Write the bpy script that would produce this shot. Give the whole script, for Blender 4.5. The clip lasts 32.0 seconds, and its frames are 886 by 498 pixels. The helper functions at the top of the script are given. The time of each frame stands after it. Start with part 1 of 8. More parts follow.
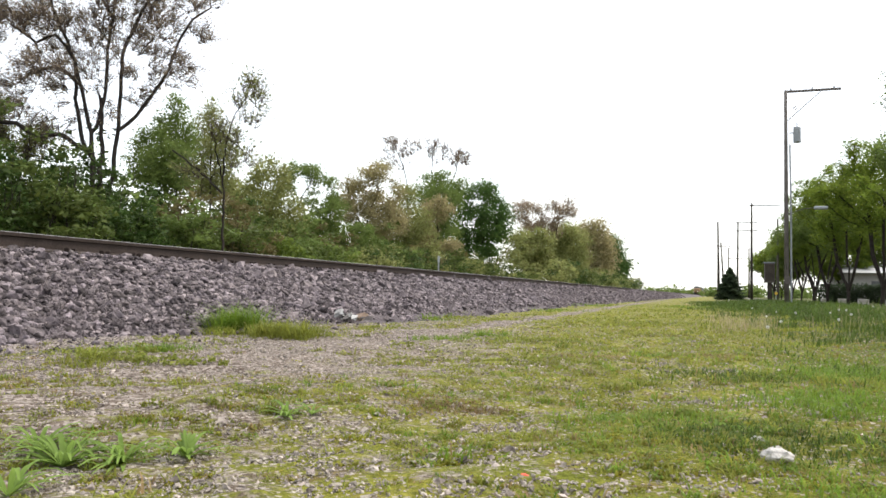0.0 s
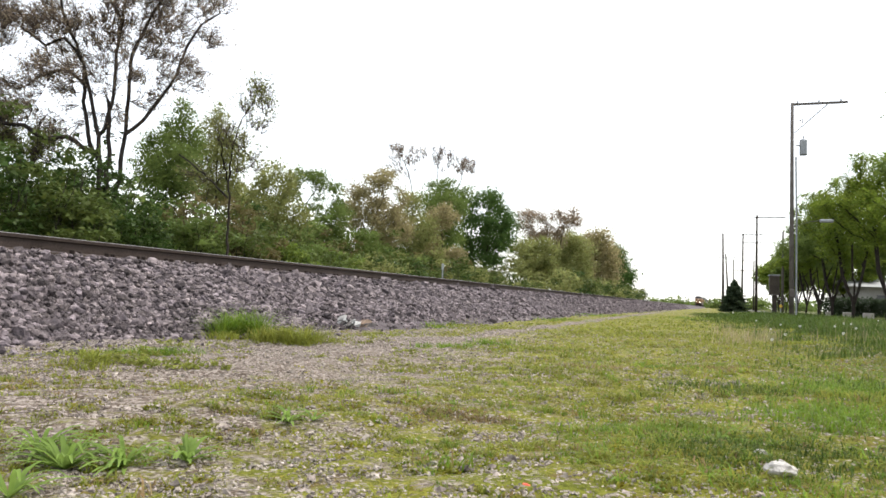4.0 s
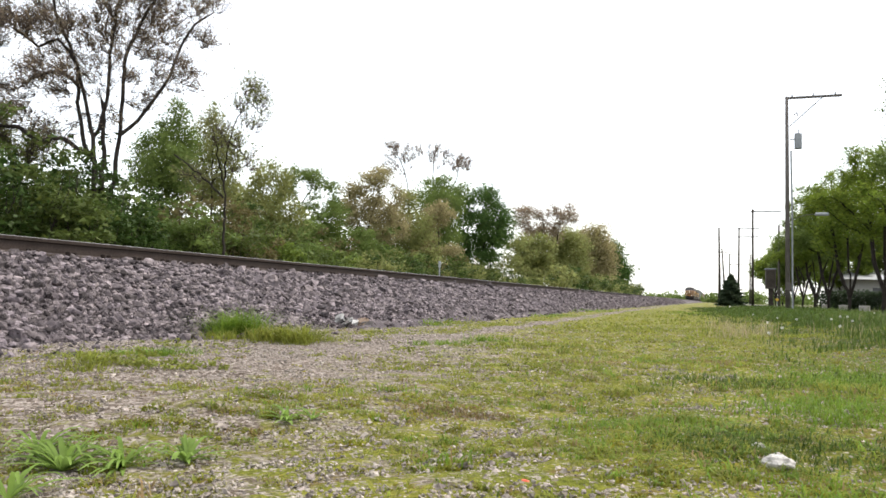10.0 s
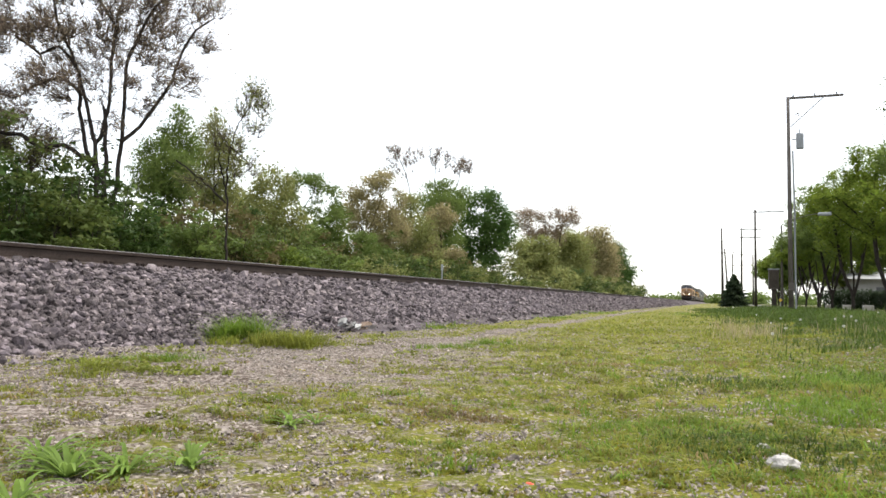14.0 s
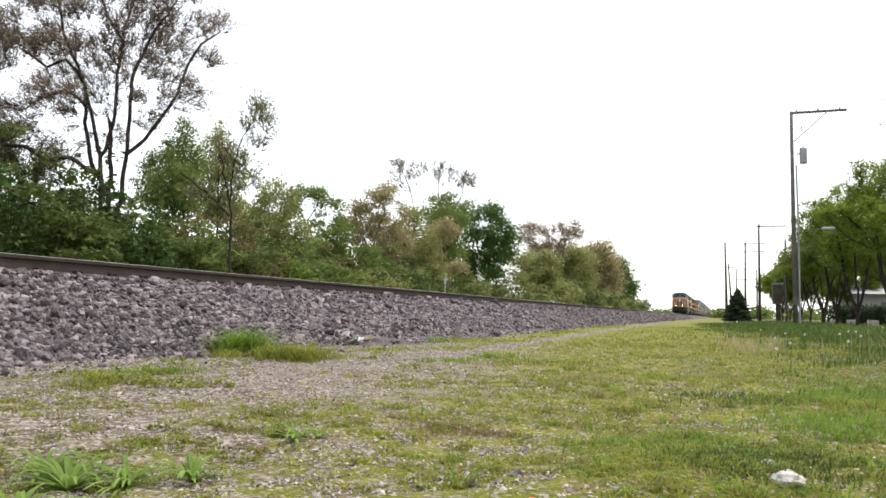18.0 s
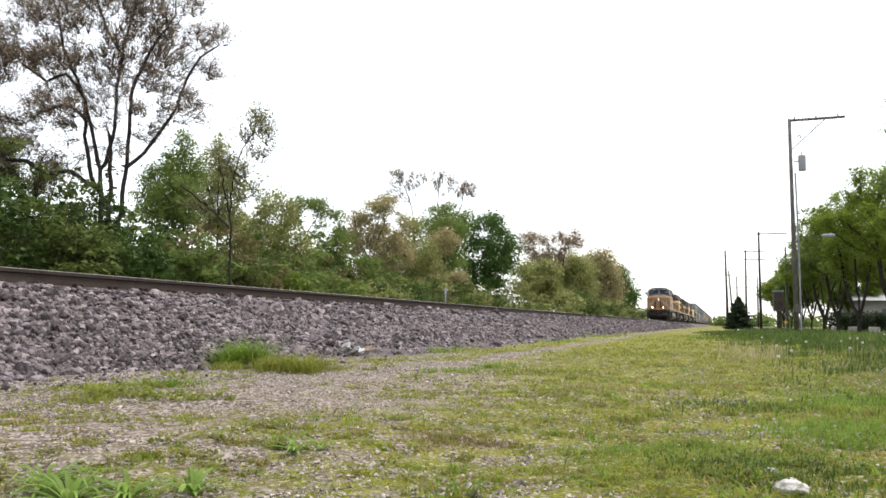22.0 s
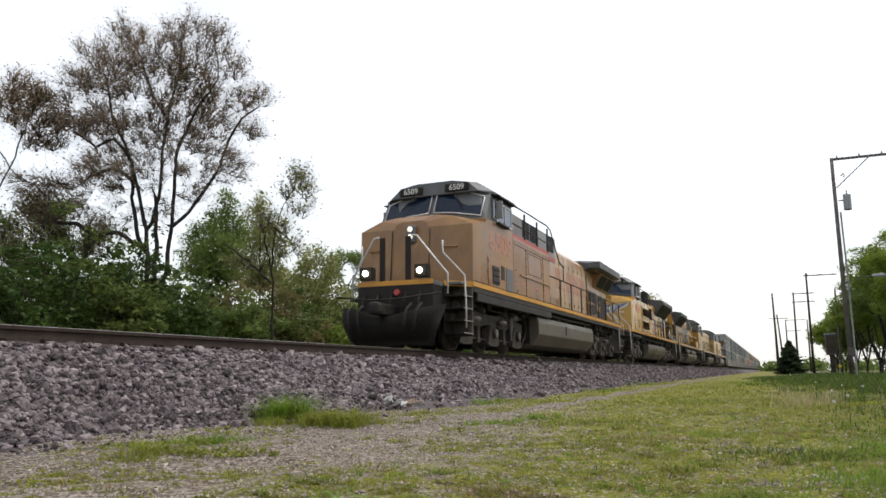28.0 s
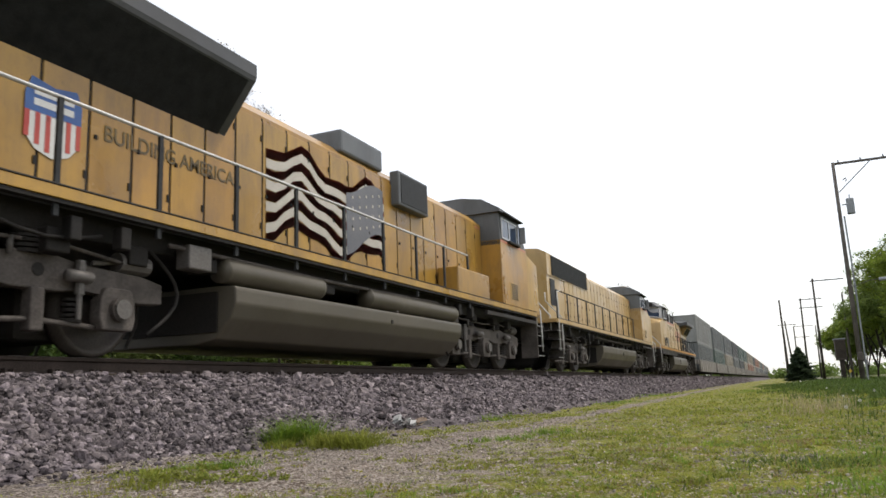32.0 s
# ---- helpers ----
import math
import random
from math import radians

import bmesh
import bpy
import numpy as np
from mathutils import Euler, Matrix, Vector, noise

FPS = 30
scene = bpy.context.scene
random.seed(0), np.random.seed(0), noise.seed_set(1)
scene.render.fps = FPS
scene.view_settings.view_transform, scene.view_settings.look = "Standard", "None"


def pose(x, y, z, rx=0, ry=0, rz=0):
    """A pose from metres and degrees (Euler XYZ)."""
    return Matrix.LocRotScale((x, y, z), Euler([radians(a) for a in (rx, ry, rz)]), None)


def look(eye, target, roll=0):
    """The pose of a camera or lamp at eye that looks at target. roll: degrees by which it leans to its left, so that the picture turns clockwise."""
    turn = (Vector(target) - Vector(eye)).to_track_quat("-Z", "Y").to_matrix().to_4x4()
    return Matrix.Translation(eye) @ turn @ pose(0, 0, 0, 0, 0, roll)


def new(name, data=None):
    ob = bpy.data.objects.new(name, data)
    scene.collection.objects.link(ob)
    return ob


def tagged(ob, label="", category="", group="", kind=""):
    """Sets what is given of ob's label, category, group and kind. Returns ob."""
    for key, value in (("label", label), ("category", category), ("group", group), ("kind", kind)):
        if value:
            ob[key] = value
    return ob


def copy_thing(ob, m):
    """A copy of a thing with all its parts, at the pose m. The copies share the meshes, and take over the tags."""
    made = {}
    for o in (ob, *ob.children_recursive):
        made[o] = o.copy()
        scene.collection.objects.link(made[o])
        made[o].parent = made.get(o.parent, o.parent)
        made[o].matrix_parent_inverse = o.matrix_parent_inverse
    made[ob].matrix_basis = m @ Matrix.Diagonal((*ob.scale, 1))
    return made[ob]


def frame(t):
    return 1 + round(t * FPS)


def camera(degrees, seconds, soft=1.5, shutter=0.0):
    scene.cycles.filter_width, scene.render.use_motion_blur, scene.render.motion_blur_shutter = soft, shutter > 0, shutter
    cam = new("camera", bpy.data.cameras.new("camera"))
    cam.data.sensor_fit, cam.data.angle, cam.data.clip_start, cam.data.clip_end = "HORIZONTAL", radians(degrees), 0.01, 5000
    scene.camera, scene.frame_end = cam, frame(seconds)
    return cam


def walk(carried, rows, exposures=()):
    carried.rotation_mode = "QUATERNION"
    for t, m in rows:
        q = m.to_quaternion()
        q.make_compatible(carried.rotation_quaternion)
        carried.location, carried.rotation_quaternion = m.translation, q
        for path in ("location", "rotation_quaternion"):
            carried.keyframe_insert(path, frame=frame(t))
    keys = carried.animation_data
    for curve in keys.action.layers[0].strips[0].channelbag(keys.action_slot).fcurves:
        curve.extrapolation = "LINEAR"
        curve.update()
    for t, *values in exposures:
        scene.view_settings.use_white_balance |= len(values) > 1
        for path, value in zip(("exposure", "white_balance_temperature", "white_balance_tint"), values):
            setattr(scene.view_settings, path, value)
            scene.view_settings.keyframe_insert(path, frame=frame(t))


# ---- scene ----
cam = camera(60.29, 32.0, soft=1.6, shutter=0.05)
EYE = Vector((0.0, 0.0, 0.5))


def aim(yaw, pitch, roll):
    """A pose at the fixed eye: degrees to the left of the track's line, up, and leaning."""
    a, b = radians(yaw), radians(pitch)
    return look(EYE, EYE + Vector((-math.sin(a) * math.cos(b), math.cos(a) * math.cos(b), math.sin(b))), roll)


# seconds, yaw, pitch, roll
PATH = [
    (0.0, 19.46, 3.09, 1.21), (0.5, 19.48, 3.21, 1.35), (1.0, 19.62, 3.46, 1.56), (1.5, 19.67, 3.72, 1.60),
    (2.0, 19.68, 3.72, 1.62), (2.5, 19.68, 3.63, 1.71), (3.0, 19.77, 3.62, 1.91), (3.5, 19.85, 3.65, 2.04),
    (5.5, 19.57, 3.69, 2.12), (6.0, 19.58, 3.77, 2.17), (6.5, 19.54, 3.76, 2.00), (7.0, 19.57, 3.70, 2.01),
    (7.5, 19.61, 3.61, 1.85), (8.0, 19.64, 3.57, 1.77), (8.5, 19.58, 3.53, 1.53), (9.0, 19.49, 3.51, 1.32),
    (9.5, 19.49, 3.49, 1.37), (10.0, 19.54, 3.47, 1.41), (10.5, 19.57, 3.47, 1.36), (11.0, 19.61, 3.45, 1.40),
    (11.5, 19.69, 3.47, 1.35), (12.0, 19.70, 3.56, 1.12), (12.5, 19.70, 3.72, 1.07), (13.0, 19.68, 3.66, 0.93),
    (13.5, 19.71, 3.65, 0.99), (14.0, 19.72, 3.71, 0.91), (14.5, 19.67, 3.80, 0.86), (16.5, 19.83, 4.23, 0.90),
    (17.0, 19.83, 4.50, 0.81), (17.5, 19.88, 4.63, 0.98), (18.0, 19.98, 4.71, 1.13), (18.5, 20.04, 4.74, 1.07),
    (19.0, 20.06, 4.80, 1.06), (19.5, 20.05, 4.81, 0.99), (20.0, 20.07, 4.87, 0.90), (20.5, 20.11, 4.94, 0.75),
    (21.0, 20.02, 5.01, 0.62), (21.5, 19.99, 5.09, 0.63), (22.0, 20.00, 5.48, 0.63), (22.5, 20.52, 6.08, 0.67),
    (23.0, 21.23, 6.35, 0.67), (23.5, 22.14, 6.36, 0.66), (24.0, 23.04, 6.55, 0.32), (24.5, 23.22, 7.69, 0.11),
    (25.0, 23.37, 8.53, -0.09), (25.5, 23.42, 9.65, -0.35), (27.5, 23.04, 9.41, -0.52), (28.0, 22.98, 9.27, -0.52),
    (28.5, 22.91, 9.21, -0.72), (29.0, 22.85, 9.58, -1.16), (29.5, 22.94, 9.59, -1.25), (30.0, 23.12, 9.98, -1.49),
    (30.5, 23.17, 10.23, -1.81), (31.0, 23.20, 10.42, -1.92), (31.5, 23.20, 10.52, -1.95), (32.0, 23.26, 10.56, -2.31),
]
walk(cam, [(t, aim(y, p, r)) for t, y, p, r in PATH],
     [(0.0, 0.0), (22.0, 0.0), (25.0, -0.2), (28.0, -0.6), (29.0, -0.65), (32.0, -0.5)])

# ---- light ----
SUN_FROM = Vector((0.38, 0.26, 0.89)).normalized()
world = bpy.data.worlds.new("sky")
scene.world = world
world.use_nodes = True
wt = world.node_tree
wt.nodes.clear()
w_out = wt.nodes.new("ShaderNodeOutputWorld")
w_bg = wt.nodes.new("ShaderNodeBackground")
w_sky = wt.nodes.new("ShaderNodeTexSky")
w_sky.sky_type, w_sky.sun_disc = "NISHITA", False
w_sky.sun_elevation = math.asin(SUN_FROM.z)
w_sky.sun_rotation = math.atan2(SUN_FROM.x, SUN_FROM.y)
w_sky.air_density, w_sky.dust_density = 1.0, 3.0
w_co = wt.nodes.new("ShaderNodeTexCoord")
w_map = wt.nodes.new("ShaderNodeMapping")
w_map.inputs["Scale"].default_value = (1.0, 1.0, 2.2)
w_noise = wt.nodes.new("ShaderNodeTexNoise")
w_noise.inputs["Scale"].default_value, w_noise.inputs["Detail"].default_value = 1.6, 5
w_ramp = wt.nodes.new("ShaderNodeMapRange")
for k, v in (("From Min", 0.26), ("From Max", 0.52), ("To Min", 0.72), ("To Max", 1.0)):
    w_ramp.inputs[k].default_value = v
w_mul = wt.nodes.new("ShaderNodeMix")
w_mul.data_type, w_mul.blend_type = "RGBA", "ADD"
w_gain = wt.nodes.new("ShaderNodeVectorMath")
w_gain.operation = "SCALE"
w_gain.inputs["Scale"].default_value = 0.12
w_mul.inputs["B"].default_value = (1.36, 1.35, 1.33, 1)
wt.links.new(w_co.outputs["Generated"], w_map.inputs["Vector"])
wt.links.new(w_map.outputs["Vector"], w_noise.inputs["Vector"])
wt.links.new(w_noise.outputs["Fac"], w_ramp.inputs["Value"])
wt.links.new(w_ramp.outputs["Result"], w_mul.inputs["Factor"])
wt.links.new(w_sky.outputs["Color"], w_gain.inputs[0])
wt.links.new(w_gain.outputs["Vector"], w_mul.inputs["A"])
wt.links.new(w_mul.outputs["Result"], w_bg.inputs["Color"])
w_bg.inputs["Strength"].default_value = 1.0
wt.links.new(w_bg.outputs["Background"], w_out.inputs["Surface"])

sun = new("sun", bpy.data.lights.new("sun", "SUN"))
sun.data.energy, sun.data.angle, sun.data.color = 3.6, radians(14), (1.0, 0.94, 0.85)
sun.matrix_world = look(SUN_FROM * 100, (0, 0, 0))


# ---- materials ----
def node(nt, kind, **values):
    n = nt.nodes.new(kind)
    for k, v in values.items():
        n.inputs[k.replace("_", " ")].default_value = v
    return n


def mixed(nt, fac, a, b, blend="MIX"):
    m = nt.nodes.new("ShaderNodeMix")
    m.data_type, m.blend_type = "RGBA", blend
    for sock, v in (("Factor", fac), ("A", a), ("B", b)):
        if hasattr(v, "is_linked"):
            nt.links.new(v, m.inputs[sock])
        elif sock == "Factor":
            m.inputs[sock].default_value = v
        else:
            m.inputs[sock].default_value = (*v, 1)
    return m.outputs["Result"]


def ranged(nt, value, a, b, c, d):
    r = nt.nodes.new("ShaderNodeMapRange")
    nt.links.new(value, r.inputs["Value"])
    for k, v in (("From Min", a), ("From Max", b), ("To Min", c), ("To Max", d)):
        r.inputs[k].default_value = v
    return r.outputs["Result"]


def noisy(nt, vec, scale, detail=4, rough=0.55):
    n = node(nt, "ShaderNodeTexNoise", Scale=scale, Detail=detail, Roughness=rough)
    nt.links.new(vec, n.inputs["Vector"])
    return n.outputs["Fac"]


def surface(name, c1, c2, scale=3.0, fine=40.0, rough=0.75, metal=0.0, bump=0.25, depth=0.01, dirt=None, dirt_amt=0.5,
            dirt_scale=1.2, streak=1.0, island=0.0, random_ob=0.0, gloss_vary=0.12, coat=0.0, translucent=0.0, spec=0.45, runs=0.0, speckle=0.55):
    """A worn surface: two tones, fine grain, blotches or streaks of dirt, relief."""
    m = bpy.data.materials.new(name)
    m.use_nodes = True
    nt = m.node_tree
    nt.nodes.clear()
    out = nt.nodes.new("ShaderNodeOutputMaterial")
    bs = nt.nodes.new("ShaderNodeBsdfPrincipled")
    co = nt.nodes.new("ShaderNodeTexCoord").outputs["Object"]
    big = noisy(nt, co, scale, 5)
    col = mixed(nt, ranged(nt, big, 0.32, 0.68, 0, 1), c1, c2)
    grain = noisy(nt, co, fine, 3, 0.6)
    col = mixed(nt, speckle, col, mixed(nt, 1.0, col, mixed(nt, ranged(nt, grain, 0.3, 0.7, 0, 1), (0.45, 0.45, 0.45), (1.5, 1.5, 1.5)), "MULTIPLY"))
    if dirt:
        mp = node(nt, "ShaderNodeMapping", Scale=(1, 1, streak))
        nt.links.new(co, mp.inputs["Vector"])
        d = noisy(nt, mp.outputs["Vector"], dirt_scale, 6, 0.65)
        col = mixed(nt, ranged(nt, d, 0.42, 0.72, 0, dirt_amt), col, dirt)
        if runs:
            # thin streaks that rain has drawn down the sheet metal
            ml = node(nt, "ShaderNodeMapping", Scale=(1, 1, 0.06))
            nt.links.new(co, ml.inputs["Vector"])
            thin = ranged(nt, noisy(nt, ml.outputs["Vector"], 7.0, 5, 0.7), 0.47, 0.74, 0, runs)
            col = mixed(nt, thin, col, dirt)
            col = mixed(nt, ranged(nt, noisy(nt, co, 9.0, 8, 0.72), 0.58, 0.74, 0, runs), col, tuple(0.5 * v for v in dirt))
    rnd = None
    if island:
        rnd, amt = nt.nodes.new("ShaderNodeNewGeometry").outputs["Random Per Island"], island
    elif random_ob:
        rnd, amt = nt.nodes.new("ShaderNodeObjectInfo").outputs["Random"], random_ob
    if rnd:
        hsv = nt.nodes.new("ShaderNodeHueSaturation")
        nt.links.new(col, hsv.inputs["Color"])
        nt.links.new(ranged(nt, rnd, 0, 1, 1 - amt, 1 + amt), hsv.inputs["Value"])
        wn = nt.nodes.new("ShaderNodeTexWhiteNoise")
        wn.noise_dimensions = "1D"
        nt.links.new(rnd, wn.inputs["W"])
        nt.links.new(ranged(nt, wn.outputs["Value"], 0, 1, 0.5 - amt * 0.05, 0.5 + amt * 0.05), hsv.inputs["Hue"])
        col = hsv.outputs["Color"]
    nt.links.new(col, bs.inputs["Base Color"])
    nt.links.new(ranged(nt, big, 0.3, 0.7, max(rough - gloss_vary, 0.05), min(rough + gloss_vary, 1)), bs.inputs["Roughness"])
    bs.inputs["Metallic"].default_value = metal
    bs.inputs["Coat Weight"].default_value = coat
    bs.inputs["Specular IOR Level"].default_value = spec
    if bump:
        bp = node(nt, "ShaderNodeBump", Strength=bump, Distance=depth)
        nt.links.new(grain, bp.inputs["Height"])
        nt.links.new(bp.outputs["Normal"], bs.inputs["Normal"])
    if translucent:
        tr = nt.nodes.new("ShaderNodeBsdfTranslucent")
        nt.links.new(col, tr.inputs["Color"])
        ms = node(nt, "ShaderNodeMixShader", Fac=translucent)
        nt.links.new(bs.outputs[0], ms.inputs[1])
        nt.links.new(tr.outputs[0], ms.inputs[2])
        nt.links.new(ms.outputs[0], out.inputs["Surface"])
    else:
        nt.links.new(bs.outputs[0], out.inputs["Surface"])
    return m


def leafy(name, c1, c2, vary=0.30, thin=0.5):
    return surface(name, c1, c2, scale=0.6, fine=5, rough=0.55, bump=0, island=vary, translucent=thin, spec=0.12)


def plain(name, colour, rough=0.5, metal=0.0, emit=0.0):
    m = bpy.data.materials.new(name)
    m.use_nodes = True
    bs = m.node_tree.nodes["Principled BSDF"]
    bs.inputs["Base Color"].default_value = (*colour, 1)
    bs.inputs["Roughness"].default_value, bs.inputs["Metallic"].default_value = rough, metal
    if emit:
        bs.inputs["Emission Color"].default_value = (*colour, 1)
        bs.inputs["Emission Strength"].default_value = emit
    return m


M_ROCK = surface("ballast_rock", (0.056, 0.047, 0.052), (0.200, 0.171, 0.174), 9, 60, 0.85, bump=0.6, depth=0.006, island=0.72, spec=0.12)
M_STONE = surface("ballast_stone", (0.060, 0.050, 0.054), (0.215, 0.185, 0.186), 3, 20, 0.85, bump=0.6, depth=0.15, random_ob=0.6, spec=0.12)
M_BED = surface("ballast_bed", (0.062, 0.053, 0.057), (0.150, 0.130, 0.133), 12, 45, 0.95, bump=1.0, depth=0.03, spec=0.12)
M_PEBBLE = surface("pebble", (0.150, 0.128, 0.110), (0.370, 0.325, 0.285), 20, 120, 0.85, bump=0.3, depth=0.003, island=0.45, spec=0.12)
M_RAIL = surface("rail_rust", (0.032, 0.024, 0.020), (0.059, 0.045, 0.039), 4, 50, 0.7, 0.3, bump=0.3, depth=0.003, spec=0.12)
M_RAILTOP = surface("rail_head", (0.20, 0.18, 0.17), (0.34, 0.32, 0.31), 3, 40, 0.35, 0.8, bump=0.1, depth=0.002)
M_TIE = surface("tie_wood", (0.035, 0.028, 0.022), (0.077, 0.063, 0.052), 5, 40, 0.9, bump=0.6, depth=0.01, random_ob=0.2, spec=0.12)
M_BARK = surface("bark", (0.020, 0.016, 0.014), (0.044, 0.037, 0.032), 4, 30, 0.95, bump=0.6, depth=0.02, spec=0.12)
# young bark, lightened further by glare painted into its tone
M_TWIG_GLARE = surface("twig_bark_glare", (0.066, 0.050, 0.042), (0.120, 0.096, 0.080), 4, 30, 0.9, bump=0, spec=0.12)
M_BARK_PALE = surface("bark_pale", (0.070, 0.059, 0.049), (0.140, 0.126, 0.105), 4, 30, 0.95, bump=0.6, depth=0.02, spec=0.12)
M_POLE = surface("pole_wood", (0.080, 0.070, 0.062), (0.140, 0.128, 0.118), 2, 30, 0.9, bump=0.4, depth=0.01, spec=0.12)
M_POLE_DARK = surface("pole_dark", (0.035, 0.029, 0.025), (0.070, 0.059, 0.049), 2, 30, 0.9, bump=0.4, depth=0.01, spec=0.12)
M_GREY_METAL = surface("grey_metal", (0.20, 0.215, 0.23), (0.30, 0.315, 0.33), 3, 50, 0.5, 0.3, bump=0.1, depth=0.002)
# brown buds, paled: the bright sky's glare is put into their colour
L_BUD_GLARE = leafy("leaf_bud_glare", (0.250, 0.195, 0.130), (0.340, 0.272, 0.190), 0.30, 0.6)
L_UNDER = leafy("leaf_undergrowth", (0.066, 0.092, 0.022), (0.112, 0.146, 0.038), 0.25, 0.35)
# dark green leaf; the thicket's inner shade is put into this colour too
L_DEEP_SHADE = leafy("leaf_deep_shade", (0.036, 0.066, 0.014), (0.064, 0.104, 0.026), 0.25, 0.30)
L_GREEN = leafy("leaf_green", (0.060, 0.112, 0.028), (0.100, 0.168, 0.046), 0.25, 0.5)
L_RUSSET = leafy("leaf_russet", (0.115, 0.100, 0.040), (0.165, 0.140, 0.060), 0.25, 0.40)
L_FRESH = leafy("leaf_fresh", (0.110, 0.160, 0.026), (0.165, 0.220, 0.044), 0.25, 0.45)
L_MID = leafy("leaf_mid", (0.118, 0.170, 0.044), (0.180, 0.238, 0.066), 0.18)
L_OLIVE = leafy("leaf_olive", (0.200, 0.222, 0.074), (0.270, 0.282, 0.102))
L_BROWN = leafy("leaf_brown", (0.270, 0.240, 0.118), (0.345, 0.300, 0.155))
L_BRIGHT = leafy("leaf_bright", (0.135, 0.190, 0.026), (0.195, 0.255, 0.042), 0.30, 0.55)
L_DARK = leafy("leaf_conifer", (0.034, 0.052, 0.028), (0.060, 0.084, 0.044))
G_BLADE = leafy("grass_blade", (0.165, 0.190, 0.028), (0.245, 0.262, 0.050))
G_DRY = leafy("grass_dry", (0.190, 0.135, 0.062), (0.270, 0.200, 0.098))
G_STRAW = leafy("straw_stalk", (0.300, 0.245, 0.150), (0.410, 0.345, 0.225))
G_FRESH = leafy("grass_fresh", (0.115, 0.190, 0.020), (0.180, 0.260, 0.038))
G_WEED = leafy("weed_leaf", (0.150, 0.265, 0.048), (0.225, 0.350, 0.085))
G_GROUNDSEL = leafy("groundsel_leaf", (0.170, 0.195, 0.036), (0.245, 0.265, 0.060))
G_MOSS = leafy("moss_leaf", (0.170, 0.168, 0.020), (0.250, 0.225, 0.034))
M_FLUFF = leafy("seed_fluff", (0.58, 0.58, 0.55), (0.72, 0.72, 0.69))
G_TALL = leafy("grass_tall", (0.050, 0.084, 0.016), (0.086, 0.126, 0.025))


# ---- mesh helpers ----
def fast_mesh(name, verts, faces, material, parent=None, label="", smooth=False):
    """One mesh from arrays of vertices and equal-sided faces."""
    verts, faces = np.asarray(verts, np.float32), np.asarray(faces, np.int32)
    me = bpy.data.meshes.new(name)
    n, k = faces.shape
    me.vertices.add(len(verts))
    me.vertices.foreach_set("co", verts.ravel())
    me.loops.add(n * k)
    me.loops.foreach_set("vertex_index", faces.ravel())
    me.polygons.add(n)
    me.polygons.foreach_set("loop_start", np.arange(0, n * k, k, dtype=np.int32))
    me.polygons.foreach_set("use_smooth", np.full(n, smooth))
    me.update(calc_edges=True)
    me.validate()
    me.materials.append(material)
    ob = new(name, me)
    if parent is not None:
        ob.parent = parent
    return tagged(ob, label)


def part(name, bm, material, parent=None, label="", smooth=False):
    me = bpy.data.meshes.new(name)
    bmesh.ops.recalc_face_normals(bm, faces=bm.faces)
    if smooth:
        for f in bm.faces:
            f.smooth = True
    bm.to_mesh(me)
    bm.free()
    me.materials.append(material)
    ob = new(name, me)
    if parent is not None:
        ob.parent = parent
    return tagged(ob, label)


def box(bm, x0, x1, y0, y1, z0, z1, bevel=0.0):
    vs = [bm.verts.new((x, y, z)) for x in (x0, x1) for y in (y0, y1) for z in (z0, z1)]
    fs = [bm.faces.new([vs[i] for i in q]) for q in ((0, 1, 3, 2), (4, 6, 7, 5), (0, 4, 5, 1), (2, 3, 7, 6), (0, 2, 6, 4), (1, 5, 7, 3))]
    if bevel:
        es = list({e for f in fs for e in f.edges})
        bmesh.ops.bevel(bm, geom=es, offset=bevel, segments=2, affect="EDGES", profile=0.5)
    return bm


def prism(bm, outline, axis, a, b, bevel=0.0):
    """An outline of (u, v) drawn out from a to b along an axis: x: (y, z); y: (x, z); z: (x, y)."""
    def at(u, v, w):
        return {"x": (w, u, v), "y": (u, w, v), "z": (u, v, w)}[axis]
    lo = [bm.verts.new(at(u, v, a)) for u, v in outline]
    hi = [bm.verts.new(at(u, v, b)) for u, v in outline]
    n = len(outline)
    fs = [bm.faces.new(lo), bm.faces.new(hi[::-1])] + [bm.faces.new((lo[i], hi[i], hi[(i + 1) % n], lo[(i + 1) % n])) for i in range(n)]
    if bevel:
        es = list({e for f in fs for e in f.edges})
        bmesh.ops.bevel(bm, geom=es, offset=bevel, segments=2, affect="EDGES", profile=0.5)
    return bm


def pipe(bm, pts, r, seg=6, r_end=None):
    """A round bar along points."""
    pts = [Vector(p) for p in pts]
    rings = []
    for i, p in enumerate(pts):
        d = (pts[min(i + 1, len(pts) - 1)] - pts[max(i - 1, 0)]).normalized()
        u = d.orthogonal().normalized()
        if rings:
            u = (last - d * last.dot(d)).normalized()
        last = u
        v = d.cross(u)
        rr = r if r_end is None else r + (r_end - r) * i / (len(pts) - 1)
        rings.append([bm.verts.new(p + (u * math.cos(t) + v * math.sin(t)) * rr) for t in (2 * math.pi * k / seg for k in range(seg))])
    for a, b in zip(rings, rings[1:]):
        for k in range(seg):
            bm.faces.new((a[k], a[(k + 1) % seg], b[(k + 1) % seg], b[k]))
    bm.faces.new(rings[0][::-1])
    bm.faces.new(rings[-1])
    return bm


def empty(name, label="", category="", group="", kind=""):
    return tagged(new(name), label, category, group, kind)


# ---- ground ----
RAIL_Z, TRACK_X = 1.025, -7.80


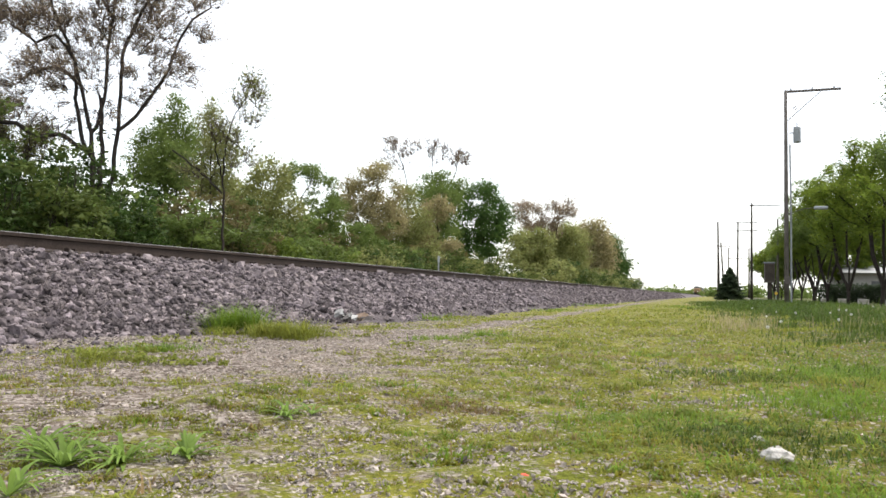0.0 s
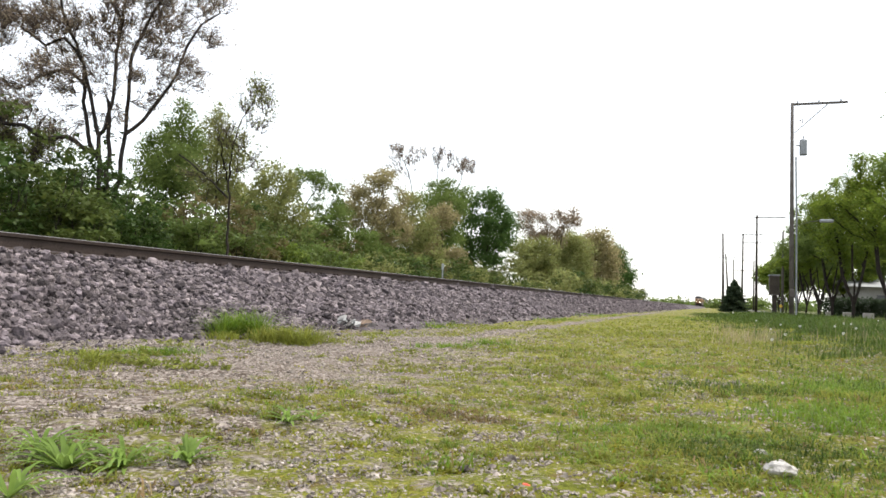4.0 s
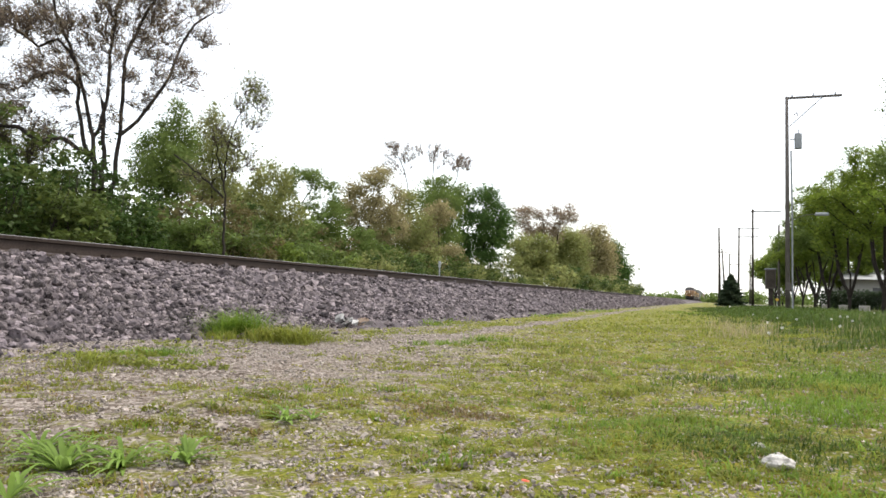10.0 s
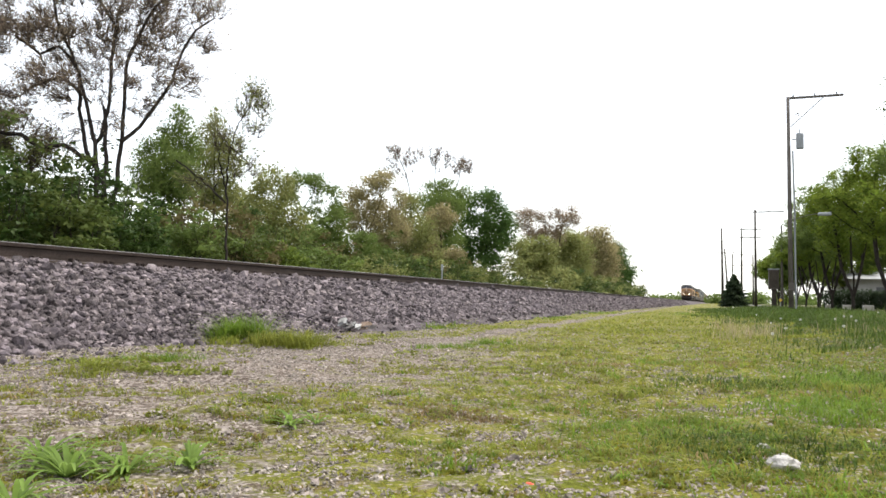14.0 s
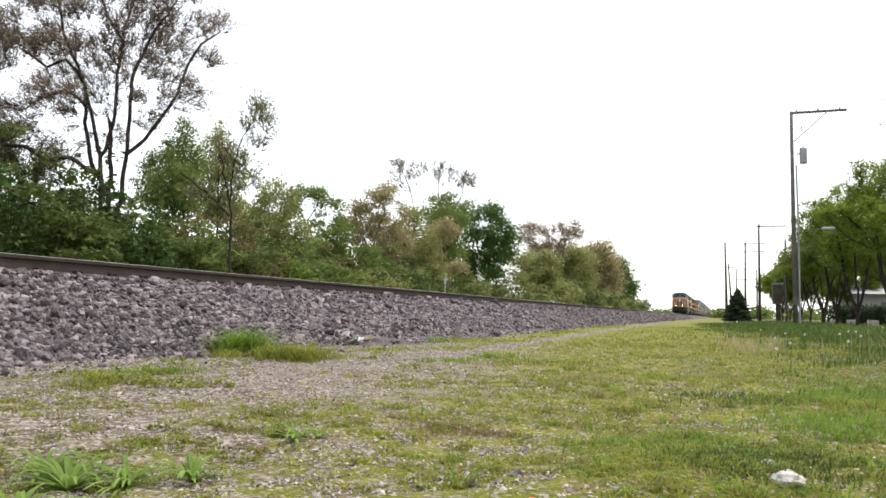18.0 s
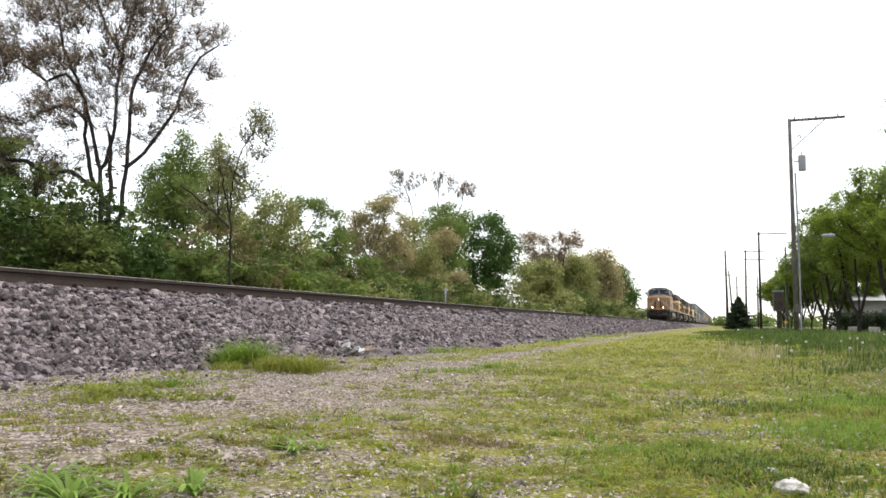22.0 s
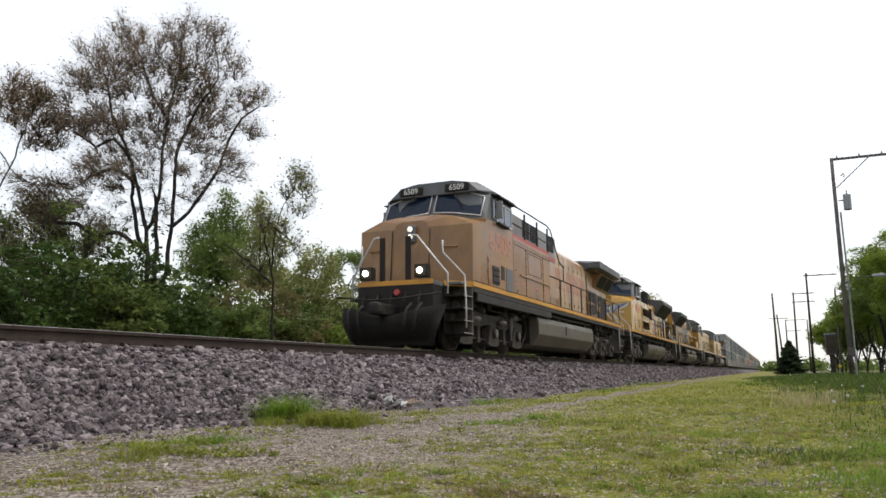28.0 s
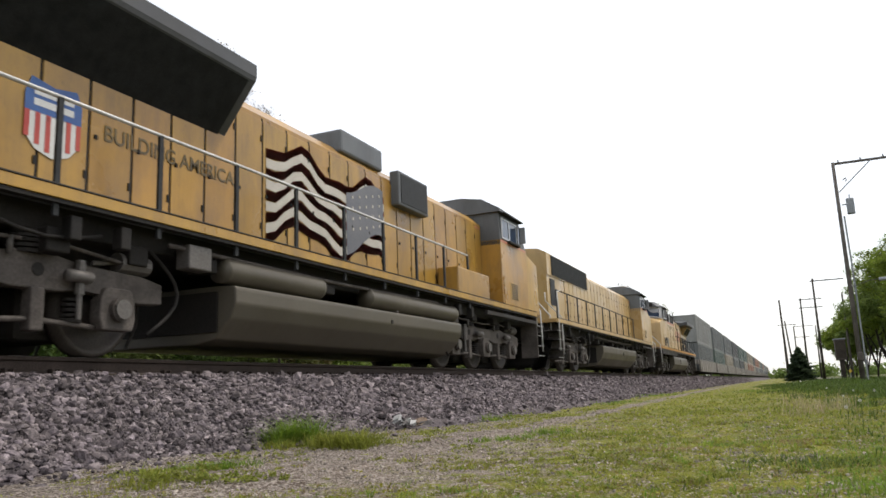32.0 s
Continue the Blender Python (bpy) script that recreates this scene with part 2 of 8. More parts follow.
def ground_height(x, y):
    """Nearly level, gently uneven, with a slight fall towards the track's ditch beyond."""
    h = 0.025 * np.sin(x * 1.3 + 0.7 * y) * np.cos(y * 0.9) + 0.02 * np.sin(2.9 * x - 1.7 * y)
    near = np.clip(1 - np.hypot(x, y) / 60, 0, 1)
    h = h + 0.010 * np.sin(9.3 * x + 2.1 * np.sin(4.1 * y)) * np.sin(8.1 * y + 1.7 * np.sin(5.3 * x))
    return h * near + np.where(x > 1.2, np.clip((x - 1.2) * 0.05, 0, 0.12), 0) * np.clip(y / 6, 0, 1)


def steps(stops):
    out = []
    for a, b, n in stops:
        out += list(np.linspace(a, b, n, endpoint=False))
    return np.array(out + [stops[-1][1]])


def make_ground():
    xs = steps([(-1500, -200, 8), (-200, -20, 18), (-20, -6, 20), (-6, 4, 90), (4, 14, 40), (14, 100, 20), (100, 1500, 10)])
    ys = steps([(-300, -20, 8), (-20, 0.5, 20), (0.5, 12, 110), (12, 40, 70), (40, 200, 50), (200, 2500, 20)])
    X, Y = np.meshgrid(xs, ys)
    rng = np.random.default_rng(4)
    Z = ground_height(X, Y) + rng.normal(0, 0.006, X.shape) * (np.hypot(X, Y) < 20)
    nx, ny = len(xs), len(ys)
    idx = np.arange(nx * ny).reshape(ny, nx)
    faces = np.stack([idx[:-1, :-1], idx[:-1, 1:], idx[1:, 1:], idx[1:, :-1]], -1).reshape(-1, 4)
    m = bpy.data.materials.new("gravelly_turf")
    m.use_nodes = True
    nt = m.node_tree
    bs = nt.nodes["Principled BSDF"]
    co = nt.nodes.new("ShaderNodeTexCoord").outputs["Object"]
    sep = nt.nodes.new("ShaderNodeSeparateXYZ")
    nt.links.new(co, sep.inputs[0])
    soil = mixed(nt, ranged(nt, noisy(nt, co, 1.4, 5), 0.35, 0.65, 0, 1), (0.080, 0.061, 0.047), (0.150, 0.120, 0.097))
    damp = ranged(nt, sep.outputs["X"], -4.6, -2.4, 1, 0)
    # bare dark earth shows between the taller grass
    soil = mixed(nt, ranged(nt, sep.outputs["X"], -0.1, 0.9, 0, 0.9), soil, mixed(nt, ranged(nt, noisy(nt, co, 6.0, 6), 0.4, 0.6, 0, 1), (0.034, 0.028, 0.022), (0.082, 0.068, 0.056)))
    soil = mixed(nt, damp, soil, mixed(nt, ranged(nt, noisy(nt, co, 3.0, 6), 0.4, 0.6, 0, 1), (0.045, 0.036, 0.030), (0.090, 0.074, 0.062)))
    # small stones bedded in the soil, each of its own grey
    vor = node(nt, "ShaderNodeTexVoronoi", Scale=70.0)
    nt.links.new(co, vor.inputs["Vector"])
    tone = nt.nodes.new("ShaderNodeSeparateColor")
    nt.links.new(vor.outputs["Color"], tone.inputs[0])
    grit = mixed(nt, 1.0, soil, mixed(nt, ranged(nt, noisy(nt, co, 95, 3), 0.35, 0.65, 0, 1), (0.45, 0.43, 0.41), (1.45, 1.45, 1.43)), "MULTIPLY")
    chip = mixed(nt, tone.outputs[1], (0.16, 0.135, 0.115), (0.40, 0.355, 0.315))
    grit = mixed(nt, ranged(nt, tone.outputs[0], 0.50, 0.56, 0, 0.85), grit, chip)
    turf = mixed(nt, ranged(nt, noisy(nt, co, 2.2, 6), 0.35, 0.65, 0, 1), (0.100, 0.112, 0.016), (0.170, 0.165, 0.030))
    # darker meadow turf towards the right; corner shading is put into this colour
    turf = mixed(nt, ranged(nt, sep.outputs["X"], 0.2, 1.6, 0, 0.85), turf, (0.046, 0.060, 0.014))
    turf = mixed(nt, 0.8, turf, mixed(nt, 1.0, turf, mixed(nt, ranged(nt, noisy(nt, co, 55, 4, 0.7), 0.35, 0.65, 0, 1), (0.30, 0.34, 0.26), (1.65, 1.6, 1.5)), "MULTIPLY"))
    turf = mixed(nt, ranged(nt, noisy(nt, co, 4.5, 6, 0.7), 0.56, 0.66, 0, 0.7), turf, (0.12, 0.075, 0.035))
    turf = mixed(nt, ranged(nt, tone.outputs[2], 0.84, 0.88, 0, 0.8), turf, chip)
    # grass takes over towards the right and in patches
    add = nt.nodes.new("ShaderNodeMath")
    add.operation = "ADD"
    nt.links.new(ranged(nt, sep.outputs["X"], -4.0, 1.2, -0.17, 0.30), add.inputs[0])
    far = nt.nodes.new("ShaderNodeMath")
    far.operation = "ADD"
    nt.links.new(noisy(nt, co, 5.0, 9, 0.80), far.inputs[0])
    nt.links.new(ranged(nt, sep.outputs["Y"], 5.5, 13.0, 0, 0.30), far.inputs[1])
    # a narrow trodden path runs along the foot of the bank
    slant = node(nt, "ShaderNodeMath")
    slant.operation = "MULTIPLY_ADD"
    nt.links.new(sep.outputs["Y"], slant.inputs[0])
    slant.inputs[1].default_value, slant.inputs[2].default_value = 0.022, 2.85
    across = nt.nodes.new("ShaderNodeMath")
    across.operation = "ADD"
    nt.links.new(sep.outputs["X"], across.inputs[0])
    nt.links.new(slant.outputs[0], across.inputs[1])
    off = nt.nodes.new("ShaderNodeMath")
    off.operation = "ABSOLUTE"
    nt.links.new(across.outputs[0], off.inputs[0])
    bare = nt.nodes.new("ShaderNodeMath")
    bare.operation = "ADD"
    nt.links.new(far.outputs[0], bare.inputs[0])
    nt.links.new(ranged(nt, off.outputs[0], 0.05, 0.34, -0.40, 0), bare.inputs[1])
    nt.links.new(bare.outputs[0], add.inputs[1])
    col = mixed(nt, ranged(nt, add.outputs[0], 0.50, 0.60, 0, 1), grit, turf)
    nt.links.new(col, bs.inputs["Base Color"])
    bs.inputs["Roughness"].default_value = 0.95
    bs.inputs["Specular IOR Level"].default_value = 0.08
    bp = node(nt, "ShaderNodeBump", Strength=0.8, Distance=0.02)
    nt.links.new(noisy(nt, co, 70, 4, 0.7), bp.inputs["Height"])
    nt.links.new(bp.outputs["Normal"], bs.inputs["Normal"])
    ob = fast_mesh("ground", np.stack([X, Y, Z], -1).reshape(-1, 3), faces, m, smooth=True)
    return tagged(ob, "gravelly soil with patchy short grass beside the track", "ground", kind="structure")


make_ground()


# ---- track ----
def bed_height(x, y):
    """Cross section of the ballast: a flat top under the rails and two shoulders, the toe wavering."""
    d = abs(x - TRACK_X)
    toe = 2.55 + 0.18 * math.sin(y * 0.31 + 1.0) + 0.10 * math.sin(y * 0.83) + max(0.0, min(0.9, (y - 7) * 0.22)) * max(0.0, 1 - max(0.0, y - 14) / 25)
    top, crest = RAIL_Z - 0.225, 1.20
    if d < crest:
        return top
    return top * max(0.0, 1 - (d - crest) / (toe - crest)) ** 0.93 - 0.03


def make_bed():
    xs = list(np.linspace(TRACK_X - 3.4, TRACK_X - 1.15, 8)) + list(np.linspace(TRACK_X + 1.15, TRACK_X + 3.8, 26))
    ys = steps([(-60, 2, 12), (2, 30, 90), (30, 120, 60), (120, 1800, 40)])
    rng = np.random.default_rng(8)
    verts = [(x, y, bed_height(x, y) + rng.normal(0, 0.012)) for y in ys for x in xs]
    nx = len(xs)
    idx = np.arange(len(verts)).reshape(len(ys), nx)
    faces = np.stack([idx[:-1, :-1], idx[:-1, 1:], idx[1:, 1:], idx[1:, :-1]], -1).reshape(-1, 4)
    return tagged(fast_mesh("ballast_bed", verts, faces, M_BED, smooth=True), "sloping bank of grey crushed stone under the track", "track bed", kind="structure")


BED = make_bed()


def rock_shapes(rng, kinds):
    """Broken stones: octahedra cut once finer and knocked about, on the unit ball."""
    v = np.array([(1, 0, 0), (-1, 0, 0), (0, 1, 0), (0, -1, 0), (0, 0, 1), (0, 0, -1)], float)
    f = [(0, 2, 4), (2, 1, 4), (1, 3, 4), (3, 0, 4), (2, 0, 5), (1, 2, 5), (3, 1, 5), (0, 3, 5)]
    mid, faces, verts = {}, [], list(v)
    for a, b, c in f:
        m = []
        for i, j in ((a, b), (b, c), (c, a)):
            k = (min(i, j), max(i, j))
            if k not in mid:
                mid[k] = len(verts)
                p = v[i] + v[j]
                verts.append(p / np.linalg.norm(p) * 0.92)
            m.append(mid[k])
        faces += [(a, m[0], m[2]), (m[0], b, m[1]), (m[2], m[1], c), (m[0], m[1], m[2])]
    base = np.array(verts)
    return [base * rng.uniform(0.62, 1.12, (len(base), 1)) * rng.uniform(0.7, 1.2, (1, 3)) for _ in range(kinds)], np.array(faces)


def chip_shapes(rng, kinds):
    """Small pebbles: knocked-about octahedra."""
    v = np.array([(1, 0, 0), (-1, 0, 0), (0, 1, 0), (0, -1, 0), (0, 0, 1), (0, 0, -1)], float)
    f = [(0, 2, 4), (2, 1, 4), (1, 3, 4), (3, 0, 4), (2, 0, 5), (1, 2, 5), (3, 1, 5), (0, 3, 5)]
    return [(v + rng.normal(0, 0.22, v.shape)) * rng.uniform(0.7, 1.3, (1, 3)) for _ in range(kinds)], np.array(f)


def scatter_rocks(name, places, sizes, material, seed, label, category, small=False):
    rng = np.random.default_rng(seed)
    shapes, f = (chip_shapes if small else rock_shapes)(rng, 12)
    n, k = len(places), len(shapes[0])
    pick = rng.integers(0, 12, n)
    q = rng.normal(size=(n, 4))
    q /= np.linalg.norm(q, axis=1)[:, None]
    w, x, y, z = q.T
    rot = np.stack([1 - 2 * (y * y + z * z), 2 * (x * y - z * w), 2 * (x * z + y * w), 2 * (x * y + z * w), 1 - 2 * (x * x + z * z),
                    2 * (y * z - x * w), 2 * (x * z - y * w), 2 * (y * z + x * w), 1 - 2 * (x * x + y * y)], -1).reshape(n, 3, 3)
    v = np.einsum("nij,nkj->nki", rot, np.array(shapes)[pick]) * np.asarray(sizes)[:, None, None]
    v[:, :, 2] *= 0.8
    v += np.asarray(places)[:, None, :]
    faces = (f[None] + (np.arange(n) * k)[:, None, None]).reshape(-1, 3)
    return tagged(fast_mesh(name, v.reshape(-1, 3), faces, material), label, category, kind="stuff")


def make_ballast_stones():
    rng = np.random.default_rng(21)
    near, away = ([], []), ([], [])
    for y0, y1, n, s in ((2.5, 9, 13500, 0.031), (9, 18, 15500, 0.031), (18, 34, 15500, 0.034), (34, 70, 12000, 0.044), (70, 170, 8000, 0.064)):
        for _ in range(n):
            y = rng.uniform(y0, y1)
            x = TRACK_X + rng.uniform(0.98, 3.0 if y0 < 70 else 2.6) + (rng.uniform(0, 0.8) if rng.random() < 0.15 else 0)
            size = s * rng.lognormal(0, 0.34)
            z = bed_height(x, y)
            if z < -0.02 and rng.random() < 0.93:
                continue
            lot = near if y < 9 else away
            lot[0].append((x, y, max(z, 0.0) + size * rng.uniform(-0.15, 0.5)))
            lot[1].append(size)
    scatter_rocks("ballast_stones", *near, M_ROCK, 5, "angular grey and pinkish crushed stones on the bank", "ballast")
    scatter_rocks("ballast_stones", *away, M_ROCK, 6, "angular grey and pinkish crushed stones farther along the bank", "ballast", True)


make_ballast_stones()


def make_rail(x, label):
    """Flat-bottomed rail: foot, web, head, with a worn bright running band."""
    rail = empty("rail", label, "rail", "rails of the track")
    z = RAIL_Z
    bm = bmesh.new()
    prof = [(-0.076, -0.186), (0.076, -0.186), (0.076, -0.174), (0.012, -0.155), (0.009, -0.055), (0.034, -0.042), (0.036, -0.006),
            (-0.036, -0.006), (-0.034, -0.042), (-0.009, -0.055), (-0.012, -0.155), (-0.076, -0.174)]
    prism(bm, [(x + u, z + v) for u, v in prof], "y", -60, 1800)
    part("rail_body", bm, M_RAIL, rail)
    bm = bmesh.new()
    prism(bm, [(x - 0.030, z - 0.005), (x + 0.030, z - 0.005), (x + 0.022, z), (x - 0.022, z)], "y", -60, 1800)
    part("running_band", bm, M_RAILTOP, rail, "worn bright steel running surface")
    return rail


for rx in (TRACK_X + 0.7525, TRACK_X - 0.7525):
    make_rail(rx, "rust-brown steel rail with a worn bright head")


def make_ties():
    bm = bmesh.new()
    box(bm, TRACK_X - 1.3, TRACK_X + 1.12, -0.11, 0.11, RAIL_Z - 0.34, RAIL_Z - 0.188, 0.008)
    first = part("railway_tie", bm, M_TIE, None)
    tagged(first, "dark weathered wooden railway tie bedded in ballast", "railway tie", "ties under the rails")
    first.location.y = 2.0
    clip = bmesh.new()
    box(clip, TRACK_X + 0.83, TRACK_X + 0.90, -0.016, 0.016, RAIL_Z - 0.19, RAIL_Z - 0.135, 0.006)
    box(clip, TRACK_X + 0.82, TRACK_X + 0.93, 0.05, 0.08, RAIL_Z - 0.19, RAIL_Z - 0.14, 0.006)
    part("rail_spike", clip, M_RAIL, first, "rusty spike heads against the rail foot")
    for i in range(1, 130):
        copy_thing(first, pose(0, 2.0 + 0.53 * i, 0))


make_ties()


# ---- trees ----
def branch_mesh(branches, min_r):
    verts, faces, base = [], [], 0
    for pts, rad in branches:
        seg = 8 if rad[0] > 0.12 else 5 if rad[0] > 0.03 else 3
        d = np.gradient(pts, axis=0)
        d /= np.linalg.norm(d, axis=1)[:, None] + 1e-9
        ref = np.array([0.3, 0.9, 0.2]) if abs(d[0, 2]) > 0.6 else np.array([0, 0, 1.0])
        u = np.cross(d, ref)
        u /= np.linalg.norm(u, axis=1)[:, None] + 1e-9
        v = np.cross(d, u)
        a = np.arange(seg) * 2 * np.pi / seg
        rr = np.maximum(rad, min_r)[:, None, None]
        ring = pts[:, None] + rr * (u[:, None] * np.cos(a)[None, :, None] + v[:, None] * np.sin(a)[None, :, None])
        verts.append(ring.reshape(-1, 3))
        n = len(pts)
        i = np.arange(n - 1)[:, None] * seg + np.arange(seg)[None]
        j = np.arange(n - 1)[:, None] * seg + (np.arange(seg)[None] + 1) % seg
        faces.append(np.stack([i, j, j + seg, i + seg], -1).reshape(-1, 4) + base)
        base += n * seg
    return np.concatenate(verts), np.concatenate(faces)


def leaf_mesh(rng, centres, size, flat=1.0):
    """Small pointed leaves; turned every way at flat 1, spread level towards the sky as flat falls."""
    n = len(centres)
    u = rng.normal(size=(n, 3)) * (1, 1, flat)
    u /= np.linalg.norm(u, axis=1)[:, None]
    v = np.cross(u, rng.normal(size=(n, 3)) * (flat, flat, 1))
    v /= np.linalg.norm(v, axis=1)[:, None] + 1e-9
    s = (size * rng.lognormal(0, 0.3, n))[:, None]
    c = centres
    leaf = np.stack([c - u * s, c + u * s * 0.7 + v * s * 0.62, c + u * s * 0.7 - v * s * 0.62], 1)
    return leaf.reshape(-1, 3), np.arange(n * 3).reshape(n, 3)


def in_lobes(rng, lobes, n):
    """Points spread through a crown made of several lobes, denser towards their skins."""
    vol = np.array([r[0] * r[1] * r[2] for c, r in lobes])
    k = rng.choice(len(lobes), n, p=vol / vol.sum())
    d = rng.normal(size=(n, 3))
    d /= np.linalg.norm(d, axis=1)[:, None]
    return np.array([lobes[i][0] for i in k]) + d * np.array([lobes[i][1] for i in k]) * (rng.random(n) ** 0.42)[:, None]


def grow_limbs(rng, stems, targets, step, kill, tip_r, power=2.35, stem_r=0.0):
    """Limbs that reach for the targets of the crown, as chains of points with radii, and the fine tips."""
    nodes, parent = [], []
    for stem in stems:
        last = -1
        for a, b in zip(stem, stem[1:]):
            a, b = np.array(a, float), np.array(b, float)
            m = max(2, int(np.linalg.norm(b - a) / step))
            for q in range(0 if last < 0 else 1, m + 1):
                nodes.append(a + (b - a) * q / m + (rng.normal(0, 0.02, 3) if q else 0))
                parent.append(last)
                last = len(nodes) - 1
    P = np.array(nodes)
    planned = len(P)
    T = targets
    near = np.full(len(T), 1e9)
    idx = np.zeros(len(T), int)

    def update(first):
        d = np.linalg.norm(T[:, None] - P[None, first:], axis=2)
        j = d.argmin(1)
        dm = d[np.arange(len(T)), j]
        better = dm < near
        near[better], idx[better] = dm[better], j[better] + first

    update(0)
    for _ in range(90):
        if not len(T):
            break
        grown = []
        for k in np.unique(idx):
            v = T[idx == k] - P[k]
            v = (v / (np.linalg.norm(v, axis=1)[:, None] + 1e-9)).sum(0) + rng.normal(0, 0.35, 3)
            nv = np.linalg.norm(v)
            if nv > 1e-3:
                grown.append((k, P[k] + v / nv * step))
        first = len(P)
        P = np.concatenate([P, [p for k, p in grown]])
        parent += [int(k) for k, p in grown]
        update(first)
        keep = near > kill
        T, near, idx = T[keep], near[keep], idx[keep]
    n = len(P)
    kids = [[] for _ in range(n)]
    for i, p in enumerate(parent):
        if p >= 0:
            kids[p].append(i)
    R = np.zeros(n)
    for i in range(n - 1, -1, -1):
        R[i] = (sum(R[c] ** power for c in kids[i])) ** (1 / power) if kids[i] else tip_r
        if i < planned and stem_r:
            R[i] = max(R[i], stem_r * (1 - 0.8 * min(1.0, P[i, 2] / P[:planned, 2].max())))
    chains, todo = [], [(None, i) for i, p in enumerate(parent) if p < 0]
    while todo:
        a, i = todo.pop()
        ch = ([a] if a is not None else []) + [i]
        while kids[i]:
            big = max(kids[i], key=lambda c: R[c])
            todo += [(i, c) for c in kids[i] if c != big]
            ch.append(big)
            i = big
        if len(ch) > 1:
            rad = R[ch].copy()
            if a is not None:
                rad[0] = rad[1]
            chains.append((P[ch], rad))
    return chains, P[R < tip_r * 2.6]


def make_tree(name, place, label, seed, lobes, leaf, bark=None, stems=None, targets=500, step=0.4, kill=0.6, tip_r=0.012, leaves=6000,
              size=0.1, fluff=0.25, twigs=0, group="", category="tree", min_r=0.008, power=2.2, thick=1.0, flat=0.9, stem_r=0.0):
    rng = np.random.default_rng(seed)
    tree = empty(name, label, category, group)
    low = min(c[2] - r[2] for c, r in lobes)
    stems = stems or [[(0, 0, -0.05), (rng.normal(0, 0.1), rng.normal(0, 0.1), max(low * 0.9, 0.8))]]
    chains, tips = grow_limbs(rng, stems, in_lobes(rng, lobes, targets), step, kill, tip_r, power, stem_r)
    if twigs:
        # fine shoots that carry on outwards from the limbs
        extra = []
        heart = np.array([0, 0, 0.55 * max(c[2] for c, r in lobes)])
        for p in tips[rng.integers(0, len(tips), twigs)]:
            out = p - heart
            d = rng.normal(0, 0.55, 3) + out / (np.linalg.norm(out) + 1e-6) + (0, 0, 0.15)
            d /= np.linalg.norm(d)
            q = p + d * rng.uniform(0.25, 0.7) + rng.normal(0, 0.04, 3)
            extra.append((np.array([p, (p + q) / 2 + rng.normal(0, 0.04, 3), q]), np.array([tip_r * 0.75, tip_r * 0.55, tip_r * 0.35])))
        tips = np.concatenate([tips, [c[0][2] for c in extra], [c[0][1] for c in extra]])
        v, f = branch_mesh(extra, min_r * 0.8)
        fast_mesh("twig_spray", v, f, M_TWIG_GLARE, tree, "fine reddish-brown shoots")
    v, f = branch_mesh([(pts, np.where(rad > 0.02, 0.02 + (rad - 0.02) * thick, rad)) for pts, rad in chains], min_r)
    fast_mesh("trunk", v, f, bark or M_BARK, tree, smooth=True)
    pick = tips[rng.integers(0, len(tips), leaves)]
    lv, lf = leaf_mesh(rng, pick + rng.normal(0, fluff, (leaves, 3)) * (1, 1, 0.8), size, flat)
    lv[:, 2] = np.maximum(lv[:, 2], 0.02)
    fast_mesh("crown", lv, lf, leaf, tree)
    tree.location = place
    return tree


def crown(seed, half, low, top, n=7, flat=0.5):
    """An uneven crown: a core and lobes of several sizes round it."""
    rng = np.random.default_rng(seed + 1000)
    zc, hz = (low + top) / 2, (top - low) / 2
    hx = min(half, 4.5)
    lobes = [((0, 0, zc), (hx * 0.62, half * 0.62, hz * 0.7))]
    lobes.append(((0, rng.normal(0, half * 0.2), zc + hz * 0.64), (hx * 0.42, half * 0.40, hz * 0.36)))
    for k in range(n):
        a = 2 * math.pi * k / n + rng.normal(0, 0.3)
        e = rng.uniform(-0.75, 0.95)
        q = math.sqrt(max(0.15, 1 - e * e))
        s = rng.uniform(0.28, 0.46)
        lobes.append(((math.cos(a) * hx * 0.66 * q, math.sin(a) * half * 0.66 * q, zc + e * hz * 0.66), (hx * s, half * s, hz * s * 0.85)))
    return lobes


# the wood behind the track: crowns as (across, height, half width, half height), limbs as (across, height) lines
def wood_tree(label, x, y, turn, seed, leaf, lobes, limbs, thick=1.0, **kw):
    rng = np.random.default_rng(seed + 4000)
    full = [((a, rng.normal(0, 0.35) * w, z), (w, max(w * 0.9, 0.5 * h), h)) for a, z, w, h in lobes]
    stems = [[(a, 0.12 * math.sin(1.7 * i + z), z) for a, z in line] for i, line in enumerate(limbs)] if limbs else None
    tree = make_tree("tree", (x, y, 0), label, seed, full, leaf, stems=stems, thick=thick, **kw)
    tree.rotation_euler.z = radians(turn)
    return tree


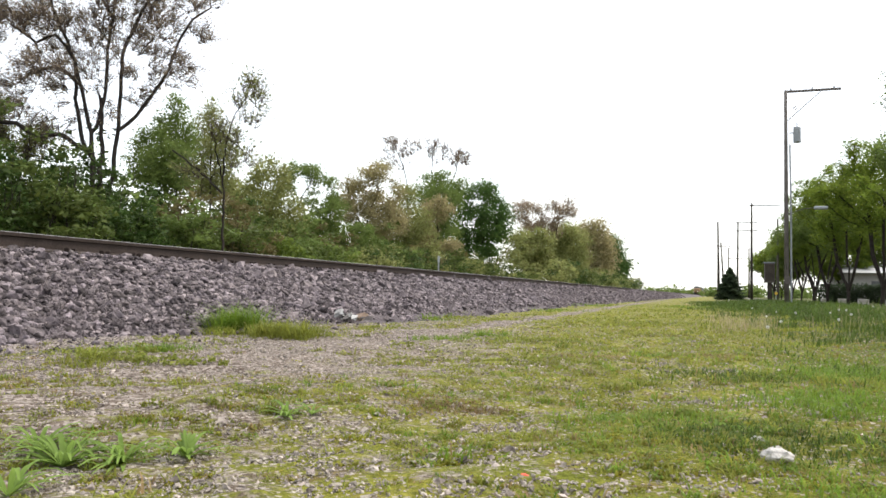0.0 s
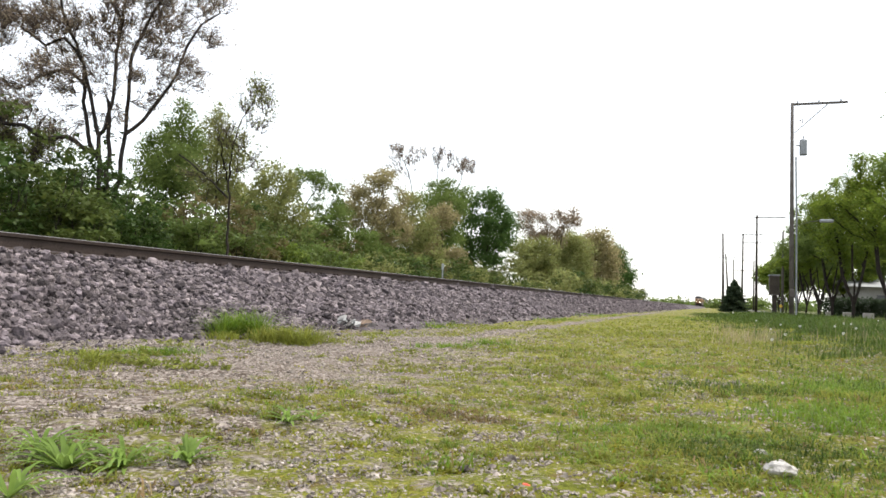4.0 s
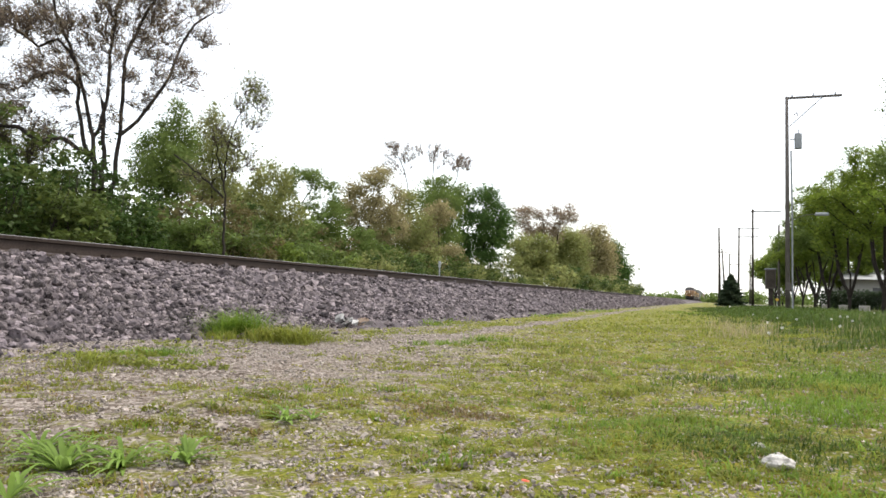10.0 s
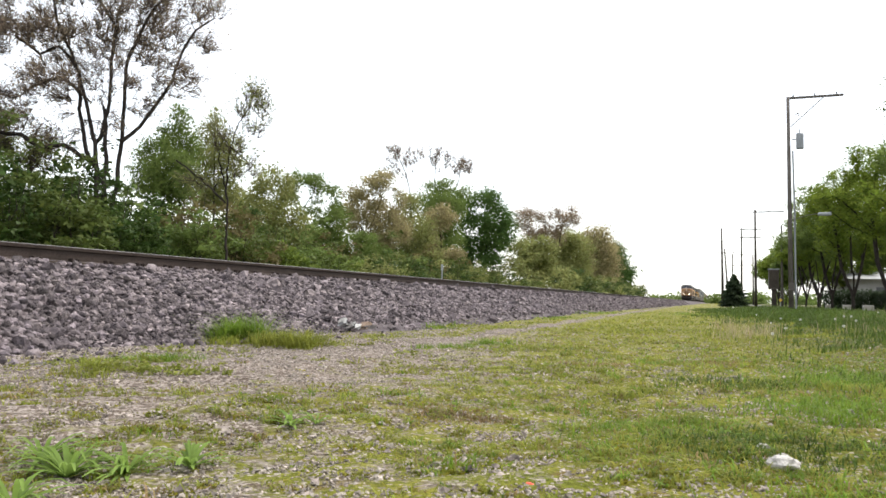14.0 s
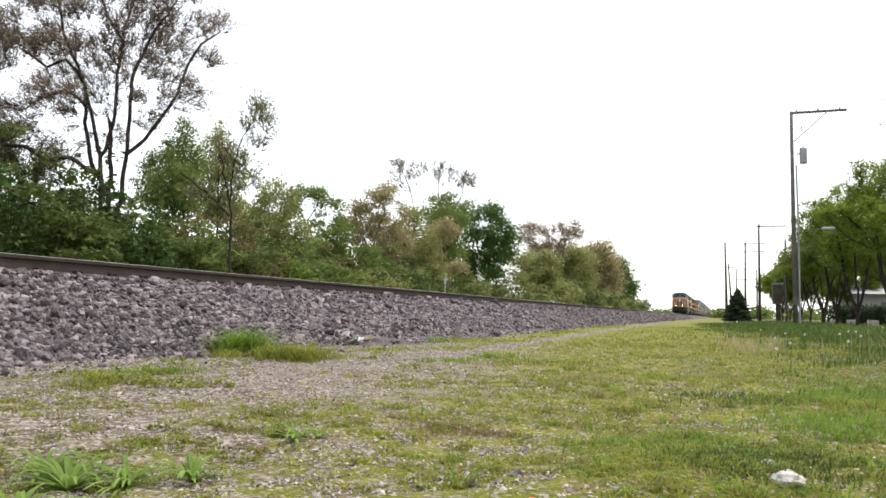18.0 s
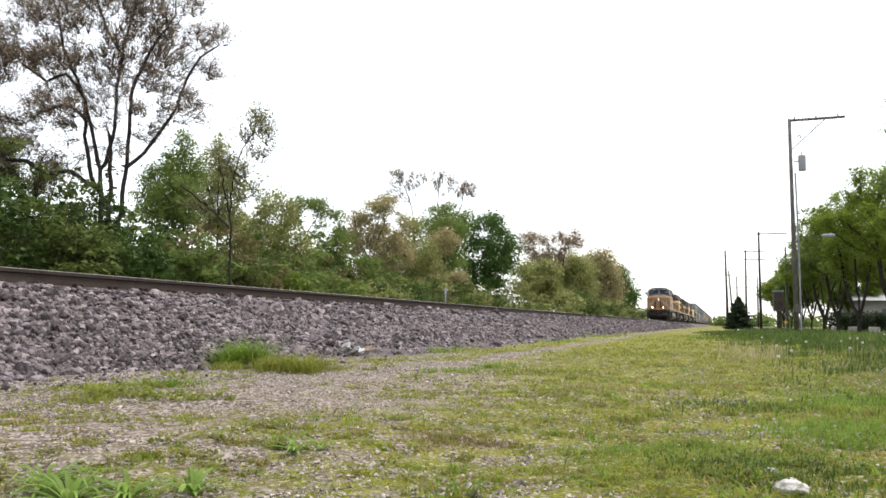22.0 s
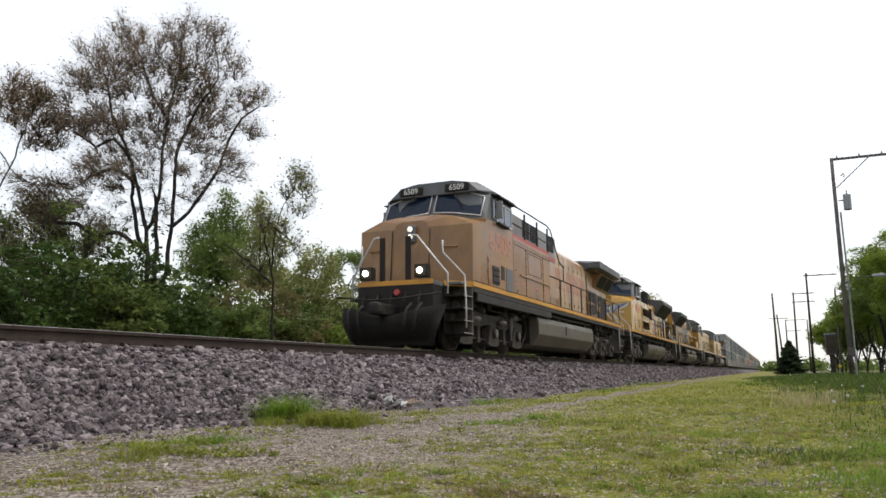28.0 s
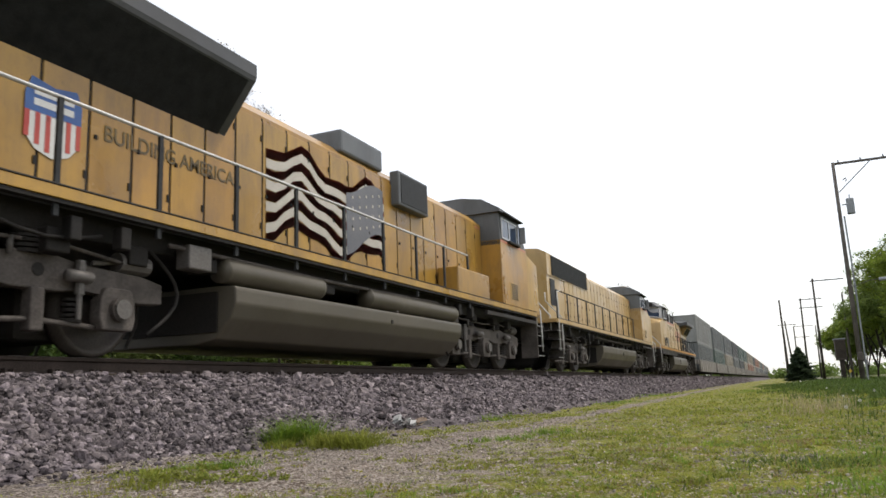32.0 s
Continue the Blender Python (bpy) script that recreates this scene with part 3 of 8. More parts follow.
wood_tree("tall half-bare tree with several stems and brown buds", -18, 18.69, 44, 11, L_BUD_GLARE,
          [(-1.15, 11.5, 0.65, 0.75), (0.45, 11.44, 0.81, 0.91), (1.55, 11.56, 0.65, 0.66), (-1.78, 10.62, 0.87, 0.7), (-2.57, 9.8, 0.69, 0.61), (-1.56, 9.58, 1.01, 0.77), (-0.58, 10.59, 0.96, 0.89), (0.78, 10.28, 1.05, 0.84), (1.99, 10.85, 0.71, 0.74), (2.79, 9.76, 0.8, 0.53), (2.75, 8.7, 0.6, 0.48), (1.45, 9.36, 0.82, 0.8), (1.14, 8.09, 0.63, 0.59), (1.81, 7.41, 0.82, 0.47), (0.2, 9.11, 0.88, 0.94), (-1.97, 8.16, 1.09, 0.41), (-0.46, 8.36, 0.6, 0.73), (-1.56, 6.78, 1.09, 0.48), (-2.51, 6.26, 0.93, 0.54), (-3.59, 6.39, 0.71, 0.46), (-1.98, 5.57, 0.91, 0.36), (-0.84, 6.42, 0.4, 0.67), (-0.29, 6.66, 0.44, 0.94), (0.84, 6.75, 0.53, 0.69), (0.18, 5.94, 0.31, 0.56), (1.03, 8.71, 0.9, 0.79), (-0.1, 8.01, 0.69, 0.77), (-0.94, 7.73, 0.51, 0.76), (2.37, 6.97, 0.41, 0.31), (-0.9, 5.4, 0.43, 0.29), (-1.44, 7.5, 0.83, 0.56), (-2.95, 5.72, 0.79, 0.54), (-1.68, 8.8, 1, 0.57), (0.3, 7.09, 0.52, 0.76)],
          [[(-0.07, -0.05), (-0.2, 3.88), (-0.26, 4.79), (-0.36, 5.43), (-0.58, 6.26), (-0.84, 7.36), (-1.28, 8.31), (-1.56, 9.1), (-1.71, 9.95)], [(-0.25, 4.42), (-0.54, 4.87), (-0.71, 5.87), (-0.85, 7.18)], [(-0.3, 5.16), (-0.08, 5.58), (0.05, 6.49), (0.09, 7.8), (0.18, 8.91), (0.43, 10.43)], [(0.18, 8.91), (-0.32, 9.74), (-0.72, 10.77)], [(-0, -0.05), (0.01, 4.07), (-0, 5.36), (-0.08, 6.29)], [(0.07, -0.05), (0.37, 4.08), (0.48, 5.11), (0.45, 5.77), (0.52, 6.72), (0.51, 7.84), (0.8, 8.59), (1.19, 9.53), (1.74, 10.51)], [(0.47, 5.3), (0.99, 5.8), (1.42, 6.5), (1.83, 7.26), (2.14, 8.33), (2.58, 9.25), (3.17, 9.81)], [(-0.44, 4.6), (-1.2, 5.03), (-1.68, 4.9), (-2.31, 5.18), (-2.95, 5.22)], [(-0.89, 7.45), (-1.39, 8.07), (-1.95, 7.79), (-2.63, 8.22)], [(-0.71, 6.62), (-1.33, 7.13), (-2.06, 6.79)]], targets=2600, step=0.27, kill=0.33, tip_r=0.0095, leaves=44000, size=0.029, fluff=0.10, twigs=9500, power=2.25, min_r=0.005, thick=1.05, stem_r=0.105, flat=1.0)
wood_tree("half-bare tree with fine twigs standing at the thicket's edge", -21, 15.89, 53, 12, L_BUD_GLARE,
          [(0.27, 9.05, 0.72, 0.74), (-0.42, 8.38, 0.42, 0.76), (1.14, 8.51, 0.51, 0.37), (0.83, 7.84, 0.63, 0.4), (-0.36, 9.22, 0.3, 0.55), (-1.07, 8.55, 0.59, 1.07), (-1.36, 6.73, 0.57, 0.87)],
          [[(-0.29, -0.05), (-0.44, 6.14), (-0.09, 7.25), (0.1, 8.16), (0.42, 9.17)], [(-0.19, 6.88), (-0.7, 7.71), (-1.07, 8.55)], [(0.04, 7.91), (0.64, 8.37), (1.19, 8.59)]], targets=700, step=0.30, kill=0.40, tip_r=0.009, leaves=12000, size=0.034, fluff=0.12, twigs=2600, power=2.25, min_r=0.006)
wood_tree("low twiggy tree with thin olive leaves and several stems", -20.5, 18.03, 49, 52, L_OLIVE,
          [(-1.29, 5.45, 0.91, 0.71), (-0.42, 4.68, 0.84, 0.6), (-1.89, 4.95, 0.71, 0.78), (0.41, 4.73, 0.68, 0.52), (-1.36, 4.25, 0.9, 0.58), (-1.98, 4.04, 0.71, 0.77)],
          [[(-0.05, -0.05), (-0.05, 3.59), (-0.32, 4.41), (-0.7, 5.13), (-1.16, 5.93)], [(-0.08, 3.4), (0.09, 4.43), (0.31, 5.1)], [(-0.12, 2.49), (-1.34, 3.89), (-2.01, 4.4), (-2.34, 4.74)]], targets=420, step=0.28, kill=0.40, tip_r=0.009, leaves=11000, size=0.038, fluff=0.16, twigs=2200, power=2.2)
wood_tree("pointed leafy green tree behind the thicket", -20, 25.06, 39, 14, L_MID,
          [(-0.33, 7.89, 0.18, 0.51), (-0.45, 7.31, 0.36, 0.51), (-0.09, 7.23, 0.26, 0.46), (-0.92, 6.82, 0.3, 0.5), (-1.08, 6.38, 0.45, 0.5), (-1.53, 6.13, 0.3, 0.65), (-1.62, 5.66, 0.5, 0.59), (-0.49, 6.08, 1.01, 0.75), (-0.55, 5.28, 1.16, 0.75), (-1.87, 5.38, 0.3, 0.54), (0.24, 6.39, 0.36, 0.66), (-0.7, 4.65, 1.25, 0.59)],
          [[(-0.07, -0.05), (-0.23, 5.01), (-0.38, 7.96)], [(-0.18, 4.32), (-1.18, 5.68), (-1.55, 6.48)], [(-0.2, 4.78), (-0.81, 6.16), (-0.93, 7.1)], [(-0.21, 5.01), (0.23, 6.68)]], targets=620, step=0.24, kill=0.32, leaves=21000, size=0.046, fluff=0.20, tip_r=0.010)
wood_tree("pointed leafy olive-green tree behind the thicket", -20.6, 27.89, 36, 24, L_OLIVE,
          [(-0.15, 8.52, 0.17, 0.39), (-0.26, 7.99, 0.34, 0.5), (0.04, 7.79, 0.34, 0.45), (-0.55, 7.59, 0.28, 0.55), (-0.68, 7.07, 0.5, 0.72), (0.51, 7.11, 0.4, 0.72), (-0.89, 6.16, 0.67, 0.71), (-0.02, 6.45, 1.01, 0.99), (1.03, 6.35, 0.4, 0.55), (-0.13, 5.04, 1.34, 0.76)],
          [[(0, -0.05), (-0.1, 5.67), (-0.16, 8.65)], [(-0.07, 4.66), (-0.67, 6.68)], [(-0.08, 5.16), (0.55, 7.24)]], targets=560, step=0.24, kill=0.32, leaves=17000, size=0.046, fluff=0.20, tip_r=0.010)
wood_tree("slender leaning tree with thin bare twigs and olive leaves", -14.4, 20.2, 35, 13, L_OLIVE,
          [(0.51, 6.89, 0.22, 0.38), (0.81, 6.49, 0.29, 0.49), (0.91, 5.58, 0.16, 0.34), (0.27, 6.24, 0.18, 0.26), (-0.34, 5.22, 0.32, 0.48), (0.2, 4.87, 0.36, 0.48), (0.53, 4.45, 0.25, 0.33), (-0.87, 4.01, 0.45, 0.29), (0.95, 6.11, 0.18, 0.23)],
          [[(-0, -0.05), (-0.07, 2.4), (-0.07, 3.48), (-0.14, 4.21), (-0.02, 5.14), (0.21, 5.97), (0.52, 6.47), (0.59, 6.95)], [(-0.12, 3.37), (-0.87, 4.09), (-1.67, 4.65)], [(-0.11, 3.85), (-0.37, 4.76), (-0.53, 5.4)], [(-0.02, 5.14), (0.44, 4.78)]], targets=330, step=0.18, kill=0.26, tip_r=0.007, leaves=3600, size=0.034, fluff=0.10, twigs=900, power=2.2, min_r=0.005, thick=1.2, stem_r=0.05)
wood_tree("rounded light green tree behind the thicket", -21, 33.32, 32, 25, L_OLIVE,
          [(-0.16, 6.43, 1.08, 0.56), (0.48, 5.95, 0.7, 0.62), (-0.83, 5.7, 0.82, 0.74), (-0.37, 4.69, 1.46, 1.1), (-1.3, 3.73, 1.13, 1.4), (0.5, 3.81, 1.47, 1.11), (-1.76, 4.85, 0.75, 1.03), (-0.3, 2.92, 1.9, 0.61)],
          None, targets=520, step=0.34, kill=0.5, leaves=24000, size=0.062, fluff=0.26)
wood_tree("flat-topped feathery green tree with open limbs", -20, 36.3, 29, 15, L_MID,
          [(-0.82, 6.75, 1.23, 0.39), (0.16, 6.21, 0.76, 0.36), (-1.57, 6.04, 0.54, 0.39), (-0.18, 5.59, 0.48, 0.26), (0.79, 5.32, 0.55, 0.53), (0.51, 4.7, 1.03, 0.59), (0.25, 3.62, 1.23, 0.65)],
          [[(-0.51, -0.05), (-1.03, 4.18), (-1.11, 4.69), (-0.78, 5.56), (-0.44, 6.03)], [(-1.08, 4.63), (-1.44, 5.53)], [(-1.03, 4.27), (0.16, 4.44), (0.73, 5.32)]], targets=560, step=0.26, kill=0.38, leaves=15000, size=0.050, fluff=0.18, tip_r=0.010)
wood_tree("tree in brownish spring leaf", -19, 41.21, 25, 16, L_BROWN,
          [(0.11, 7.3, 1.3, 0.73), (-1.21, 6.64, 0.99, 0.72), (0.93, 6.72, 0.69, 0.65), (0.63, 7.93, 0.46, 0.44), (-0.45, 5.79, 1.83, 0.94), (-1.69, 5.07, 0.91, 1.08), (0.46, 4.53, 1.76, 1.3)],
          [[(-0.27, -0.05), (-0.46, 3.83), (-0.25, 4.92), (0.27, 6.39), (0.11, 7.4)], [(-0.35, 4.78), (0.9, 5.43), (1.62, 6.27)], [(-0.39, 3.83), (-1.37, 5.32), (-1.53, 6.32)]], targets=620, step=0.34, kill=0.5, leaves=23000, size=0.055, fluff=0.24, tip_r=0.012)
wood_tree("olive brown tree in spring leaf", -19.2, 46.53, 22, 17, L_OLIVE,
          [(0.14, 6.45, 1.02, 1.21), (-0.26, 4.56, 1.7, 1.6), (0.94, 4.67, 1.19, 1.6), (-0.59, 3.32, 1.7, 0.96), (1.1, 2.81, 1.45, 0.8)],
          None, targets=420, step=0.36, kill=0.5, leaves=20000, size=0.062, fluff=0.28)
wood_tree("leafy low tree in fresh green", -18.6, 38.26, 26, 27, L_MID,
          [(-0.04, 3.23, 1.42, 0.94), (-0.64, 2.58, 0.92, 0.54), (0.85, 2.75, 1.07, 0.67)],
          None, targets=260, step=0.3, kill=0.5, leaves=9000, size=0.062, fluff=0.2)
wood_tree("thin bare tree standing above its neighbours", -21.5, 57.08, 21, 18, L_BUD_GLARE,
          [(-2.76, 11.91, 1.09, 0.74), (-1.82, 11.01, 0.73, 0.5), (0.26, 11.71, 1.37, 0.64), (-1.03, 11.95, 0.73, 0.41), (2.37, 11.13, 1.19, 0.78), (3.2, 10.6, 0.55, 0.32), (1.37, 10.92, 0.64, 0.46), (-3.29, 11.43, 0.55, 0.46), (-3.9, 10.49, 0.64, 0.55)],
          [[(0, -0.05), (-0.3, 5.11), (-1.13, 7.37), (-1.76, 8.95), (-2.08, 10.45), (-2.66, 11.68)], [(-0.23, 6.03), (0.15, 8.77), (0.29, 10.52)], [(-0.21, 5.12), (1.34, 8.35), (2.04, 9.65), (2.29, 10.76)], [(-2.07, 10.09), (-2.82, 10.98)]], targets=420, step=0.32, kill=0.45, leaves=3800, size=0.046, fluff=0.16, twigs=1300, tip_r=0.012, min_r=0.010)
wood_tree("leafy mid green tree with a brownish front", -19, 52.55, 20, 19, L_MID,
          [(0.46, 8.61, 1.33, 0.72), (-1.18, 7.81, 1.14, 0.99), (0, 6.92, 1.8, 1.61), (-0.36, 4.74, 2.08, 1.78), (1.72, 8.39, 0.86, 0.63), (-1.29, 3.89, 1.42, 1.33)],
          [[(-0.21, -0.05), (-0.58, 3.91), (-0.52, 6.41), (0.06, 8.1)], [(-0.54, 3.91), (0.93, 6.45), (1.52, 7.93)]], targets=620, step=0.38, kill=0.55, leaves=27000, size=0.070, fluff=0.30)
wood_tree("brownish young tree before the green one", -17.8, 48.9, 20, 26, L_BROWN,
          [(0.05, 5.94, 1.15, 1), (-0.62, 5.22, 0.62, 0.66), (0.65, 3.55, 1.14, 0.58)],
          None, targets=240, step=0.34, kill=0.5, leaves=5500, size=0.062, fluff=0.22)
wood_tree("dense dark green tree on several thin trunks", -18, 60.36, 17, 20, L_GREEN,
          [(0.04, 8.95, 1.17, 0.66), (-0.98, 8.56, 0.8, 0.61), (0.62, 8.11, 0.85, 0.5), (1.48, 7.1, 1.06, 0.9), (-0.2, 6.88, 1.28, 0.8), (0.86, 5.58, 1.7, 1.1), (-0.72, 4.89, 1.38, 1.1), (0.15, 3.88, 1.38, 0.6), (2.15, 6.17, 0.74, 0.75), (-1.45, 4.32, 0.85, 1.2), (-1.96, 6.28, 0.75, 1.01), (-2.18, 3.46, 0.85, 1), (-2.29, 8.39, 0.75, 0.81), (-2.12, 5.1, 0.75, 0.9)],
          [[(0, -0.05), (-0.04, 3.74), (0.38, 5.85), (0.33, 8.2)], [(-0.65, -0.05), (-0.97, 3.72), (-1.69, 6.66), (-0.98, 8.41)], [(0.74, -0.05), (0.7, 3.99), (1.4, 6.58)]], targets=640, step=0.42, kill=0.6, leaves=24000, size=0.085, fluff=0.36)
wood_tree("leaning pale-barked sparse tree", -19, 66.58, 16, 21, L_OLIVE,
          [(1.87, 5.4, 1.28, 0.66), (2.48, 5.93, 0.7, 0.55), (1.59, 4.11, 0.93, 0.44), (0.84, 3.33, 0.81, 0.44)],
          [[(-0.1, -0.05), (0.59, 3.32), (1.79, 4.58), (2.59, 5.52)], [(0.19, 2.55), (1.2, 3.44), (2.32, 3.57)]], bark=M_BARK_PALE, targets=240, step=0.4, kill=0.6, leaves=2200, size=0.085, fluff=0.3)
wood_tree("half-bare tree with spreading limbs", -20, 91.98, 12, 22, L_BUD_GLARE,
          [(-1.73, 10.54, 1.66, 1.05), (-2.67, 9.27, 0.69, 0.84), (0.22, 9.73, 1.1, 1.12), (1.99, 10.73, 1.23, 0.91), (3.37, 10.05, 1.23, 1.11), (-0.72, 8.46, 1.66, 0.98), (1.27, 8.49, 1.51, 0.97)],
          [[(-0.34, -0.05), (-0.61, 5.82), (-1.13, 7.9), (-1.79, 10.12)], [(-0.53, 5.47), (0.26, 7.22), (0.37, 9.31)], [(-0.03, 4.44), (1.98, 7.25), (2.41, 10.04), (3.22, 10.74)]], targets=520, step=0.7, kill=0.95, tip_r=0.022, min_r=0.02, leaves=15000, size=0.085, fluff=0.45, twigs=900)
wood_tree("olive tree in thin leaf", -20, 84.51, 13, 23, L_OLIVE,
          [(1.84, 6.06, 1.45, 1.64), (0.06, 6.03, 1.74, 1.79), (-0.67, 4.09, 1.45, 1.37), (1.24, 4.13, 1.88, 1.64), (-0.37, 5.06, 1.16, 1.37)],
          None, targets=300, step=0.7, kill=0.95, tip_r=0.022, min_r=0.02, leaves=9000, size=0.14, fluff=0.45)
wood_tree("broad olive tree of the far row beside the track", -19, 99.5, 11, 30, L_OLIVE,
          [(0.94, 8.23, 2.17, 1.59), (-0.43, 6.57, 2.18, 2.71), (1.77, 6.16, 2, 2.7), (0.71, 4.21, 2.84, 1.75), (-1.36, 4.77, 1.34, 2.23)],
          None, targets=360, step=0.9, kill=1.2, tip_r=0.025, min_r=0.03, leaves=26000, size=0.12, fluff=0.7)
wood_tree("broad brownish tree of the far row beside the track", -19, 129.62, 8, 31, L_BROWN,
          [(-1.41, 10.53, 1.72, 1.64), (0.45, 11.51, 1.49, 1.43), (1.59, 9.8, 1.27, 1.84), (-0.07, 8.44, 2.35, 2.86), (2.37, 6.95, 1.06, 2.64), (0.9, 5.21, 2.12, 2.24), (-1.54, 5.74, 1.71, 2.45)],
          None, targets=360, step=1.1, kill=1.5, tip_r=0.03, min_r=0.04, leaves=24000, size=0.15, fluff=0.9)
wood_tree("dark green tree at the end of the far row", -19, 167.47, 6, 32, L_GREEN,
          [(-1.28, 11.5, 1.22, 1.57), (-0.18, 8.83, 1.35, 2.35), (0.68, 5.92, 1.21, 2.34), (-1.22, 5.89, 1.63, 2.61)],
          None, targets=320, step=1.3, kill=1.8, tip_r=0.03, min_r=0.05, leaves=17000, size=0.19, fluff=1.0)


def make_bush(place, radius, height, leaf, label, seed, leaves=3500, size=0.10):
    """A thicket plant: thin stems from the ground, each with ragged level sprays of leaves."""
    rng = np.random.default_rng(seed)
    bush = empty("shrub", label, "shrub", "undergrowth behind the track")
    branches, cs = [], []
    n = 22
    for _ in range(n):
        a, r = rng.uniform(0, 2 * np.pi), radius * math.sqrt(rng.random())
        foot = np.array([math.cos(a) * r * 0.6, math.sin(a) * r * 0.6, 0])
        top = np.array([math.cos(a) * r, math.sin(a) * r, height * rng.uniform(0.45, 1.0) * (1 - 0.25 * (r / radius) ** 2)])
        t = np.linspace(0, 1, 5)[:, None]
        pts = foot + (top - foot) * t + rng.normal(0, 0.1, (5, 3)) * (t > 0)
        branches.append((pts, 0.03 * (1 - 0.8 * t[:, 0])))
        for _ in range(6):
            k = leaves // (n * 6)
            h = rng.beta(2.0, 1.2)
            c = foot + (top - foot) * h + rng.normal(0, 0.20, 3) * radius
            w = rng.uniform(0.07, 0.14) * radius
            cs.append(c + rng.normal(0, 1, (k, 3)) * np.array([w, w, 0.55 * w]))
    v, f = branch_mesh(branches, 0.01)
    fast_mesh("branchwork", v, f, M_BARK, bush, smooth=True)
    cs = np.concatenate(cs)
    cs[:, 2] = np.abs(cs[:, 2]) + 0.03
    lv, lf = leaf_mesh(rng, cs, size, 0.45)
    lv[:, 2] = np.maximum(lv[:, 2], 0.02)
    fast_mesh("crown", lv, lf, leaf, bush)
    bush.location = place
    return bush


rng_t = np.random.default_rng(77)
for i, by in enumerate(np.concatenate([np.arange(7.0, 44, 1.9), np.arange(44, 76, 3.0)])):
    bx = -15.6 - rng_t.uniform(0, 1.2) - by * 0.012
    if abs(by / -bx - 1.96) < 0.09:
        continue
    tint = (L_DEEP_SHADE, L_UNDER, L_DEEP_SHADE)[i % 3] if by < 19 else (L_UNDER, L_RUSSET, L_UNDER, L_MID)[i % 4] if by < 26 else (L_MID, L_FRESH, L_UNDER)[i % 3] if by < 33 else (L_UNDER, L_DEEP_SHADE, L_OLIVE)[i % 3]
    high = 4.3 if by < 19 else 3.9 if by < 26 else 2.9 if by < 40 else 3.2
    make_bush((bx, by, 0), rng_t.uniform(1.4, 1.9), high * rng_t.uniform(0.85, 1.12), tint, "dense leafy undergrowth along the far side of the track", 200 + i, 8000 if by < 30 else 5200, 0.070)
for i, by in enumerate(np.arange(8, 70, 2.6)):
    bx = -18.4 - rng_t.uniform(0, 1.5)
    if abs(by / -bx - 1.96) < 0.10:
        continue
    tint = (L_UNDER, L_MID, L_RUSSET, L_DEEP_SHADE)[i % 4] if by > 19 else L_DEEP_SHADE
    make_bush((bx, by, 0), 2.2, rng_t.uniform(4.8, 5.6) * (1.0 if by < 26 else 0.75), tint, "tall leafy undergrowth among the trees", 300 + i, 6500, 0.084)
for i, by in enumerate(np.arange(8, 46, 2.8)):
    bx = -21.8 - rng_t.uniform(0, 1.0)
    if abs(by / -bx - 1.96) < 0.08:
        continue
    make_bush((bx, by, 0), 2.5, rng_t.uniform(4.4, 5.4), (L_DEEP_SHADE, L_DEEP_SHADE, L_UNDER)[i % 3], "shaded undergrowth deeper in the thicket", 350 + i, 4800, 0.11)
for i, by in enumerate(np.arange(84, 176, 7.0)):
    make_bush((-17.0, by, 0), 3.0, 4.2, (L_OLIVE, L_DEEP_SHADE, L_UNDER)[i % 3], "leafy undergrowth below the far row of trees", 400 + i, 4200, 0.14)


# ---- pole line, road and trees on the other side ----
def make_pole(place, height, arms, material, label, seed, r=0.15, lean=0.0):
    """A utility pole: tapered shaft, cross arms (height, from, to), insulators, braces."""
    pole = empty("utility_pole", label, "utility pole", "poles along the track")
    bm = bmesh.new()
    pipe(bm, [(0, 0, 0), (lean * 0.5, 0, height * 0.5), (lean, 0, height)], r, 10, r * 0.62)
    part("shaft", bm, material, pole, smooth=True)
    for z, a, b, brace in arms:
        arm = bmesh.new()
        box(arm, a, b, -0.055, 0.055, z - 0.06, z + 0.06, 0.01)
        arm_ob = part("cross_arm", arm, material, pole)
        for k in range(3):
            x = a + (b - a) * (0.12 + 0.76 * k / 2)
            ins = bmesh.new()
            pipe(ins, [(x, 0, z + 0.05), (x, 0, z + 0.12), (x, 0, z + 0.125), (x, 0, z + 0.2)], 0.05, 8, 0.03)
            part("insulator", ins, M_GREY_METAL, arm_ob, "grey porcelain insulator")
        if brace:
            bb = bmesh.new()
            pipe(bb, [(0.08, -0.06, z - brace), (a + (b - a) * 0.66, -0.06, z - 0.05)], 0.03, 6)
            part("brace", bb, M_GREY_METAL, pole, "thin metal brace")
    pole.location = place
    return pole


pole = make_pole((3.70, 43.8, 0), 11.5, [(11.42, -0.1, 2.62, 1.55)], M_POLE, "weathered grey wooden utility pole with one long arm", 1, 0.135, -0.03)
bm = bmesh.new()
pipe(bm, [(0.52, 0, 8.68), (0.52, 0, 8.72), (0.52, 0, 9.42), (0.52, 0, 9.5)], 0.19, 14)
can = part("transformer", bm, M_GREY_METAL, pole, "pale grey transformer can", True)
bm = bmesh.new()
pipe(bm, [(0.52, 0, 9.5), (0.52, 0, 9.72)], 0.03, 8)
pipe(bm, [(0.12, 0, 9.2), (0.4, 0, 9.2)], 0.035, 6)
part("bushing", bm, M_GREY_METAL, can)
bm = bmesh.new()
pipe(bm, [(0.32, 0, 10.5), (0.46, 0, 10.62), (0.5, 0, 10.5), (0.44, 0, 10.42)], 0.03, 6)
part("cutout_switch", bm, M_POLE_DARK, pole, "small dark fuse switch")
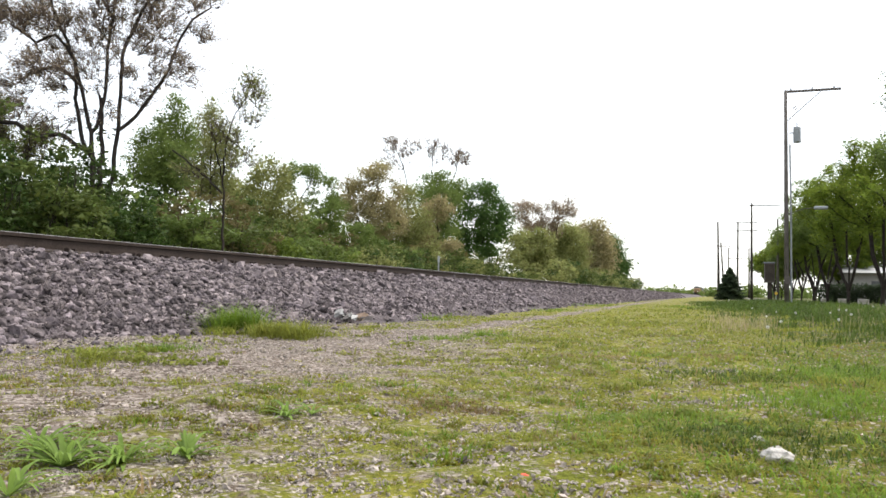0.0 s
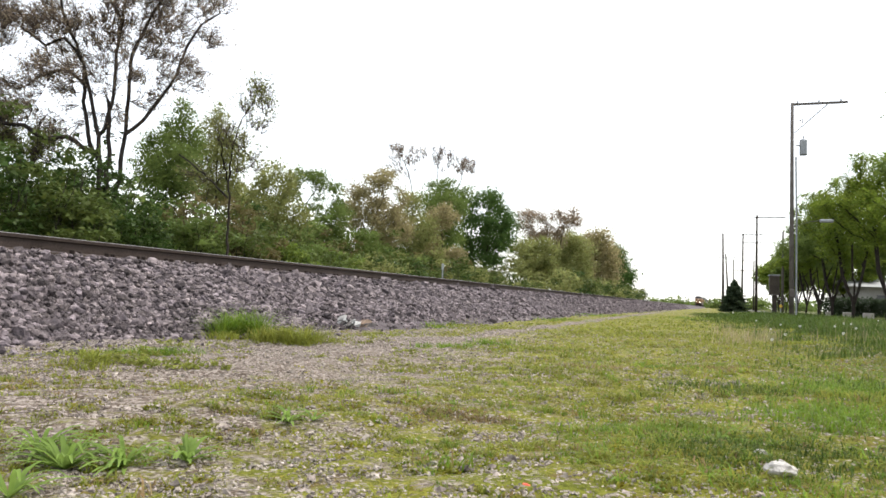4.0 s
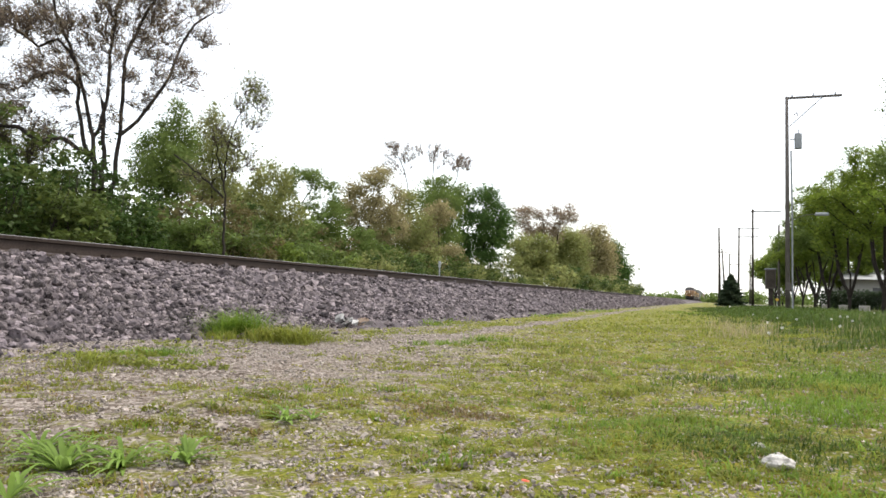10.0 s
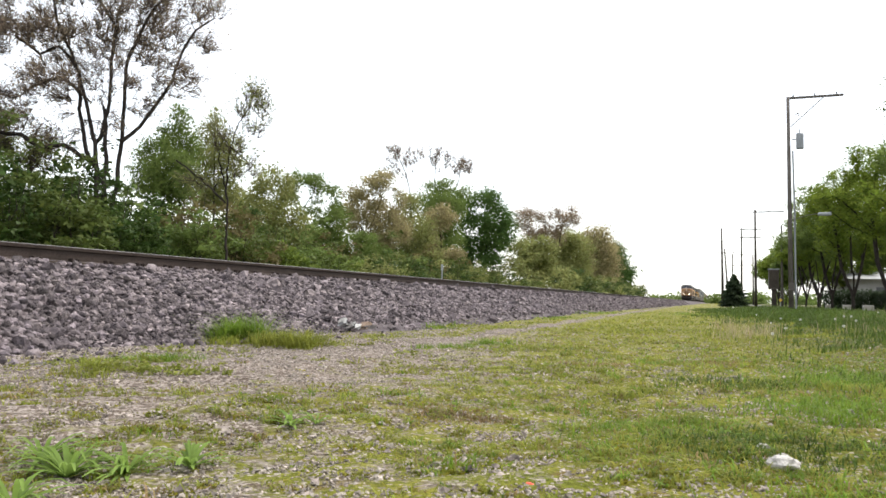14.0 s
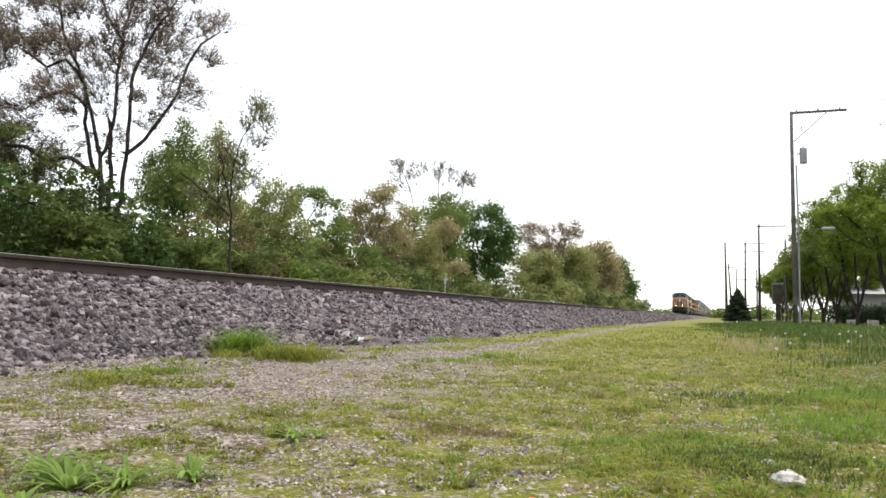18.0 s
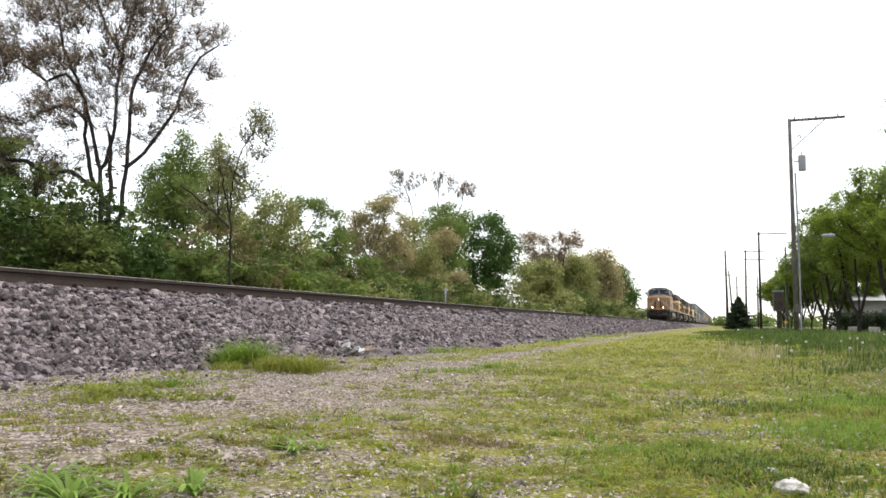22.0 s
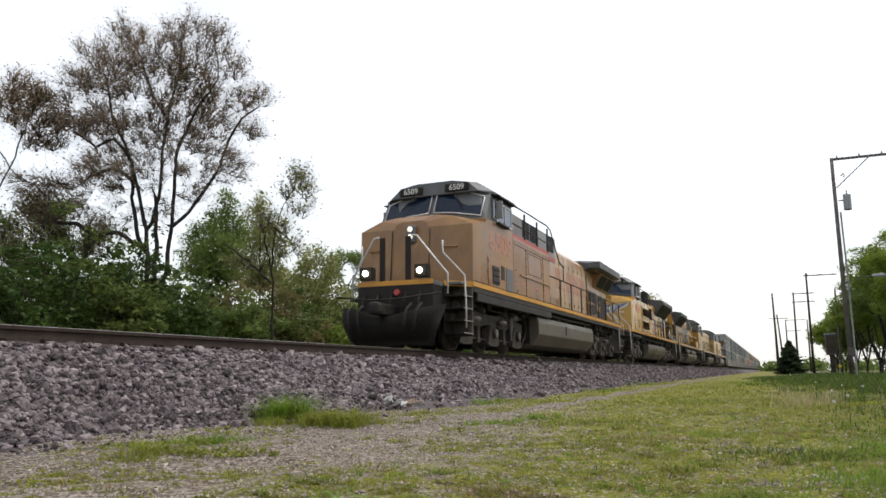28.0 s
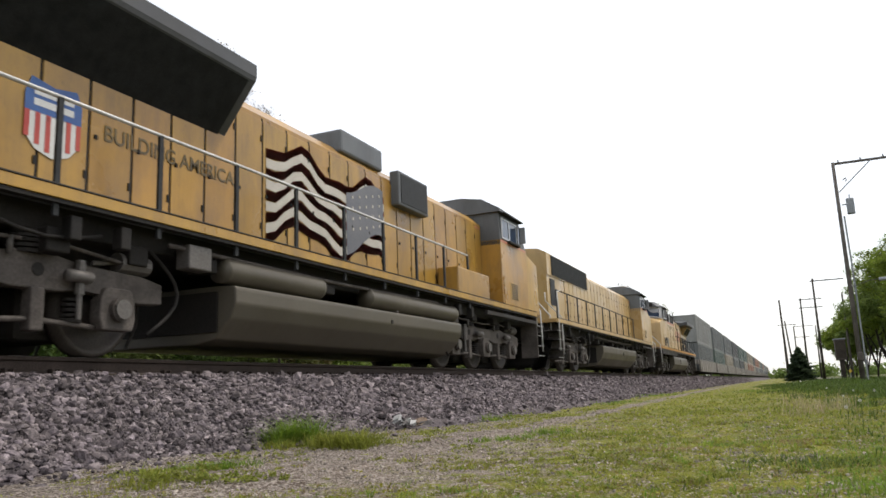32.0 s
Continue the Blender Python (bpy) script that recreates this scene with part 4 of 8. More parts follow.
bm = bmesh.new()
pipe(bm, [(0.22, 0.02, 0), (0.22, 0.02, 5.2), (0.17, 0.02, 8.6)], 0.045, 8)
part("conduit", bm, M_GREY_METAL, pole, "grey riser conduit up the pole")
bm = bmesh.new()
box(bm, -0.12, 0.14, -0.24, -0.11, 1.2, 1.6, 0.02)
part("meter_box", bm, M_POLE, pole, "grey meter box")
bm = bmesh.new()
pipe(bm, [(0.1, 0, 4.9), (0.8, -0.05, 5.15), (1.35, -0.1, 5.2)], 0.018, 6)
lamp_arm = part("lamp_arm", bm, M_POLE, pole)
bm = bmesh.new()
box(bm, 1.3, 1.95, -0.2, 0.0, 5.1, 5.27, 0.06)
part("lamp_head", bm, M_GREY_METAL, lamp_arm, "grey cobra-head street lamp")

make_pole((4.45, 98.0, 0), 11.7, [(11.4, -0.3, 3.2, 0)], M_POLE_DARK, "dark wooden utility pole with a single arm", 2, 0.17)
make_pole((3.55, 122.0, 0), 11.7, [(11.5, -0.2, 2.9, 0), (10.3, -0.2, 2.9, 0)], M_POLE_DARK, "dark wooden utility pole with two arms", 3, 0.17, 0.1)
make_pole((7.9, 186.0, 0), 11.5, [], M_POLE_DARK, "bare dark wooden pole", 4, 0.2)
make_pole((3.6, 188.0, 0), 11.7, [(11.6, -0.2, 4.0, 0), (9.2, 0, 3.0, 0)], M_POLE_DARK, "distant wooden pole with two arms", 5, 0.2)
make_pole((1.2, 150.0, 0), 14.3, [], M_POLE_DARK, "tall slender dark wooden pole", 6, 0.24, -0.2)
make_pole((1.3, 190.0, 0), 13.2, [(12.2, -1.0, 1.0, 0)], M_POLE_DARK, "distant slender dark wooden pole", 7, 0.2)
make_pole((2.3, 158.0, 0), 11.0, [(10.2, -1.0, 1.2, 0)], M_POLE_DARK, "leaning distant pole behind the conifer", 8, 0.2, -0.7)
make_pole((5.6, 75.0, 0), 7.6, [], M_POLE, "short plain wooden pole", 9, 0.13)


def make_signal_case():
    case = empty("signal_case", "dark brown railway equipment cabinet on a post", "cabinet")
    bm = bmesh.new()
    box(bm, -0.34, 0.34, -0.3, 0.3, 1.55, 2.95, 0.02)
    body = part("cabinet", bm, surface("brown_paint", (0.05, 0.04, 0.035), (0.09, 0.075, 0.065), 3, 30, 0.7), case)
    bm = bmesh.new()
    box(bm, -0.38, 0.38, -0.34, 0.34, 2.95, 3.02, 0.01)
    part("lid", bm, M_GREY_METAL, body, "pale metal lid")
    bm = bmesh.new()
    box(bm, -0.3, 0.3, -0.315, -0.3, 1.65, 2.85, 0.004)
    part("door", bm, M_POLE_DARK, body)
    bm = bmesh.new()
    box(bm, -0.14, 0.16, -0.14, 0.14, 0.0, 1.55, 0.02)
    part("post", bm, M_POLE_DARK, case, "dark square post")
    case.location = (3.92, 60, 0)


make_signal_case()


def make_sign(place, colour, label):
    sign = empty("marker_sign", label, "sign")
    bm = bmesh.new()
    pipe(bm, [(0, 0, 0), (0, 0, 1.0)], 0.03, 8)
    part("post", bm, M_GREY_METAL, sign)
    bm = bmesh.new()
    prism(bm, [(-0.15, 0.8), (0, 0.65), (0.15, 0.8), (0, 0.95)], "y", -0.045, -0.032)
    part("panel", bm, colour, sign)
    sign.location = place


make_sign((4.8, 66, 0), surface("sign_yellow", (0.6, 0.38, 0.03), (0.7, 0.45, 0.05), 3, 40, 0.5), "small yellow diamond warning sign on a post")


def make_marker_post():
    post = empty("track_marker", "slim grey marker post with a pale top beside the track", "marker post")
    bm = bmesh.new()
    pipe(bm, [(0, 0, 0), (0, 0, 1.75)], 0.035, 8)
    part("post", bm, M_GREY_METAL, post)
    bm = bmesh.new()
    box(bm, -0.05, 0.05, -0.02, 0.02, 1.74, 2.02, 0.01)
    part("plate", bm, plain("pale_plate", (0.32, 0.34, 0.36), 0.6), post)
    post.location = (-11.5, 32.0, 0)


make_marker_post()

for i, (tx, ty, half, low, high) in enumerate(((10.4, 39.5, 4.0, 3.8, 12.2), (8.9, 48.0, 4.2, 2.7, 10.0), (8.6, 57.5, 4.1, 2.7, 10.2), (8.5, 66.5, 4.0, 2.7, 9.8), (8.5, 75.0, 3.8, 2.6, 9.2), (8.5, 84.5, 3.6, 2.5, 8.4),
                                               (8.6, 95, 3.2, 2.2, 7.8), (8.4, 107, 3.2, 2.0, 8.6), (8.6, 122, 3.6, 1.8, 8.3), (9.5, 140, 4.0, 1.5, 8.0), (15.0, 58, 4.0, 1.8, 9.5), (15.5, 74, 4.0, 1.8, 9.5), (13.5, 66, 3.8, 1.4, 8.0), (13.0, 90, 4.0, 1.2, 8.0), (12.5, 108, 4.2, 1.2, 8.0))):
    rng_s = np.random.default_rng(700 + i)
    forks = [[(0, 0, -0.05), (0.05, 0, 1.1), (rng_s.normal(0, 0.1) - 0.5, 0.1, 2.9)], [(0.04, 0, 0.9), (0.5, rng_s.normal(0, 0.3), 2.8)], [(0, 0, 0.8), (0.05, -0.5, 2.5)]]
    make_tree("street_tree", (tx, ty, 0.05), "rounded bright green street tree with a forked trunk", 60 + i, crown(60 + i, half, low, high, 9), L_BRIGHT if i % 3 else L_MID, stems=forks,
              leaves=36000 if i < 6 else 12000, size=0.066 if i < 6 else 0.13, fluff=0.22, targets=560, step=0.35, kill=0.55, flat=0.4, tip_r=0.017, power=2.05, group="trees along the road")


def make_conifer(place, height, radius, seed):
    rng = np.random.default_rng(seed)
    tree = empty("conifer", "dark dense ragged conifer", "tree")
    bm = bmesh.new()
    pipe(bm, [(0, 0, 0), (0, 0, height * 0.9)], 0.12, 7, 0.03)
    part("trunk", bm, M_BARK, tree)
    n = 12000
    z = height * (1 - rng.random(n) ** 0.75)
    a = rng.uniform(0, 2 * np.pi, n)
    r = radius * np.clip(1 - (z / height) ** 1.25, 0, 1) ** 0.75 * np.sqrt(rng.uniform(0.2, 1.15, n)) * (1 + 0.30 * np.sin(a * 4 + z * 5) + 0.22 * np.sin(a * 3 - z * 11) + 0.15 * np.sin(z * 17))
    v, f = leaf_mesh(rng, np.stack([r * np.cos(a), r * np.sin(a), z + 0.05], -1), 0.12)
    v[:, 2] = np.maximum(v[:, 2], 0.02)
    fast_mesh("crown", v, f, L_DARK, tree)
    tree.location = place


make_conifer((2.05, 100, 0), 3.9, 1.3, 3)


def make_far_woods():
    """Low woods on the horizon."""
    rng = np.random.default_rng(9)
    cs = []
    for cx, cy, rr, hh in [(-30 + 7 * k + rng.normal(0, 2), 430 + rng.uniform(-20, 60), rng.uniform(4, 7), rng.uniform(5, 9)) for k in range(-10, 12)]:
        n = 500
        p = rng.normal(0, 0.5, (n, 3)) * (rr, rr, hh * 0.5)
        cs.append(np.stack([cx + p[:, 0], cy + p[:, 1], np.abs(p[:, 2]) * 1.2 + 0.4], -1))
    v, f = leaf_mesh(rng, np.concatenate(cs), 0.8)
    v[:, 2] = np.maximum(v[:, 2], 0.0)
    tagged(fast_mesh("far_woods", v, f, L_MID), "low green woods along the horizon", "woods", kind="stuff")


make_far_woods()


# ---- road, kerb blocks and the building behind the street trees ----
bm = bmesh.new()
prism(bm, [(5.9, -0.1), (8.0, -0.1), (8.0, 0.135), (5.9, 0.135)], "y", 22, 400)
tagged(part("road", bm, surface("asphalt", (0.06, 0.06, 0.06), (0.10, 0.098, 0.095), 1.5, 60, 0.9, bump=0.3)), "grey narrow asphalt road beside the grass", "road", kind="structure")
M_CONC = surface("concrete", (0.26, 0.245, 0.225), (0.36, 0.345, 0.315), 3, 40, 0.9, bump=0.3, dirt=(0.2, 0.18, 0.15), dirt_amt=0.5)
for k in range(4):
    bm = bmesh.new()
    box(bm, -0.28, 0.28, -0.25, 0.25, 0, 0.4, 0.04)
    ob = tagged(part("concrete_block", bm, M_CONC), "low pale concrete barrier block on the road edge", "barrier block", "blocks along the road")
    ob.location = (8.7 + 0.05 * (k % 3), 44.5 + 8.3 * k, 0.1)


def make_hall():
    hall = empty("low_building", "low building with pale walls and a grey metal roof", "building")
    wall = slab_at("wall", surface("pale_wall", (0.24, 0.23, 0.22), (0.32, 0.31, 0.30), 0.6, 20, 0.8, bump=0.1), hall, (13.0, 44.0, 86, 100, 0, 3.1))
    bm = bmesh.new()
    prism(bm, [(85.3, 3.1), (100.7, 3.1), (93, 4.4)], "x", 12.4, 44.6)
    part("roof", bm, surface("metal_roof", (0.26, 0.265, 0.27), (0.34, 0.345, 0.35), 0.8, 20, 0.5, 0.2, bump=0.1), hall, "grey metal roof")
    for k in range(5):
        w = slab_at("window", P_DARKPANE, wall, (15 + 5.5 * k, 17 + 5.5 * k, 85.96, 85.995, 1.0, 2.3))
        slab_at("window_sill", M_CONC, w, (14.9 + 5.5 * k, 17.1 + 5.5 * k, 85.9, 85.99, 0.9, 1.0))
    return hall


def slab_at(name, material, parent, lims):
    return part(name, box(bmesh.new(), *lims), material, parent)


P_DARKPANE = plain("dark_window", (0.03, 0.035, 0.04), 0.1)
make_hall()
rng_h = np.random.default_rng(91)
for k in range(9):
    hx = 10.6 + 2.1 * k
    n = 2600
    p = rng_h.uniform(-1, 1, (n, 3)) * (1.15, 0.6, 0.85) + (0, 0, 0.95)
    v, f = leaf_mesh(rng_h, p + rng_h.normal(0, 0.06, (n, 3)), 0.09)
    v[:, 2] = np.maximum(v[:, 2], 0.02)
    hedge = tagged(fast_mesh("hedge", v, f, L_DARK), "dark clipped hedge before the building", "hedge", "hedge by the building")
    hedge.location = (hx, 79.5, 0)


# ---- train ----
SPEED, LOCO_PITCH = 14.9, 22.4


def train_rows(s, turn=0):
    """Rows along the track of a thing whose middle is s metres up the track at 28.5 s."""
    return [(t, pose(TRACK_X, s - SPEED * (t - 28.5), RAIL_Z, 0, 0, turn)) for t in (0.0, 8.0, 16.0, 24.0, 32.0)]


GRIME = (0.10, 0.075, 0.055)
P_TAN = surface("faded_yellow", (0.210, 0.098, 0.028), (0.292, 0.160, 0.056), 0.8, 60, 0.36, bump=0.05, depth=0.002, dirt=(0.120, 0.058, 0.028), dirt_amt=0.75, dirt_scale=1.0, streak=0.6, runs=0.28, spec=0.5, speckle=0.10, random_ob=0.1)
# paler tone for the lead unit's hood and the doors behind its cabinet
P_TAN_PALE = surface("pale_tan_yellow", (0.325, 0.198, 0.096), (0.400, 0.268, 0.150), 0.9, 60, 0.36, bump=0.05, depth=0.002, dirt=(0.190, 0.098, 0.052), dirt_amt=0.6, dirt_scale=1.5, streak=0.45, runs=0.3, spec=0.5, speckle=0.10, random_ob=0.1)
P_YEL = surface("armour_yellow", (0.350, 0.188, 0.022), (0.398, 0.226, 0.034), 0.8, 60, 0.30, bump=0.04, depth=0.002, dirt=(0.235, 0.130, 0.036), dirt_amt=0.45, dirt_scale=1.0, streak=0.5, runs=0.20, spec=0.5, speckle=0.08, random_ob=0.06)
P_DIRTY = surface("grimy_yellow", (0.325, 0.174, 0.024), (0.382, 0.218, 0.038), 0.9, 60, 0.34, bump=0.05, depth=0.002, dirt=(0.130, 0.076, 0.034), dirt_amt=0.65, dirt_scale=1.7, streak=0.5, runs=0.35, spec=0.5, speckle=0.12, random_ob=0.1)
P_PALE = surface("sunned_yellow", (0.415, 0.275, 0.105), (0.460, 0.318, 0.135), 0.9, 60, 0.36, bump=0.05, depth=0.002, dirt=(0.197, 0.120, 0.056), dirt_amt=0.45, dirt_scale=1.6, streak=0.5, runs=0.3, spec=0.5, speckle=0.12, random_ob=0.07)
P_GREY = surface("roof_grey", (0.084, 0.092, 0.100), (0.136, 0.144, 0.152), 1.0, 50, 0.55, bump=0.08, depth=0.002, dirt=(0.040, 0.036, 0.032), dirt_amt=0.6, streak=0.3, speckle=0.2)
P_COAL = surface("radiator_charcoal", (0.036, 0.037, 0.039), (0.062, 0.064, 0.067), 1.0, 50, 0.5, bump=0.08, depth=0.002, dirt=(0.026, 0.023, 0.020), dirt_amt=0.6, streak=0.4, speckle=0.2)
P_GREY_PALE = surface("side_grey", (0.190, 0.196, 0.205), (0.260, 0.266, 0.272), 1.0, 50, 0.5, bump=0.08, depth=0.002, dirt=(0.096, 0.080, 0.068), dirt_amt=0.6, streak=0.3, speckle=0.2)
P_BLACK = surface("under_black", (0.012, 0.011, 0.010), (0.024, 0.021, 0.019), 2, 30, 0.7, bump=0.2, depth=0.004, dirt=(0.030, 0.025, 0.021), dirt_amt=0.5, spec=0.2)
P_TRUCK = surface("truck_dust", (0.066, 0.056, 0.049), (0.120, 0.104, 0.092), 2, 30, 0.75, bump=0.25, depth=0.004, dirt=(0.024, 0.019, 0.016), dirt_amt=0.75, dirt_scale=3, spec=0.3)
# dirtier truck steel, with shade under the body mixed into the colour
P_TRUCK_GRIME_SHADE = surface("truck_grime_shade", (0.030, 0.025, 0.020), (0.060, 0.050, 0.042), 2, 30, 0.75, bump=0.25, depth=0.004, dirt=(0.018, 0.014, 0.012), dirt_amt=0.75, dirt_scale=3, spec=0.25)
P_SKIRT = surface("skirt_grey", (0.023, 0.021, 0.020), (0.040, 0.036, 0.034), 2, 40, 0.6, bump=0.1, depth=0.003, dirt=(0.02, 0.016, 0.013), dirt_amt=0.7, spec=0.2, speckle=0.2)
P_TREAD_WORN = surface("tread_worn", (0.18, 0.175, 0.17), (0.30, 0.295, 0.285), 4, 60, 0.6, 0.2, bump=0.1)
P_CAST = surface("cast_steel", (0.085, 0.077, 0.070), (0.150, 0.138, 0.126), 5, 40, 0.5, 0.2, bump=0.15, dirt=(0.035, 0.028, 0.024), dirt_amt=0.7, dirt_scale=5, spec=0.4)
P_FADED = surface("faded_black", (0.085, 0.060, 0.028), (0.140, 0.100, 0.042), 4, 50, 0.6, bump=0.05)
P_LETTER = surface("letter_red", (0.330, 0.110, 0.085), (0.400, 0.165, 0.125), 2, 50, 0.5, bump=0.05, dirt=(0.36, 0.22, 0.13), dirt_amt=0.85, dirt_scale=2.5, spec=0.4, speckle=0.2)
P_TANK = surface("tank_grey", (0.070, 0.061, 0.044), (0.100, 0.088, 0.066), 0.9, 40, 0.5, bump=0.1, depth=0.003, dirt=(0.060, 0.049, 0.036), dirt_amt=0.6, dirt_scale=1.2, streak=0.6, runs=0.18, spec=0.35, speckle=0.15)
P_STRIPE = surface("stripe_orange", (0.450, 0.205, 0.016), (0.510, 0.255, 0.028), 1.5, 40, 0.5, bump=0.05, dirt=(0.240, 0.120, 0.024), dirt_amt=0.5, speckle=0.2)
P_RED = surface("stripe_red", (0.336, 0.036, 0.028), (0.400, 0.064, 0.048), 2, 40, 0.5, bump=0.05, speckle=0.2)
P_PINK = surface("faded_red", (0.440, 0.160, 0.104), (0.480, 0.208, 0.136), 2, 60, 0.55, bump=0.05, speckle=0.2)
P_WHITE = surface("white_paint", (0.496, 0.496, 0.480), (0.592, 0.592, 0.576), 3, 50, 0.5, bump=0.05, speckle=0.2)
P_BLUE = surface("logo_blue", (0.028, 0.072, 0.224), (0.040, 0.104, 0.288), 3, 50, 0.5, bump=0.05, speckle=0.2)
P_NAVY = surface("flag_blue", (0.105, 0.108, 0.125), (0.150, 0.152, 0.165), 3, 50, 0.6, bump=0.05, speckle=0.2)
P_FLAGRED = surface("flag_red", (0.290, 0.060, 0.055), (0.350, 0.110, 0.092), 3, 50, 0.6, bump=0.05, speckle=0.2)
P_FLAGWHITE = surface("flag_white", (0.380, 0.350, 0.300), (0.450, 0.420, 0.370), 3, 50, 0.6, bump=0.05, speckle=0.2)
P_RAIL = surface("grab_white", (0.440, 0.432, 0.416), (0.560, 0.552, 0.536), 4, 60, 0.4, 0.2, bump=0.03)
P_MESH = surface("grille_dark", (0.016, 0.017, 0.018), (0.034, 0.035, 0.036), 6, 90, 0.6, bump=0.4, depth=0.006, spec=0.2)
P_RUSTG = surface("grille_rust", (0.028, 0.019, 0.012), (0.050, 0.033, 0.019), 6, 90, 0.8, bump=0.4, depth=0.006, spec=0.06)
P_STEEL = surface("wheel_steel", (0.040, 0.033, 0.028), (0.070, 0.060, 0.052), 4, 50, 0.6, 0.1, bump=0.1, spec=0.3)
P_GLASS = plain("cab_glass", (0.014, 0.030, 0.065), 0.08)
P_SILVER = plain("window_reflection_frame", (0.45, 0.45, 0.45), 0.35, 0.6)
P_LAMP = plain("headlight_lens", (1.0, 0.86, 0.60), 0.2, 0.0, 26.0)
P_LAMP_DIM = plain("dim_lens", (0.98, 0.88, 0.74), 0.2, 0.0, 1.6)
P_LAMP_OFF = plain("unlit_lens", (0.16, 0.16, 0.17), 0.15)


def slab(name, material, parent, lims, bevel=0.0, label=""):
    return part(name, box(bmesh.new(), *lims, bevel), material, parent, label)


def bar(name, material, parent, pts, r, label="", seg=6):
    return part(name, pipe(bmesh.new(), pts, r, seg), material, parent, label, True)


def lofted(name, material, parent, stations, label=""):
    """A skin over cross sections (y, [(x, z, lean) on one half from foot to ridge]), mirrored over the middle."""
    bm = bmesh.new()
    rings = []
    for y, half in stations:
        full = list(half) + [(-p[0], *p[1:]) for p in reversed(half) if p[0] > 1e-6]
        rings.append([bm.verts.new((p[0], y + (p[2] if len(p) > 2 else 0.0), p[1])) for p in full])
    for a, b in zip(rings, rings[1:]):
        n = len(a)
        for k in range(n):
            bm.faces.new((a[k], a[(k + 1) % n], b[(k + 1) % n], b[k]))
    bm.faces.new(rings[0])
    bm.faces.new(rings[-1][::-1])
    bmesh.ops.bevel(bm, geom=[e for e in bm.edges if len(e.link_faces) == 2 and e.calc_face_angle(0) > 0.5], offset=0.035, segments=2, affect="EDGES")
    return part(name, bm, material, parent, label)


def lettering(text, size, material, parent, m, label="", stretch=1.0):
    cu = bpy.data.curves.new("lettering", "FONT")
    cu.body, cu.size, cu.extrude, cu.align_x, cu.offset = text, size, 0.003, "CENTER", size * 0.012
    tmp = bpy.data.objects.new("lettering", cu)
    me = bpy.data.meshes.new_from_object(tmp)
    bpy.data.objects.remove(tmp)
    me.transform(m @ Matrix.Diagonal((stretch, 1, 1, 1)))
    me.materials.append(material)
    ob = new("lettering", me)
    ob.parent = parent
    return tagged(ob, label)


def side_turn(side):
    """Turns lettering from the xy plane onto the side of a vehicle."""
    return Matrix.Rotation(radians(90 if side > 0 else -90), 4, "Z") @ Matrix.Rotation(radians(90), 4, "X")


def make_wheelset(parent, y, r=0.535, half=0.7175):
    bm = bmesh.new()
    for sd in (1, -1):
        c = half * sd
        prof = [(c - 0.045 * sd, r + 0.028), (c - 0.02 * sd, r), (c + 0.085 * sd, r - 0.006), (c + 0.085 * sd, r - 0.075), (c + 0.03 * sd, r - 0.10),
                (c + 0.02 * sd, 0.17), (c + 0.10 * sd, 0.13), (c + 0.10 * sd, 0.02)]
        seg, rings = 22, []
        for x, rr in prof:
            rings.append([bm.verts.new((x, rr * math.cos(2 * math.pi * k / seg), rr * math.sin(2 * math.pi * k / seg))) for k in range(seg)])
        for a, b in zip(rings, rings[1:]):
            for k in range(seg):
                bm.faces.new((a[k], a[(k + 1) % seg], b[(k + 1) % seg], b[k]))
        bm.faces.new(rings[-1])
        bm.faces.new(rings[0])
    pipe(bm, [(-half, 0, 0), (half, 0, 0)], 0.09, 10)
    ob = part("wheelset", bm, P_STEEL, parent, "steel wheel pair on its axle", True)
    ob.location = (0, y, r)
    return ob


SPINNING = []


